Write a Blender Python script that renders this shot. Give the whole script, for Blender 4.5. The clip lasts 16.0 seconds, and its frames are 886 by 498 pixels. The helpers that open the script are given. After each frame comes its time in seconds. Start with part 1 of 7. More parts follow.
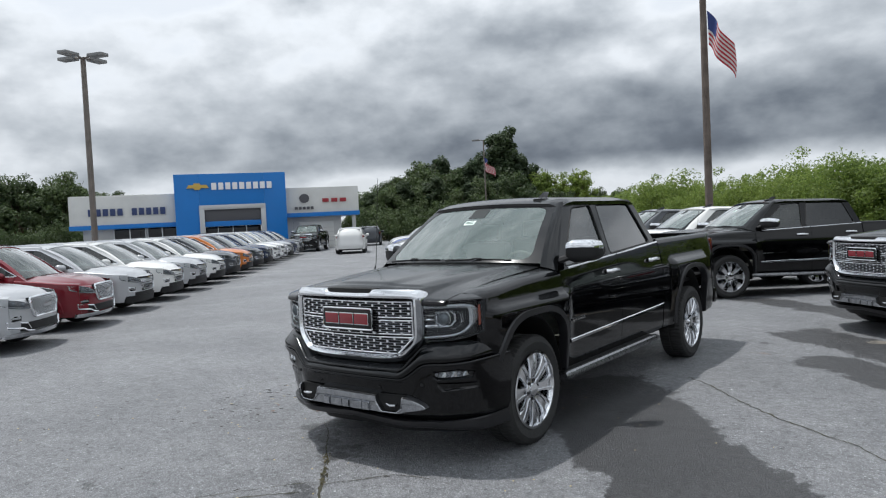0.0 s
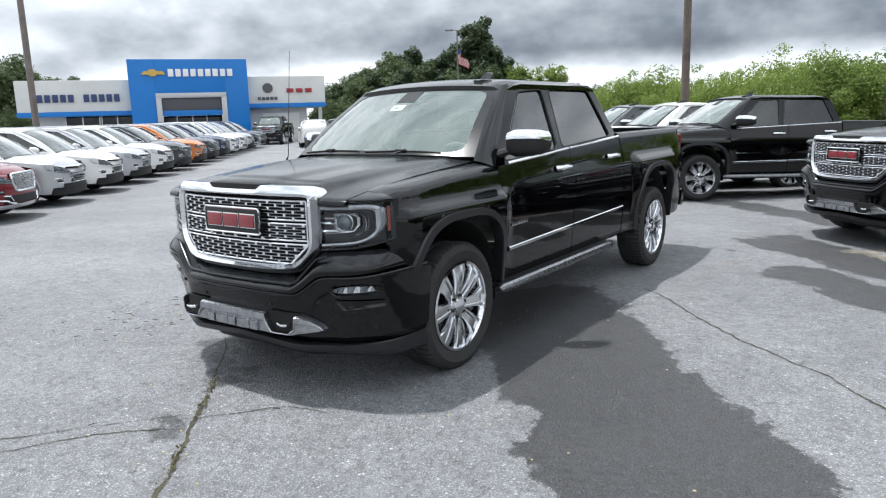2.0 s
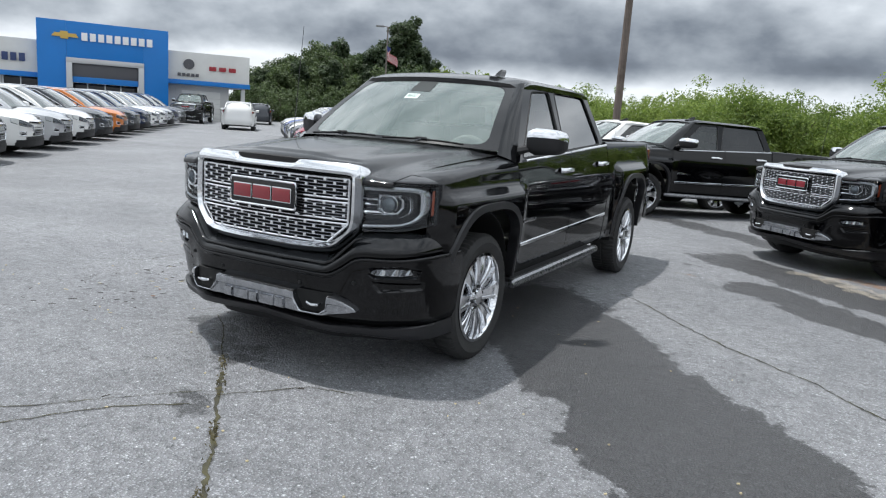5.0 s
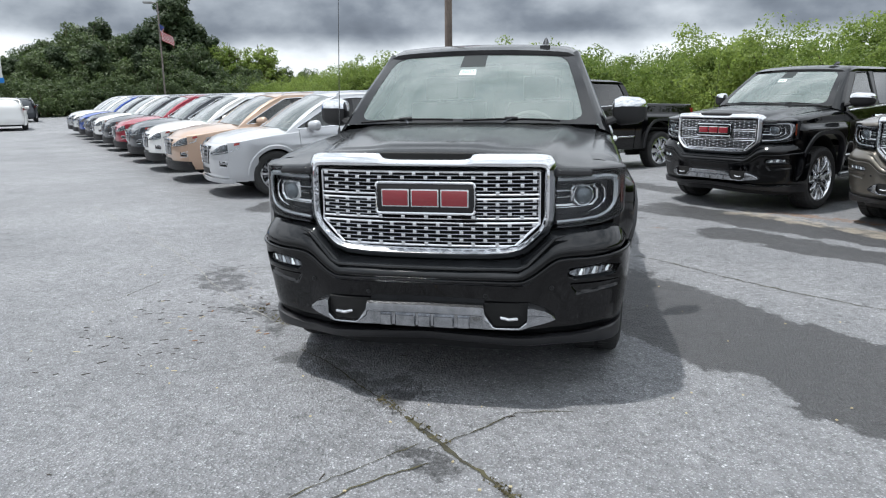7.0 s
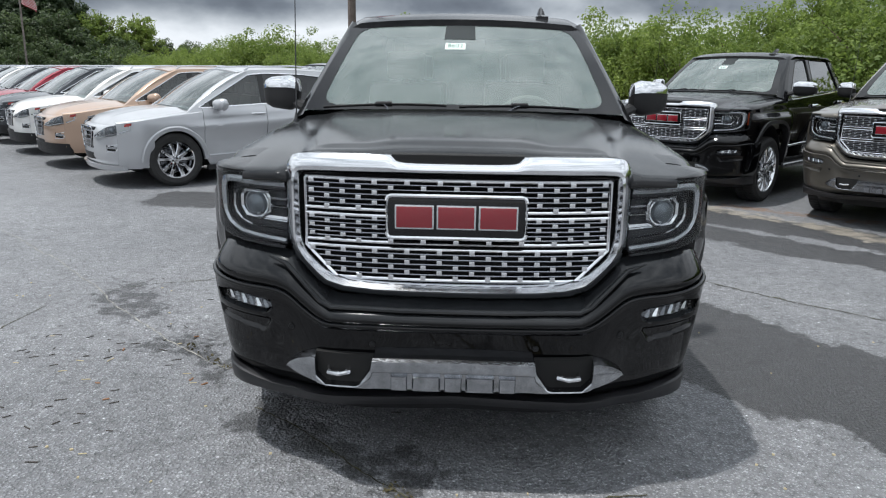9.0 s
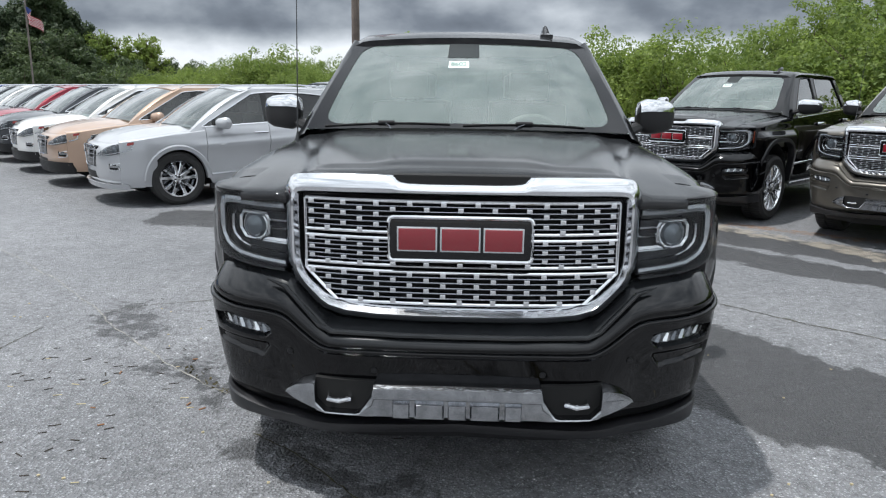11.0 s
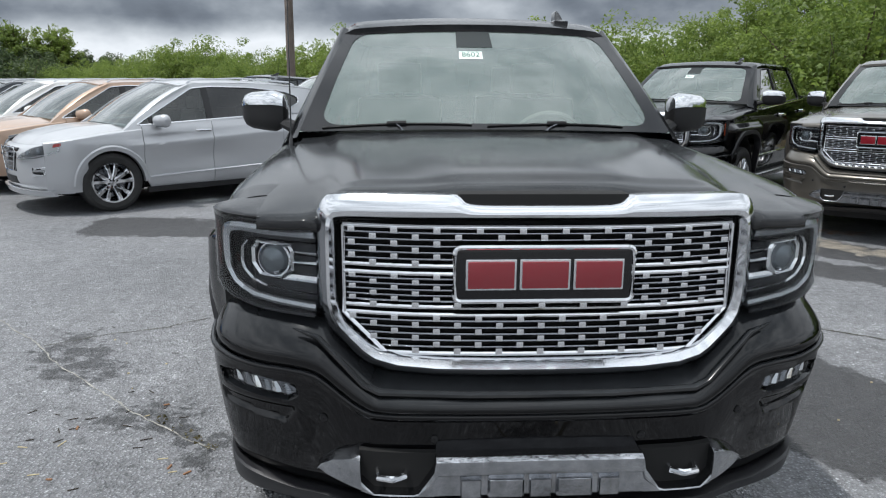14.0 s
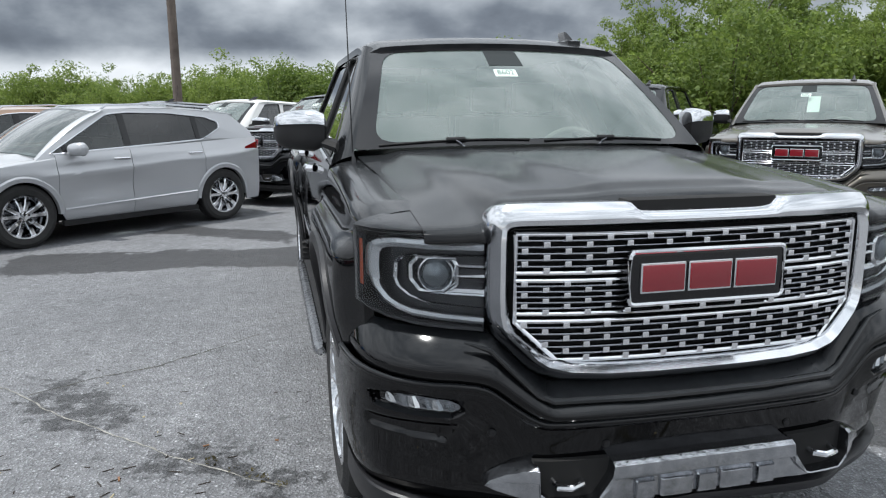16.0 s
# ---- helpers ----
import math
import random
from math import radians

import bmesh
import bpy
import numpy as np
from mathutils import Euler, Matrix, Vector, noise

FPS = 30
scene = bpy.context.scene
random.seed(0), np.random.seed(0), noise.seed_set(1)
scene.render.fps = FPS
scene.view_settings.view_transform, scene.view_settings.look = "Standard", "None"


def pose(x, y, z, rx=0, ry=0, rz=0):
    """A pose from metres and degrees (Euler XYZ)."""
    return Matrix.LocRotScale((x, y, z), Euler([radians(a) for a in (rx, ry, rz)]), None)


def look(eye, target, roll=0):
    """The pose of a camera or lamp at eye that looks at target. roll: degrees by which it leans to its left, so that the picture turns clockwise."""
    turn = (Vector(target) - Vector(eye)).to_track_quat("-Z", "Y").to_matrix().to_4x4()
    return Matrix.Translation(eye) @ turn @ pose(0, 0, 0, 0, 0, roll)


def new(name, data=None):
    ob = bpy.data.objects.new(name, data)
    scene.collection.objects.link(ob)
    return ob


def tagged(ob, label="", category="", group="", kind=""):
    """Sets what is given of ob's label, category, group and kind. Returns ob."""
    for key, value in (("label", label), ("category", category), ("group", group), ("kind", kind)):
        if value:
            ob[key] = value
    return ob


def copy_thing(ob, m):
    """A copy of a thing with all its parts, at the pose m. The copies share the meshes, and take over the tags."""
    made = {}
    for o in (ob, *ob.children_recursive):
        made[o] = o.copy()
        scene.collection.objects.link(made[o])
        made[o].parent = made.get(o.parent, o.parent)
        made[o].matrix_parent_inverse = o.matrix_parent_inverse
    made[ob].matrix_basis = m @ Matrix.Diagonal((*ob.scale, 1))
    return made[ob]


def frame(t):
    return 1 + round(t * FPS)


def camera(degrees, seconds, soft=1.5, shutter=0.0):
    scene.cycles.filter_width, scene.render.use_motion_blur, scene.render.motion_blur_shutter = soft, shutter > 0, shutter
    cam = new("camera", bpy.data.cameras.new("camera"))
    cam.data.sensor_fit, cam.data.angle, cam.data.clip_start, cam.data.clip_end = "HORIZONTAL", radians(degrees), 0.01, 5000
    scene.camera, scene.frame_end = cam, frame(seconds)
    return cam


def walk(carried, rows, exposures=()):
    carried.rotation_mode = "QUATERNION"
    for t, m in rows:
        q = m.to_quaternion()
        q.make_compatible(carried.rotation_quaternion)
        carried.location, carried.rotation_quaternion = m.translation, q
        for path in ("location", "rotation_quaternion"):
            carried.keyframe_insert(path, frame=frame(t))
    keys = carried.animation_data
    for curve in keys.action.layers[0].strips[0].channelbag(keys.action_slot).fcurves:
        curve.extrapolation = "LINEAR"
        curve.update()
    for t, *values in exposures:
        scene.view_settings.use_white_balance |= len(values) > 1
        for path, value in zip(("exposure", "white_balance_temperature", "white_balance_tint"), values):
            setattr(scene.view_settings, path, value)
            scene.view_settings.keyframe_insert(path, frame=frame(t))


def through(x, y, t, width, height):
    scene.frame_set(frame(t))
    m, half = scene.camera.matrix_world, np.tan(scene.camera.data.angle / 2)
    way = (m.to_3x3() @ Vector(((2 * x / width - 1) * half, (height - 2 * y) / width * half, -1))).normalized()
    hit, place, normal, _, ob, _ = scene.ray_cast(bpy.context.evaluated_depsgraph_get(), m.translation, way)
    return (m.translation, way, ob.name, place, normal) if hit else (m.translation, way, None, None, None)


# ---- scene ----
cam = camera(63.81, 16.0, soft=1.15)
PATH = [
    (0, (3.725, -4.629, 1.725), (2.513, -3.041, 1.646), -2.76),
    (0.5, (3.609, -4.323, 1.693), (2.510, -2.665, 1.484), -0.09),
    (1, (3.528, -4.091, 1.670), (2.498, -2.405, 1.361), -1.04),
    (1.5, (3.501, -3.805, 1.635), (2.416, -2.153, 1.335), -0.06),
    (2, (3.488, -3.656, 1.626), (2.345, -2.057, 1.257), -1.64),
    (2.5, (3.487, -3.645, 1.633), (2.314, -2.064, 1.282), -1.92),
    (3, (3.504, -3.633, 1.638), (2.351, -2.034, 1.301), -1.50),
    (3.5, (3.503, -3.641, 1.631), (2.340, -2.045, 1.314), -1.55),
    (4, (3.415, -3.688, 1.615), (2.258, -2.084, 1.317), 0.30),
    (4.5, (3.211, -3.917, 1.594), (2.180, -2.226, 1.316), 0.51),
    (4.7, (3.095, -3.985, 1.561), (2.092, -2.286, 1.231), 2.59),
    (6.8, (0.922, -4.342, 1.525), (0.501, -2.431, 1.111), -0.25),
    (7, (0.747, -4.318, 1.541), (0.372, -2.400, 1.117), -0.57),
    (7.5, (0.406, -4.032, 1.513), (0.104, -2.107, 1.065), -3.22),
    (8, (0.110, -3.793, 1.519), (-0.057, -1.845, 1.099), -0.19),
    (8.5, (-0.019, -3.614, 1.543), (-0.083, -1.670, 1.077), 1.00),
    (9, (0.041, -3.410, 1.538), (-0.027, -1.469, 1.061), 0.87),
    (9.2, (0.037, -3.373, 1.543), (-0.027, -1.429, 1.076), 0.56),
    (11.5, (0.037, -3.329, 1.536), (-0.053, -1.378, 1.107), 1.12),
    (12, (0.000, -3.306, 1.532), (-0.099, -1.362, 1.074), 1.45),
    (12.5, (-0.155, -3.240, 1.527), (-0.111, -1.296, 1.062), 2.21),
    (13, (-0.296, -3.220, 1.530), (-0.210, -1.277, 1.061), 1.16),
    (13.5, (-0.349, -3.122, 1.513), (-0.224, -1.202, 0.968), 1.88),
    (14, (-0.388, -2.808, 1.548), (-0.274, -0.862, 1.100), 0.42),
    (14.5, (-0.422, -2.646, 1.577), (-0.300, -0.682, 1.220), -0.47),
    (15, (-0.520, -2.630, 1.586), (-0.357, -0.659, 1.286), 0.68),
    (15.5, (-0.829, -2.701, 1.556), (-0.448, -0.771, 1.196), 0.07),
    (16, (-1.199, -2.697, 1.507), (-0.742, -0.787, 1.127), -0.24),
]
walk(cam, [(t, look(eye, target, roll)) for t, eye, target, roll in PATH],
     exposures=[(0.0, -0.17, 6190, 9.0), (0.6, 0.20, 6190, 9.0), (1.2, 0.55, 6190, 9.0), (2.05, 0.47, 6190, 9.0), (2.5, 0.31, 6190, 9.0), (3.5, 0.24, 6190, 9.0), (4.5, 0.2, 6190, 9.0), (7.0, 0.35, 6190, 9.0), (7.5, 0.25, 6190, 9.0), (8.5, 0.03, 6190, 9.0), (9.2, 0.12, 6190, 9.0), (11.5, 0.21, 6190, 9.0), (13.5, 0.12, 6190, 9.0), (14.5, 0.0, 6190, 9.0), (15.0, -0.06, 6190, 9.0), (15.5, -0.05, 6190, 9.0), (16.0, 0.10, 6190, 9.0)])


# ---- world, sun ----
SUN_EL, SUN_AZ = 73.0, 96.0        # degrees; the azimuth is turned from +y towards -x
to_sun = Vector((-math.sin(radians(SUN_AZ)) * math.cos(radians(SUN_EL)),
                 math.cos(radians(SUN_AZ)) * math.cos(radians(SUN_EL)), math.sin(radians(SUN_EL))))
sun = new("sun", bpy.data.lights.new("sun", "SUN"))
sun.data.energy, sun.data.angle, sun.data.color = 3.7, radians(1.5), (1.0, 0.96, 0.9)
sun.matrix_world = look(to_sun * 100, (0, 0, 0))


class Nodes:
    """A short way to write node trees."""

    def __init__(self, tree):
        self.t = tree
        tree.nodes.clear()

    def n(self, kind, **ins):
        node = self.t.nodes.new(kind)
        for key, v in ins.items():
            if key == "p_data_type":
                node.data_type = v
            elif key == "p_blend_type":
                node.blend_type = v
            elif key == "p_operation":
                node.operation = v
            elif key == "p_use_clamp":
                node.use_clamp = v
            elif key == "p_feature":
                node.feature = v
        for key, v in ins.items():
            if not key.startswith("p_"):
                k = int(key[1:]) if key[0] == "i" and key[1:].isdigit() else key.replace("_", " ")
                if isinstance(v, bpy.types.NodeSocket):
                    self.t.links.new(v, node.inputs[k])
                else:
                    node.inputs[k].default_value = v
        return node

    def noise(self, vec, scale, detail=4.0, rough=0.55, dist=0.0):
        return self.n("ShaderNodeTexNoise", Vector=vec, Scale=scale, Detail=detail, Roughness=rough, Distortion=dist).outputs["Fac"]

    def ramp(self, fac, stops, interp="LINEAR"):
        r = self.n("ShaderNodeValToRGB", Fac=fac)
        el = r.color_ramp.elements
        r.color_ramp.interpolation = interp
        while len(el) < len(stops):
            el.new(0.5)
        for e, (p, c) in zip(el, stops):
            e.position = p
            e.color = (c, c, c, 1) if isinstance(c, (int, float)) else (*c, 1)
        return r.outputs["Color"]

    def mix(self, fac, a, b, blend="MIX"):
        m = self.n("ShaderNodeMix", p_data_type="RGBA", p_blend_type=blend)
        for sock, v in ((m.inputs[0], fac), (m.inputs[6], a), (m.inputs[7], b)):
            if isinstance(v, bpy.types.NodeSocket):
                self.t.links.new(v, sock)
            else:
                sock.default_value = (*v, 1) if isinstance(v, tuple) and len(v) == 3 else v
        return m.outputs[2]

    def math(self, op, a, b=0.0, c=0.0, clamp=False):
        return self.n("ShaderNodeMath", p_operation=op, p_use_clamp=clamp, i0=a, i1=b, i2=c).outputs[0]


world = bpy.data.worlds.new("sky")
scene.world = world
world.use_nodes = True
w = Nodes(world.node_tree)
sky = w.n("ShaderNodeTexSky")
sky.sky_type, sky.sun_disc, sky.sun_elevation, sky.sun_rotation, sky.dust_density = "NISHITA", False, radians(SUN_EL), radians(-SUN_AZ), 3.0
way = w.n("ShaderNodeTexCoord").outputs["Generated"]
sep = w.n("ShaderNodeSeparateXYZ", Vector=way)
up = w.math("MAXIMUM", sep.outputs["Z"], 0.0)
# heaped clouds, flattened towards the horizon, lit from above
spot = w.n("ShaderNodeVectorMath", p_operation="MULTIPLY", i0=way, i1=(1.0, 1.0, 1.75)).outputs[0]
spot = w.n("ShaderNodeVectorMath", p_operation="ADD", i0=spot, i1=(3.1, 1.7, 0.4)).outputs[0]
over = w.n("ShaderNodeVectorMath", p_operation="ADD", i0=spot, i1=(0.0, 0.0, 0.055)).outputs[0]
mass = w.noise(spot, 4.2, 7.0, 0.5, 0.0)
above = w.noise(over, 4.2, 7.0, 0.5, 0.0)
wide = w.noise(spot, 1.7, 2.0, 0.5)
relief = w.math("SUBTRACT", mass, above)
ahead = w.ramp(sep.outputs["Y"], [(0.70, 0.0), (0.92, 1.0)])
bank = w.math("MULTIPLY", ahead, w.ramp(sep.outputs["Z"], [(0.055, 0.0), (0.085, 1.0), (0.13, 0.9), (0.19, 0.0)]))
side = w.ramp(w.math("MULTIPLY", sep.outputs["X"], -1.0), [(0.70, 0.0), (0.98, 1.0)])
tone = w.math("MULTIPLY_ADD", wide, 0.50, 0.312)
tone = w.math("ADD", tone, w.math("MULTIPLY", w.math("SUBTRACT", mass, 0.5), 0.60))
tone = w.math("ADD", tone, w.math("MULTIPLY", relief, 1.15))
tone = w.math("ADD", tone, w.math("MULTIPLY", bank, -0.28))
tone = w.math("ADD", tone, w.math("MULTIPLY", side, 0.10))
tone = w.math("ADD", tone, w.ramp(sep.outputs["Z"], [(0.13, 0.0), (0.20, 0.10), (0.33, 0.22), (0.75, 0.12)]))
tone = w.math("ADD", tone, w.ramp(sep.outputs["Z"], [(0.0, 0.44), (0.045, 0.34), (0.082, 0.0)]), clamp=True)
cloud = w.ramp(tone, [(0.0, (0.10, 0.115, 0.14)), (0.25, (0.20, 0.225, 0.26)), (0.45, (0.37, 0.40, 0.435)), (0.65, (0.60, 0.63, 0.66)), (0.9, (0.96, 0.98, 1.0))])
power = w.math("MULTIPLY_ADD", up, 0.75, 0.90)
gap = w.ramp(tone, [(0.85, 0.0), (1.0, 1.0)])
light = w.n("ShaderNodeMixShader", Fac=w.math("MULTIPLY", gap, 0.15),
            i1=w.n("ShaderNodeBackground", Color=cloud, Strength=power).outputs[0],
            i2=w.n("ShaderNodeBackground", Color=sky.outputs[0], Strength=0.12).outputs[0])
w.n("ShaderNodeOutputWorld", Surface=light.outputs[0])


# ---- materials ----
def material(name, base, rough=0.5, metal=0.0, coat=0.0, vary=0.0, scale=3.0, bump=0.0, bscale=40.0, second=None, ior=1.5, coat_rough=0.03, spec=0.5):
    m = bpy.data.materials.new(name)
    m.use_nodes = True
    k = Nodes(m.node_tree)
    pos = k.n("ShaderNodeTexCoord").outputs["Object"]
    col = (*base, 1)
    if vary:
        f = k.noise(pos, scale, 6.0, 0.6)
        hi = second or tuple(min(1, c * (1 + vary)) for c in base)
        lo = tuple(c * (1 - vary) for c in base)
        col = k.ramp(f, [(0.32, lo), (0.68, hi)])
    r = rough
    if vary:
        r = k.math("ADD", rough - 0.06, k.math("MULTIPLY", k.noise(pos, scale * 4, 4.0), 0.12), clamp=True)
    p = k.n("ShaderNodeBsdfPrincipled", Base_Color=col, Roughness=r, Metallic=metal, Coat_Weight=coat, Coat_Roughness=coat_rough, IOR=ior)
    p.inputs["Specular IOR Level"].default_value = spec
    if bump:
        b = k.n("ShaderNodeBump", Strength=bump, Distance=0.01, Height=k.noise(pos, bscale, 5.0))
        k.t.links.new(b.outputs[0], p.inputs["Normal"])
    k.n("ShaderNodeOutputMaterial", Surface=p.outputs[0])
    return m


def paint(name, base, flake=0.0, coat=1.0, under=0.12):
    """Car paint: coloured base, faint dust and water spots, clear coat."""
    m = bpy.data.materials.new(name)
    m.use_nodes = True
    k = Nodes(m.node_tree)
    pos = k.n("ShaderNodeTexCoord").outputs["Object"]
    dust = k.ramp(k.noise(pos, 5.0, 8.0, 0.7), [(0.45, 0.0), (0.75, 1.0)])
    # upward faces paler: the sky's sheen put into the colour over thin dust
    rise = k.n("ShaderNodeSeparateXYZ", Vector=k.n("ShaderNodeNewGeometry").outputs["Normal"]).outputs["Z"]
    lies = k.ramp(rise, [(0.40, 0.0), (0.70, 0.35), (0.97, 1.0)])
    sheen_film = k.math("MULTIPLY", lies, k.math("MULTIPLY_ADD", dust, 0.035, 0.062))
    col = k.mix(k.math("ADD", k.math("MULTIPLY", dust, 0.004), sheen_film), (*base, 1), (0.36, 0.39, 0.42, 1))
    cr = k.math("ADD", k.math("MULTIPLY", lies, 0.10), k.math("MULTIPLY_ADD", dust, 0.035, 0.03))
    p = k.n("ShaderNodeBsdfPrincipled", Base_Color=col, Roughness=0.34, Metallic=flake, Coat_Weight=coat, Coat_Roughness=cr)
    p.inputs["Specular IOR Level"].default_value = under
    p.inputs["Coat IOR"].default_value = 1.47
    k.n("ShaderNodeOutputMaterial", Surface=p.outputs[0])
    return m


def glass(name, tint, body, mirror=1.7):
    """A thin pane: mirror by Fresnel, else tinted see-through under a pale veil painted in for sky glare."""
    m = bpy.data.materials.new(name)
    m.use_nodes = True
    k = Nodes(m.node_tree)
    fr = k.n("ShaderNodeFresnel", IOR=1.52)
    clear = k.n("ShaderNodeBsdfTransparent", Color=(*tint, 1))
    glare_veil = k.n("ShaderNodeBsdfDiffuse", Color=(0.53, 0.67, 0.63, 1))
    inner = k.n("ShaderNodeMixShader", Fac=body, i1=clear.outputs[0], i2=glare_veil.outputs[0])
    gl = k.n("ShaderNodeBsdfGlossy", Color=(1, 1, 1, 1), Roughness=0.015)
    gain = k.math("MULTIPLY", fr.outputs[0], mirror, clamp=True)
    out = k.n("ShaderNodeMixShader", Fac=gain, i1=inner.outputs[0], i2=gl.outputs[0])
    k.n("ShaderNodeOutputMaterial", Surface=out.outputs[0])
    return m


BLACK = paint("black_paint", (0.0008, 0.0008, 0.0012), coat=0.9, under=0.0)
PEPPER = paint("bronze_grey_paint", (0.11, 0.10, 0.085), 0.5)
WHITE = paint("white_paint", (0.72, 0.72, 0.71))
SILVER = paint("silver_paint", (0.47, 0.48, 0.50), 0.42)
PEWTER = paint("light_grey_paint", (0.50, 0.51, 0.53), 0.6)
MAROON = paint("dark_red_paint", (0.16, 0.008, 0.016), 0.2)
RED = paint("red_paint", (0.26, 0.012, 0.03), 0.2)
TAN = paint("copper_tan_paint", (0.46, 0.325, 0.24), 0.45)
ORANGE = paint("orange_paint", (0.55, 0.17, 0.03), 0.2)
BLUE = paint("blue_paint", (0.015, 0.06, 0.30), 0.3)
GREY = paint("dark_grey_paint", (0.045, 0.05, 0.058), 0.4)
NAVY = paint("dark_blue_paint", (0.012, 0.022, 0.06), 0.3)
CHROME = material("chrome", (0.78, 0.79, 0.81), 0.07, 1.0)
SATIN = material("satin_chrome", (0.55, 0.56, 0.58), 0.22, 1.0)
GRILLE_BAR = material("grille_bar_chrome", (0.27, 0.28, 0.30), 0.20, 1.0)
STUD = material("grille_stud_chrome", (0.82, 0.83, 0.85), 0.16, 1.0)
DARK_CHROME = material("dark_chrome", (0.22, 0.23, 0.25), 0.18, 1.0)
PLASTIC = material("black_plastic", (0.015, 0.015, 0.016), 0.55, vary=0.2, scale=8, bump=0.15, bscale=300, spec=0.3)
GLOSS_BLACK = material("gloss_black_plastic", (0.008, 0.008, 0.009), 0.12)
RUBBER = material("tyre_rubber", (0.022, 0.022, 0.022), 0.75, vary=0.25, scale=12, bump=0.4, bscale=120)
WELL = material("wheel_well", (0.006, 0.006, 0.006), 0.9)
AMBER = material("amber_lens", (0.22, 0.032, 0.010), 0.15, coat=1.0)
SIGNAL = material("signal_lens", (0.30, 0.03, 0.025), 0.12, coat=1.0)
RED_LENS = material("red_lens", (0.20, 0.008, 0.010), 0.15, coat=1.0)
REFLECTOR = material("lamp_reflector", (0.6, 0.62, 0.64), 0.16, 1.0)
LENS = material("projector_lens", (0.16, 0.18, 0.2), 0.05, 0.6)
HOUSING = material("lamp_housing", (0.035, 0.037, 0.042), 0.25, 0.5)
BRACKET = material("silver_bracket", (0.46, 0.48, 0.51), 0.20, 0.8)
SPOKE = material("wheel_spoke_chrome", (0.68, 0.69, 0.71), 0.14, 1.0)
CAR_LAMP = material("grey_lamp_housing", (0.09, 0.095, 0.105), 0.2, 0.5)
SENSOR = material("sensor_cover", (0.022, 0.027, 0.028), 0.5, spec=0.2)
SURROUND_GREY = material("grey_chrome", (0.30, 0.31, 0.33), 0.10, 1.0)
BEVEL = material("chrome_bevel", (0.78, 0.79, 0.81), 0.14, 1.0)
BROW = material("chrome_brow", (0.78, 0.79, 0.81), 0.13, 1.0)
SKID = material("brushed_chrome", (0.40, 0.41, 0.43), 0.14, 1.0, vary=0.25, scale=22, bump=0.12, bscale=70)
RUN = material("satin_running_board", (0.24, 0.245, 0.255), 0.28, 1.0, vary=0.15, scale=10)
LIP = material("satin_dark_trim", (0.012, 0.012, 0.014), 0.42, vary=0.15, scale=9)
EMBLEM_RED = material("emblem_red", (0.22, 0.010, 0.018), 0.25, coat=1.0)
GOLD_TRIM = material("gold_trim", (0.50, 0.40, 0.18), 0.25, 0.8)
CABIN = material("cabin_trim", (0.20, 0.19, 0.175), 0.8, vary=0.2, scale=6)
CABIN_LIGHT = material("cabin_light_trim", (0.35, 0.34, 0.31), 0.85)
LEATHER = material("seat_leather", (0.14, 0.13, 0.12), 0.55, bump=0.1, bscale=200)
PAPER = material("paper_label", (0.75, 0.85, 0.8), 0.7)
INK = material("label_ink", (0.05, 0.12, 0.1), 0.6)
CAR_GLASS = glass("car_windscreen_glass", (0.50, 0.58, 0.58), 0.07, 1.7)
WS_GLASS = glass("windscreen_glass", (0.80, 0.88, 0.84), 0.18, 1.75)
TINT_GLASS = glass("privacy_glass", (0.05, 0.055, 0.06), 0.0)
SIDE_GLASS = glass("side_glass", (0.24, 0.28, 0.27), 0.02)
CLEAR = glass("lamp_cover", (0.97, 0.98, 0.98), 0.0, 0.5)
for g in (WS_GLASS, CLEAR, SIDE_GLASS):
    g.use_transparent_shadow = True


# ---- mesh helpers ----
def mesh_of(bm, mat, smooth=True, sharp=32.0):
    bmesh.ops.recalc_face_normals(bm, faces=bm.faces) if len(bm.faces) < 60000 else None
    me = bpy.data.meshes.new("mesh")
    bm.to_mesh(me)
    bm.free()
    for mm in (mat if isinstance(mat, (list, tuple)) else [mat]):
        me.materials.append(mm)
    if smooth:
        me.polygons.foreach_set("use_smooth", [True] * len(me.polygons))
        me.set_sharp_from_angle(angle=radians(sharp))
    return me


def part(name, bm, mat, parent, label="", smooth=True, sharp=32.0, m=None):
    """Link a bmesh as one mesh object under a thing or under a part."""
    ob = new(name, mesh_of(bm, mat, smooth, sharp) if isinstance(bm, bmesh.types.BMesh) else bm)
    ob.parent = parent
    if m is not None:
        ob.matrix_basis = m
    return tagged(ob, label)


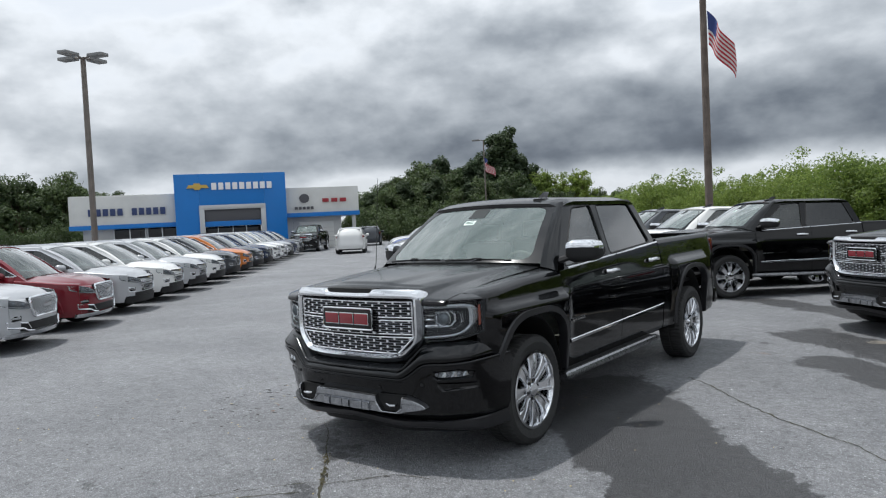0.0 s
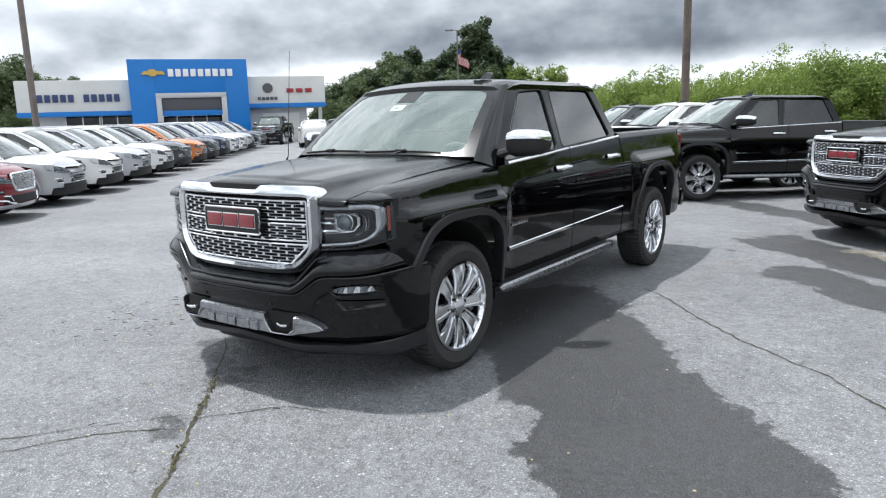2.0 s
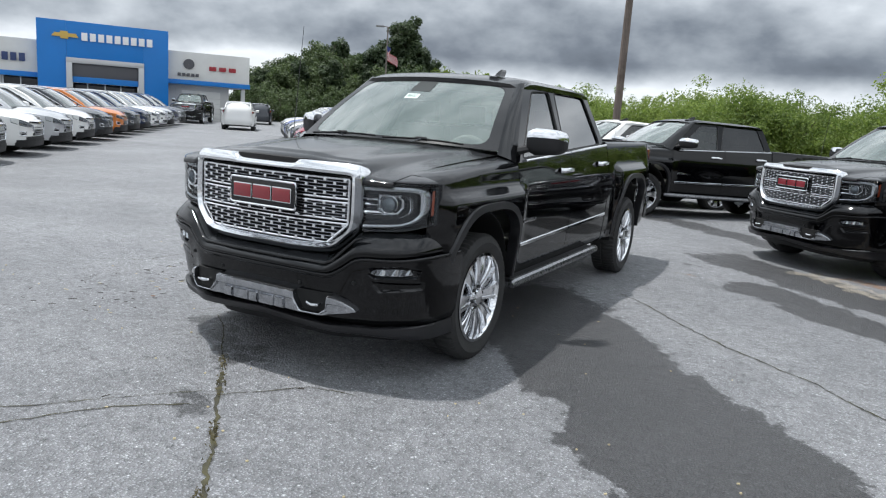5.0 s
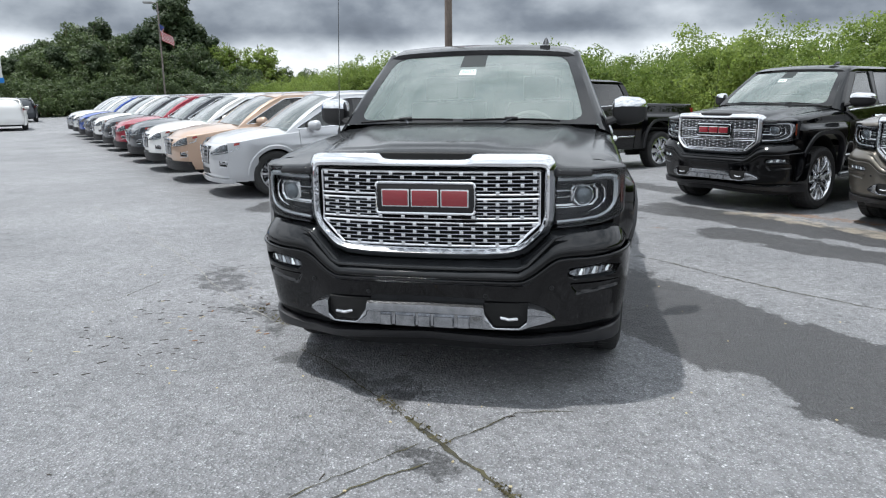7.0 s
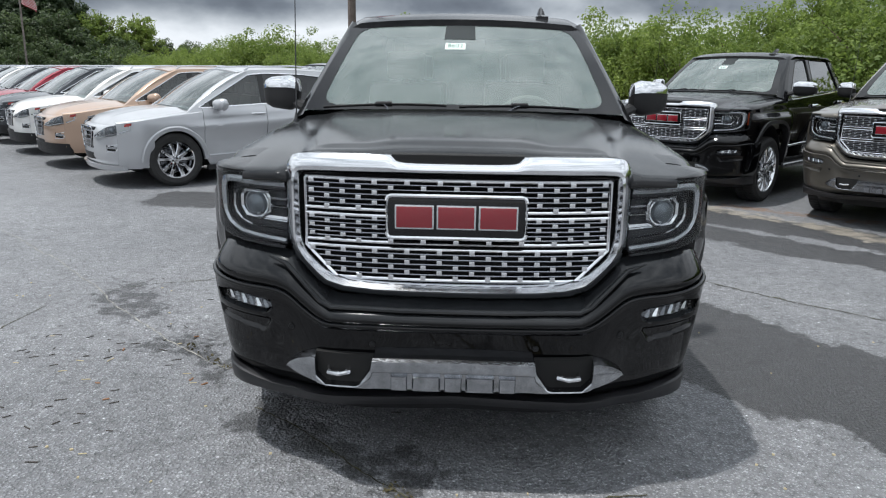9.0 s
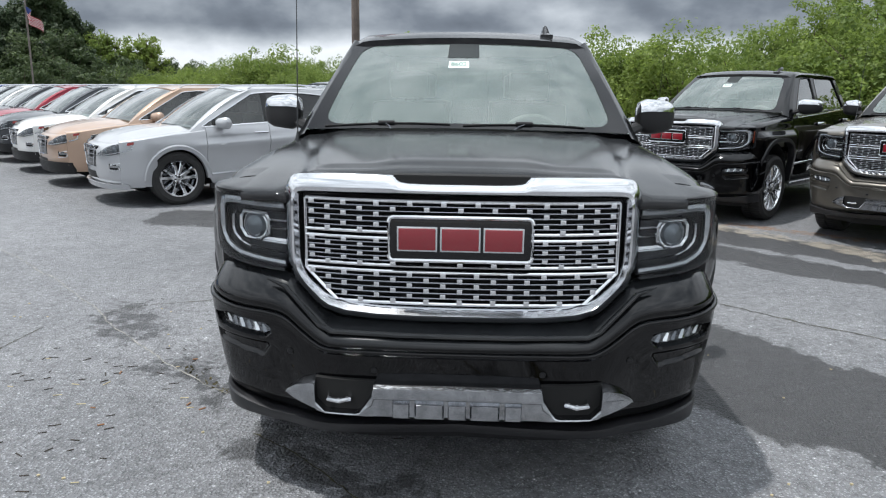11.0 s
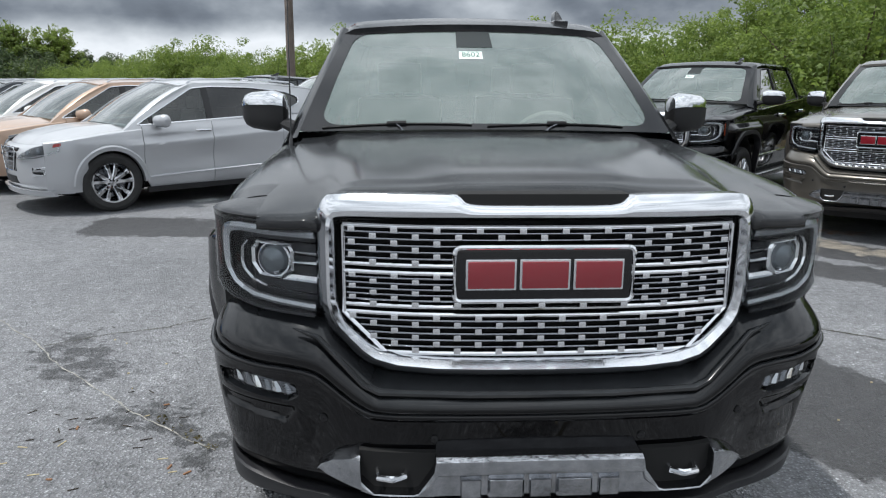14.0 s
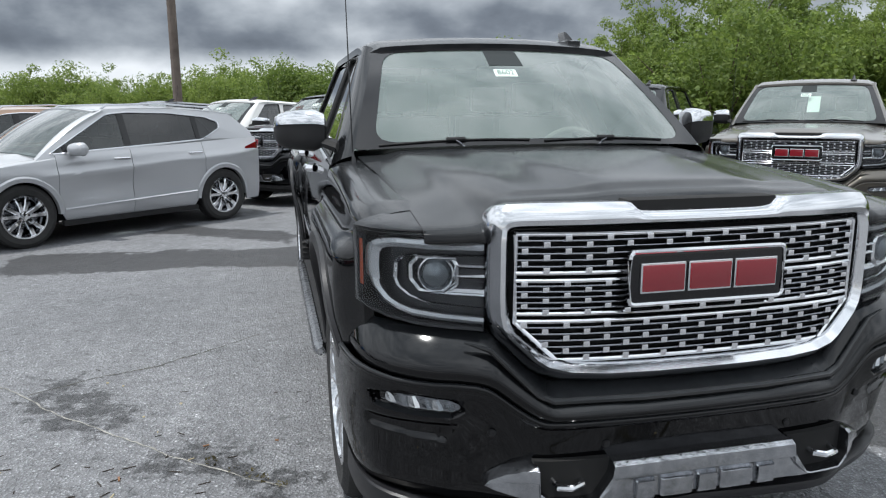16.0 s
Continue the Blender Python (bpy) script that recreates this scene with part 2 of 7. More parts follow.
def grid(fn, us, vs, bm=None, back=None, close_u=False):
    """A sheet fn(u, v) over two lists of values; back: the way to a second skin behind it, which makes it a solid panel."""
    bm = bm or bmesh.new()
    nu, nv = len(us), len(vs)

    def sheet(shift):
        rows = [[bm.verts.new(Vector(fn(u, v)) + shift) for v in vs] for u in us]
        for i in range(nu if close_u else nu - 1):
            p, q = rows[i], rows[(i + 1) % nu]
            for j in range(nv - 1):
                bm.faces.new((p[j], q[j], q[j + 1], p[j + 1]))
        return rows
    rows = sheet(Vector((0, 0, 0)))
    made = [v for r in rows for v in r]
    if back is not None:
        rear = sheet(Vector(back))
        made += [v for r in rear for v in r]
        rims = [([r[0] for r in rows], [r[0] for r in rear]), ([r[-1] for r in rows], [r[-1] for r in rear])]
        if not close_u:
            rims += [(rows[0], rear[0]), (rows[-1], rear[-1])]
        for p, q in rims:
            for i in range(len(p) - (0 if close_u else 1)):
                j = (i + 1) % len(p)
                bm.faces.new((p[i], p[j], q[j], q[i]))
    bmesh.ops.remove_doubles(bm, verts=made, dist=0.0004)
    return bm


def lin(a, b, n):
    return [a + (b - a) * i / (n - 1) for i in range(n)]


def interp(x, table):
    """Linear look-up in a table of (x, y)."""
    if x <= table[0][0]:
        return table[0][1]
    for (x0, y0), (x1, y1) in zip(table, table[1:]):
        if x <= x1:
            return y0 + (y1 - y0) * (x - x0) / (x1 - x0)
    return table[-1][1]


def smooth_interp(x, table):
    """Look-up with cosine steps between the table's points."""
    if x <= table[0][0]:
        return table[0][1]
    for (x0, y0), (x1, y1) in zip(table, table[1:]):
        if x <= x1:
            s = (x - x0) / (x1 - x0)
            return y0 + (y1 - y0) * (s * s * (3 - 2 * s))
    return table[-1][1]


def box(bm, lo, hi, bev=0.0, m=None):
    """A bevelled box between two corners."""
    r = bmesh.ops.create_cube(bm, size=1.0)
    vs = r["verts"]
    c, s = (Vector(lo) + Vector(hi)) / 2, Vector(hi) - Vector(lo)
    for v in vs:
        v.co = Vector((v.co.x * s.x, v.co.y * s.y, v.co.z * s.z)) + c
    if bev:
        es = list({e for v in vs for e in v.link_edges})
        out = bmesh.ops.bevel(bm, geom=es, offset=bev, segments=2, affect="EDGES", profile=0.7)
        vs = list({v for f in out["faces"] for v in f.verts} | {v for v in vs if v.is_valid})
    if m is not None:
        bmesh.ops.transform(bm, matrix=m, verts=vs)
    return vs


def tube(bm, pts, r, seg=8, close=False, squash=None, caps=True):
    """A round or oval rod along points."""
    pts = [Vector(p) for p in pts]
    n = len(pts)
    rings = []
    for i, p in enumerate(pts):
        a = pts[(i - 1) % n] if close or i else p
        b = pts[(i + 1) % n] if close or i < n - 1 else p
        t = (b - a).normalized()
        s = t.cross(Vector((0, 0, 1)))
        if s.length < 1e-3:
            s = t.cross(Vector((0, 1, 0)))
        s.normalize()
        u = s.cross(t)
        rr = r[i] if isinstance(r, (list, tuple)) else r
        k = squash or 1.0
        rings.append([bm.verts.new(p + s * math.cos(2 * math.pi * j / seg) * rr + u * math.sin(2 * math.pi * j / seg) * rr * k) for j in range(seg)])
    for i in range(n if close else n - 1):
        a, b = rings[i], rings[(i + 1) % n]
        for j in range(seg):
            bm.faces.new((a[j], a[(j + 1) % seg], b[(j + 1) % seg], b[j]))
    if caps and not close:
        bm.faces.new(rings[0][::-1])
        bm.faces.new(rings[-1])
    return bm


def lathe(bm, profile, seg, m=None):
    """Turn a profile of (radius, x) about the x axis."""
    rows = [[bm.verts.new((x, r * math.cos(2 * math.pi * i / seg), r * math.sin(2 * math.pi * i / seg))) for r, x in profile] for i in range(seg)]
    for i in range(seg):
        a, b = rows[i], rows[(i + 1) % seg]
        for j in range(len(profile) - 1):
            bm.faces.new((a[j], a[j + 1], b[j + 1], b[j]))
    vs = [v for r in rows for v in r]
    bmesh.ops.remove_doubles(bm, verts=vs, dist=1e-5)
    vs = [v for v in vs if v.is_valid]
    if m is not None:
        bmesh.ops.transform(bm, matrix=m, verts=vs)
    return vs


def outline_fill(bm, loops):
    """Fill a flat outline with holes; loops of 3D points. Returns the faces."""
    es = []
    for lp in loops:
        vs = [bm.verts.new(p) for p in lp]
        es += [bm.edges.new((vs[i], vs[(i + 1) % len(vs)])) for i in range(len(vs))]
    out = bmesh.ops.triangle_fill(bm, edges=es, use_beauty=True, use_dissolve=False)
    return [g for g in out["geom"] if isinstance(g, bmesh.types.BMFace)]


def rounded(poly, r, n=4):
    """Round the corners of a flat polygon of 2D points."""
    out = []
    k = len(poly)
    for i in range(k):
        p, a, b = Vector(poly[i]), Vector(poly[i - 1]), Vector(poly[(i + 1) % k])
        da, db = (a - p), (b - p)
        ra = min(r, da.length * 0.45, db.length * 0.45)
        s, e = p + da.normalized() * ra, p + db.normalized() * ra
        for j in range(n + 1):
            t = j / n
            out.append(tuple((1 - t) ** 2 * s + 2 * t * (1 - t) * p + t * t * e))
    return out


# ---- ground ----
ROW = Vector((-0.69, 0.724))                # the way along the rows of parked cars


def ground_z(x, y):
    """The lot is level, but falls a little towards the back of the truck rows."""
    along, across = -0.69 * x + 0.724 * y, 0.724 * x + 0.69 * y
    a, c = min(max((along - 5.0) / 6.0, 0.0), 1.0), min(max((across - 4.0) / 5.5, 0.0), 1.0)
    return -0.20 * a * a * (3 - 2 * a) * c * c * (3 - 2 * c)


def asphalt_material():
    m = bpy.data.materials.new("worn_asphalt")
    m.use_nodes = True
    k = Nodes(m.node_tree)
    pos = k.n("ShaderNodeTexCoord").outputs["Object"]
    sp = k.n("ShaderNodeSeparateXYZ", Vector=pos)
    wob = k.noise(pos, 1.6, 10.0, 0.72)
    edge = k.math("ADD", k.math("MULTIPLY", k.math("SUBTRACT", wob, 0.5), 1.0), k.math("MULTIPLY", k.math("SUBTRACT", k.noise(pos, 11.0, 6.0, 0.75), 0.5), 0.28))

    def strip(ax, ay, bx, by, half):
        """1 inside a strip round a line, with a ragged edge."""
        dx, dy = bx - ax, by - ay
        ll = math.hypot(dx, dy)
        ux, uy = dx / ll, dy / ll
        px, py = k.math("SUBTRACT", sp.outputs[0], ax), k.math("SUBTRACT", sp.outputs[1], ay)
        along = k.math("ADD", k.math("MULTIPLY", px, ux), k.math("MULTIPLY", py, uy))
        off = k.math("ADD", k.math("MULTIPLY", px, -uy), k.math("MULTIPLY", py, ux))
        al = k.math("ABSOLUTE", k.math("SUBTRACT", along, ll / 2))
        d = k.math("MAXIMUM", k.math("SUBTRACT", k.math("ABSOLUTE", off), half), k.math("SUBTRACT", al, ll / 2))
        d = k.math("ADD", d, edge)
        return k.math("MULTIPLY_ADD", d, -34.0, 0.5, clamp=True)

    wet = strip(0.35, 2.10, 4.6, -3.10, 0.62)
    for s in ((1.6, 5.9, 6.6, 1.2, 0.42), (2.1, 4.1, 6.6, 0.35, 0.34), (0.0, 9.6, 2.6, 7.3, 0.34), (-3.9, 5.2, -0.8, 4.9, 0.50), (-2.6, 7.2, -0.9, 6.0, 0.30), (1.28, 4.95, 1.66, 4.8, 0.02), (2.2, 5.6, 3.2, 5.0, 0.10),
              (4.7, 5.8, 8.7, 2.2, 0.35)):
        wet = k.math("MAXIMUM", wet, strip(*s))
    # old oil and dirt, crumbled away in places
    stain = strip(-2.5, 1.45, -1.95, 0.80, 0.17)
    for s in ((-1.70, 0.45, -1.15, 0.05, 0.15), (-0.95, -0.42, -0.1, -0.98, 0.10), (0.0, -1.5, 0.25, -1.65, 0.02), (-2.9, 2.2, -2.5, 1.5, 0.02), (-1.9, -1.9, -1.2, -2.3, -0.02)):
        stain = k.math("MAXIMUM", stain, strip(*s))
    stain = k.math("MULTIPLY", stain, k.ramp(k.noise(pos, 9.0, 7.0, 0.78), [(0.43, 0.0), (0.50, 1.0)]))
    wet = k.math("MAXIMUM", wet, k.math("MULTIPLY", stain, 0.92))
    bare = strip(2.75, 4.15, 3.35, 3.45, -0.04)
    for s in ((3.55, 3.4, 4.1, 2.7, -0.02), (-2.6, 6.5, -1.2, 5.7, 0.0), (-0.9, 5.1, -0.5, 4.6, 0.05)):
        bare = k.math("MAXIMUM", bare, strip(*s))
    wet = k.math("MULTIPLY", wet, k.math("SUBTRACT", 1.0, bare))
    fine = k.noise(pos, 90.0, 3.0, 0.7)
    grit = k.n("ShaderNodeTexVoronoi", Vector=pos, Scale=75.0, p_feature="F1")
    blot = k.noise(pos, 0.45, 6.0, 0.6)
    dry = k.ramp(blot, [(0.3, (0.222, 0.229, 0.243)), (0.7, (0.345, 0.352, 0.370))])
    worn = k.ramp(k.noise(pos, 5.0, 7.0, 0.7), [(0.36, 0.80), (0.64, 1.07)])
    dry = k.mix(1.0, dry, worn, "MULTIPLY")
    stone = k.ramp(grit.outputs["Distance"], [(0.05, 1.62), (0.42, 0.66)])
    clods = k.ramp(k.noise(pos, 21.0, 5.0, 0.75), [(0.33, 0.60), (0.5, 1.0), (0.67, 1.22)])
    pits = k.ramp(k.noise(pos, 48.0, 3.0, 0.7), [(0.30, 0.42), (0.41, 1.0)])
    lumps = k.ramp(k.noise(pos, 13.0, 8.0, 0.8), [(0.36, 0.50), (0.45, 1.0), (0.60, 1.0), (0.72, 1.25)])
    stone = k.mix(1.0, k.mix(1.0, k.mix(1.0, stone, clods, "MULTIPLY"), pits, "MULTIPLY"), lumps, "MULTIPLY")
    speck = k.ramp(grit.outputs["Color"], [(0.86, 1.0), (0.95, 2.0)])
    dry = k.mix(1.0, k.mix(1.0, dry, stone, "MULTIPLY"), speck, "MULTIPLY")
    seal = k.mix(1.0, k.ramp(fine, [(0.3, (0.050, 0.051, 0.055)), (0.7, (0.100, 0.102, 0.107))]), stone, "MULTIPLY")
    seal = k.mix(1.0, seal, speck, "MULTIPLY")
    col = k.mix(wet, dry, seal)
    # a fine net of old cracks, here and there
    bent = k.n("ShaderNodeVectorMath", p_operation="ADD", i0=pos, i1=k.n("ShaderNodeTexNoise", Vector=pos, Scale=7.0, Detail=3.0).outputs["Color"]).outputs[0]
    net = k.n("ShaderNodeTexVoronoi", Vector=bent, Scale=2.6, p_feature="DISTANCE_TO_EDGE").outputs["Distance"]
    line = k.math("MULTIPLY", k.ramp(net, [(0.0, 1.0), (0.022, 0.0)]), k.ramp(k.noise(pos, 0.9, 5.0, 0.65), [(0.47, 0.0), (0.60, 1.0)]))
    col = k.mix(k.math("MULTIPLY", line, 0.55), col, (0.05, 0.05, 0.05))
    # loose crumbs lying in drifts
    crumb = k.math("MULTIPLY", k.ramp(k.noise(pos, 38.0, 2.0, 0.6), [(0.60, 0.0), (0.66, 1.0)]), k.ramp(k.noise(pos, 1.1, 6.0, 0.7), [(0.48, 0.0), (0.66, 1.0)]))
    col = k.mix(k.math("MULTIPLY", crumb, 0.5), col, (0.07, 0.07, 0.072))
    # pale sand and rusty needles washed up along the trucks
    drift = k.ramp(k.noise(pos, 6.0, 7.0, 0.72), [(0.38, 0.0), (0.56, 1.0)])
    sand = k.math("MULTIPLY", strip(2.8, 5.5, 5.6, 1.9, 0.16), drift)
    col = k.mix(k.math("MULTIPLY", sand, 0.75), col, (0.36, 0.32, 0.26))
    rust = k.math("MULTIPLY", strip(3.2, 5.5, 4.6, 4.5, 0.12), k.ramp(k.noise(pos, 9.0, 6.0, 0.7), [(0.42, 0.0), (0.58, 1.0)]))
    rust = k.math("MAXIMUM", rust, k.math("MULTIPLY", strip(1.45, 4.2, 1.85, 4.1, -0.02), drift))
    col = k.mix(k.math("MULTIPLY", rust, 0.8), col, (0.24, 0.12, 0.05))
    damp = k.ramp(k.noise(pos, 0.8, 7.0, 0.65), [(0.40, 0.0), (0.62, 1.0)])
    rough = k.math("ADD", k.math("MULTIPLY_ADD", damp, -0.14, 0.62), k.math("MULTIPLY", wet, -0.12))
    hgt = k.math("ADD", k.math("MULTIPLY", grit.outputs["Distance"], -0.7), k.math("MULTIPLY", fine, 0.5))
    hgt = k.math("ADD", hgt, k.math("MULTIPLY", k.noise(pos, 17.0, 6.0, 0.75), 1.6))
    b = k.n("ShaderNodeBump", Strength=1.0, Distance=0.014, Height=hgt)
    p = k.n("ShaderNodeBsdfPrincipled", Base_Color=col, Roughness=rough, Normal=b.outputs[0])
    k.n("ShaderNodeOutputMaterial", Surface=p.outputs[0])
    return m


ASPHALT = asphalt_material()
GRASS = material("grass_ground", (0.13, 0.125, 0.06), 0.95, vary=0.4, scale=0.25, second=(0.28, 0.22, 0.14), bump=0.5, bscale=6.0)


def build_ground():
    far = [-2600, -900, -350, -160, -110, -85, -70] + [2.5 * i - 62.5 for i in range(58)] + [90, 110, 150, 250, 450, 1000, 2600]
    bm = grid(lambda x, y: (x, y, ground_z(x, y) - 0.22), far, far)
    tagged(new("ground", mesh_of(bm, GRASS)), "grassy ground round the car lot", "ground", kind="structure")
    # the car lot: a sheet of asphalt in coordinates along and across the rows
    across = Vector((0.724, 0.69))

    def lot(s, c):
        p = ROW * s + across * c
        return (p.x, p.y, ground_z(p.x, p.y))
    bm = grid(lot, [-60, -40, -25, -12, -6, 0, 5, 6, 7, 8, 9, 10, 11, 12, 14, 18, 22, 27, 36, 44, 55, 72], [-60, -40, -25, -15, -7, -3.5, 0, 4, 5, 6, 7, 8, 9, 10, 12, 15.0])
    tagged(new("parking_lot", mesh_of(bm, ASPHALT)), "worn grey asphalt car lot with dark damp patches", "parking lot", kind="structure")


build_ground()


# ---- wheels ----
def wheel(parent, at, side, r, rim_r, width, spokes, tread, shape="blade"):
    """A tyre, a rim with its spokes, hub cap and nuts. side: +1 or -1, the way its face looks along x."""
    w2 = width / 2
    bm = bmesh.new()
    prof = [(rim_r - 0.012, -w2 * 0.8), (rim_r + 0.01, -w2 * 0.9), (r - 0.05, -w2 * 1.0), (r - 0.012, -w2 * 0.86), (r, -w2 * 0.7)]
    prof += [(r, -w2 * 0.1), (r - 0.008, -w2 * 0.08), (r - 0.008, w2 * 0.08), (r, w2 * 0.1)]
    prof += [(r, w2 * 0.7), (r - 0.012, w2 * 0.86), (r - 0.05, w2), (rim_r + 0.01, w2 * 0.9), (rim_r - 0.012, w2 * 0.8)]
    seg = 2 * tread if tread else 56
    notch = 0.007 if tread else 0.0
    rings = []
    for i in range(seg):
        a = 2 * math.pi * i / seg
        ring = []
        for rr, x in prof:
            if rr > r - 0.02 and abs(x) > w2 * 0.5:      # shoulder blocks
                rr += notch if i % 2 else -notch
            ring.append(bm.verts.new((x, rr * math.cos(a), rr * math.sin(a))))
        rings.append(ring)
    for i in range(seg):
        p, q = rings[i], rings[(i + 1) % seg]
        for k in range(len(prof) - 1):
            bm.faces.new((p[k], p[k + 1], q[k + 1], q[k]))
    base = Matrix.Translation(at) @ Matrix.Diagonal((side, 1, 1, 1))
    tyre_me = bm
    hub = new("wheel")
    hub.parent = parent
    hub.matrix_basis = base
    part("tyre", tyre_me, RUBBER, hub)
    bm = bmesh.new()
    f = w2 * 0.84
    lathe(bm, [(rim_r - 0.004, f), (rim_r + 0.004, f + 0.012), (rim_r - 0.014, f + 0.014), (rim_r - 0.03, f - 0.02), (rim_r - 0.045, -w2 * 0.7), (rim_r - 0.02, -w2 * 0.8)], 56)
    part("rim", bm, CHROME, hub)
    bm = bmesh.new()
    lathe(bm, [(0.001, -0.03), (rim_r - 0.06, -0.03), (rim_r - 0.06, -0.01), (0.08, 0.0), (0.001, 0.0)], 32)
    part("brake_disc", bm, DARK_CHROME, hub)
    hr = 0.085 if r > 0.37 else 0.065
    me = None
    for i in range(spokes):
        if me is None:
            bm = bmesh.new()
            if shape == "blade":
                us, half = lin(hr * 0.7, rim_r - 0.018, 6), (0.036, 0.070)
            else:
                us, half = lin(hr * 0.7, rim_r - 0.015, 6), (0.024, 0.030)

            def spoke(u, v):
                s = (u - us[0]) / (us[-1] - us[0])
                hw = half[0] + (half[1] - half[0]) * s * s
                x = f + 0.004 - 0.022 * (1 - s) ** 2 * (1 if shape == "blade" else 0.6) + 0.006 * math.sin(math.pi * s)
                dip = 0.012 if abs(v) < 0.5 and shape == "blade" else (0.016 if abs(v) > 0.9 else 0.0)
                return (x - dip, v * hw, u)
            grid(spoke, us, [-1.0, -0.86, -0.52, -0.46, 0.46, 0.52, 0.86, 1.0] if shape == "blade" else [-1.0, -0.6, 0.6, 1.0], bm, back=(-0.03, 0, 0))
            me = mesh_of(bm, SPOKE if shape == "blade" else CHROME, True, 25)
        off = 0.0
        if shape == "pair":
            off = 15.0 if i % 2 else -15.0
        step = 360.0 / spokes * i if shape != "pair" else 720.0 / spokes * (i // 2)
        part("spoke", me, None, hub, m=pose(0, 0, 0, step + off))
    bm = bmesh.new()
    lathe(bm, [(hr, f - 0.045), (hr, f - 0.02), (hr * 0.62, f - 0.012), (hr * 0.58, f + 0.002), (0.001, f + 0.006)], 24)
    part("hub_cap", bm, CHROME, hub)
    bm = bmesh.new()
    lathe(bm, [(0.001, 0.01), (0.011, 0.008), (0.011, -0.01)], 8)
    nut = mesh_of(bm, GLOSS_BLACK)
    for i in range(6):
        a = radians(60 * i + 15)
        part("wheel_nut", nut, None, hub, m=Matrix.Translation((f - 0.012, math.cos(a) * hr * 0.82, math.sin(a) * hr * 0.82)))
    return hub


# ---- the pickup truck: front axle at the origin, facing -y ----
FRONT = [(0.0, -0.985), (0.2, -0.98), (0.4, -0.96), (0.62, -0.905), (0.78, -0.855), (0.873, -0.80), (0.935, -0.735), (0.970, -0.655), (0.988, -0.55), (0.997, -0.45), (1.0, -0.38)]


def spline(x, table):
    """A smooth look-up: a cubic through the table's points."""
    n = len(table)
    if x <= table[0][0]:
        return table[0][1]
    if x >= table[-1][0]:
        return table[-1][1]

    def slope(i):
        a, b = table[max(i - 1, 0)], table[min(i + 1, n - 1)]
        return 0.0 if i == 0 else (b[1] - a[1]) / (b[0] - a[0])
    for i in range(n - 1):
        (x0, y0), (x1, y1) = table[i], table[i + 1]
        if x <= x1:
            h = x1 - x0
            t = (x - x0) / h
            return (2 * t ** 3 - 3 * t * t + 1) * y0 + (t ** 3 - 2 * t * t + t) * h * slope(i) + (3 * t * t - 2 * t ** 3) * y1 + (t ** 3 - t * t) * h * slope(i + 1)


FRONT_AXLE, REAR_AXLE, TRUCK_TAIL, ARCH_R = 0.03, 3.675, 4.80, 0.51


def arch(y, yc, r):
    """The height of a squarish wheel arch at y, or 0 beside it."""
    d = abs(y - yc) / r
    zc = 0.465 if yc < 1 else 0.525
    return 0.0 if d >= 1 else zc + r * 1.06 * (1 - d ** 3.2) ** (1 / 2.6) * 0.98


SIDE = [(0.42, 0.915), (0.47, 0.945), (0.56, 0.958), (0.70, 0.968), (0.76, 0.972), (0.86, 0.980), (0.98, 0.982), (1.08, 0.978), (1.13, 0.972), (1.18, 0.962), (1.24, 0.95), (1.30, 0.937), (1.36, 0.922), (1.43, 0.905)]


def side_x(y, z):
    """Half the truck's width at a place on its side."""
    x = spline(z, SIDE)
    for yc in (FRONT_AXLE, REAR_AXLE):
        b = smooth_interp(abs(y - yc), [(0.50, 1.0), (0.66, 0.0)])
        lift = 0.0 if yc < 1 else 0.075
        x += 0.058 * b * interp(z - lift, [(0.6, 0.5), (0.86, 0.97), (0.97, 1.0), (1.055, 0.97), (1.075, 0.86), (1.115, 0.16), (1.13, 0.04), (1.145, 0.0)])
    if y < -0.32:
        x -= 0.055 * ((-0.32 - y) / 0.36) ** 2
    if y > 4.44:
        x -= 0.06 * ((y - 4.44) / 0.36) ** 2
    return x


def belt(y):
    return 1.268 + 0.05 * (y - 0.6)


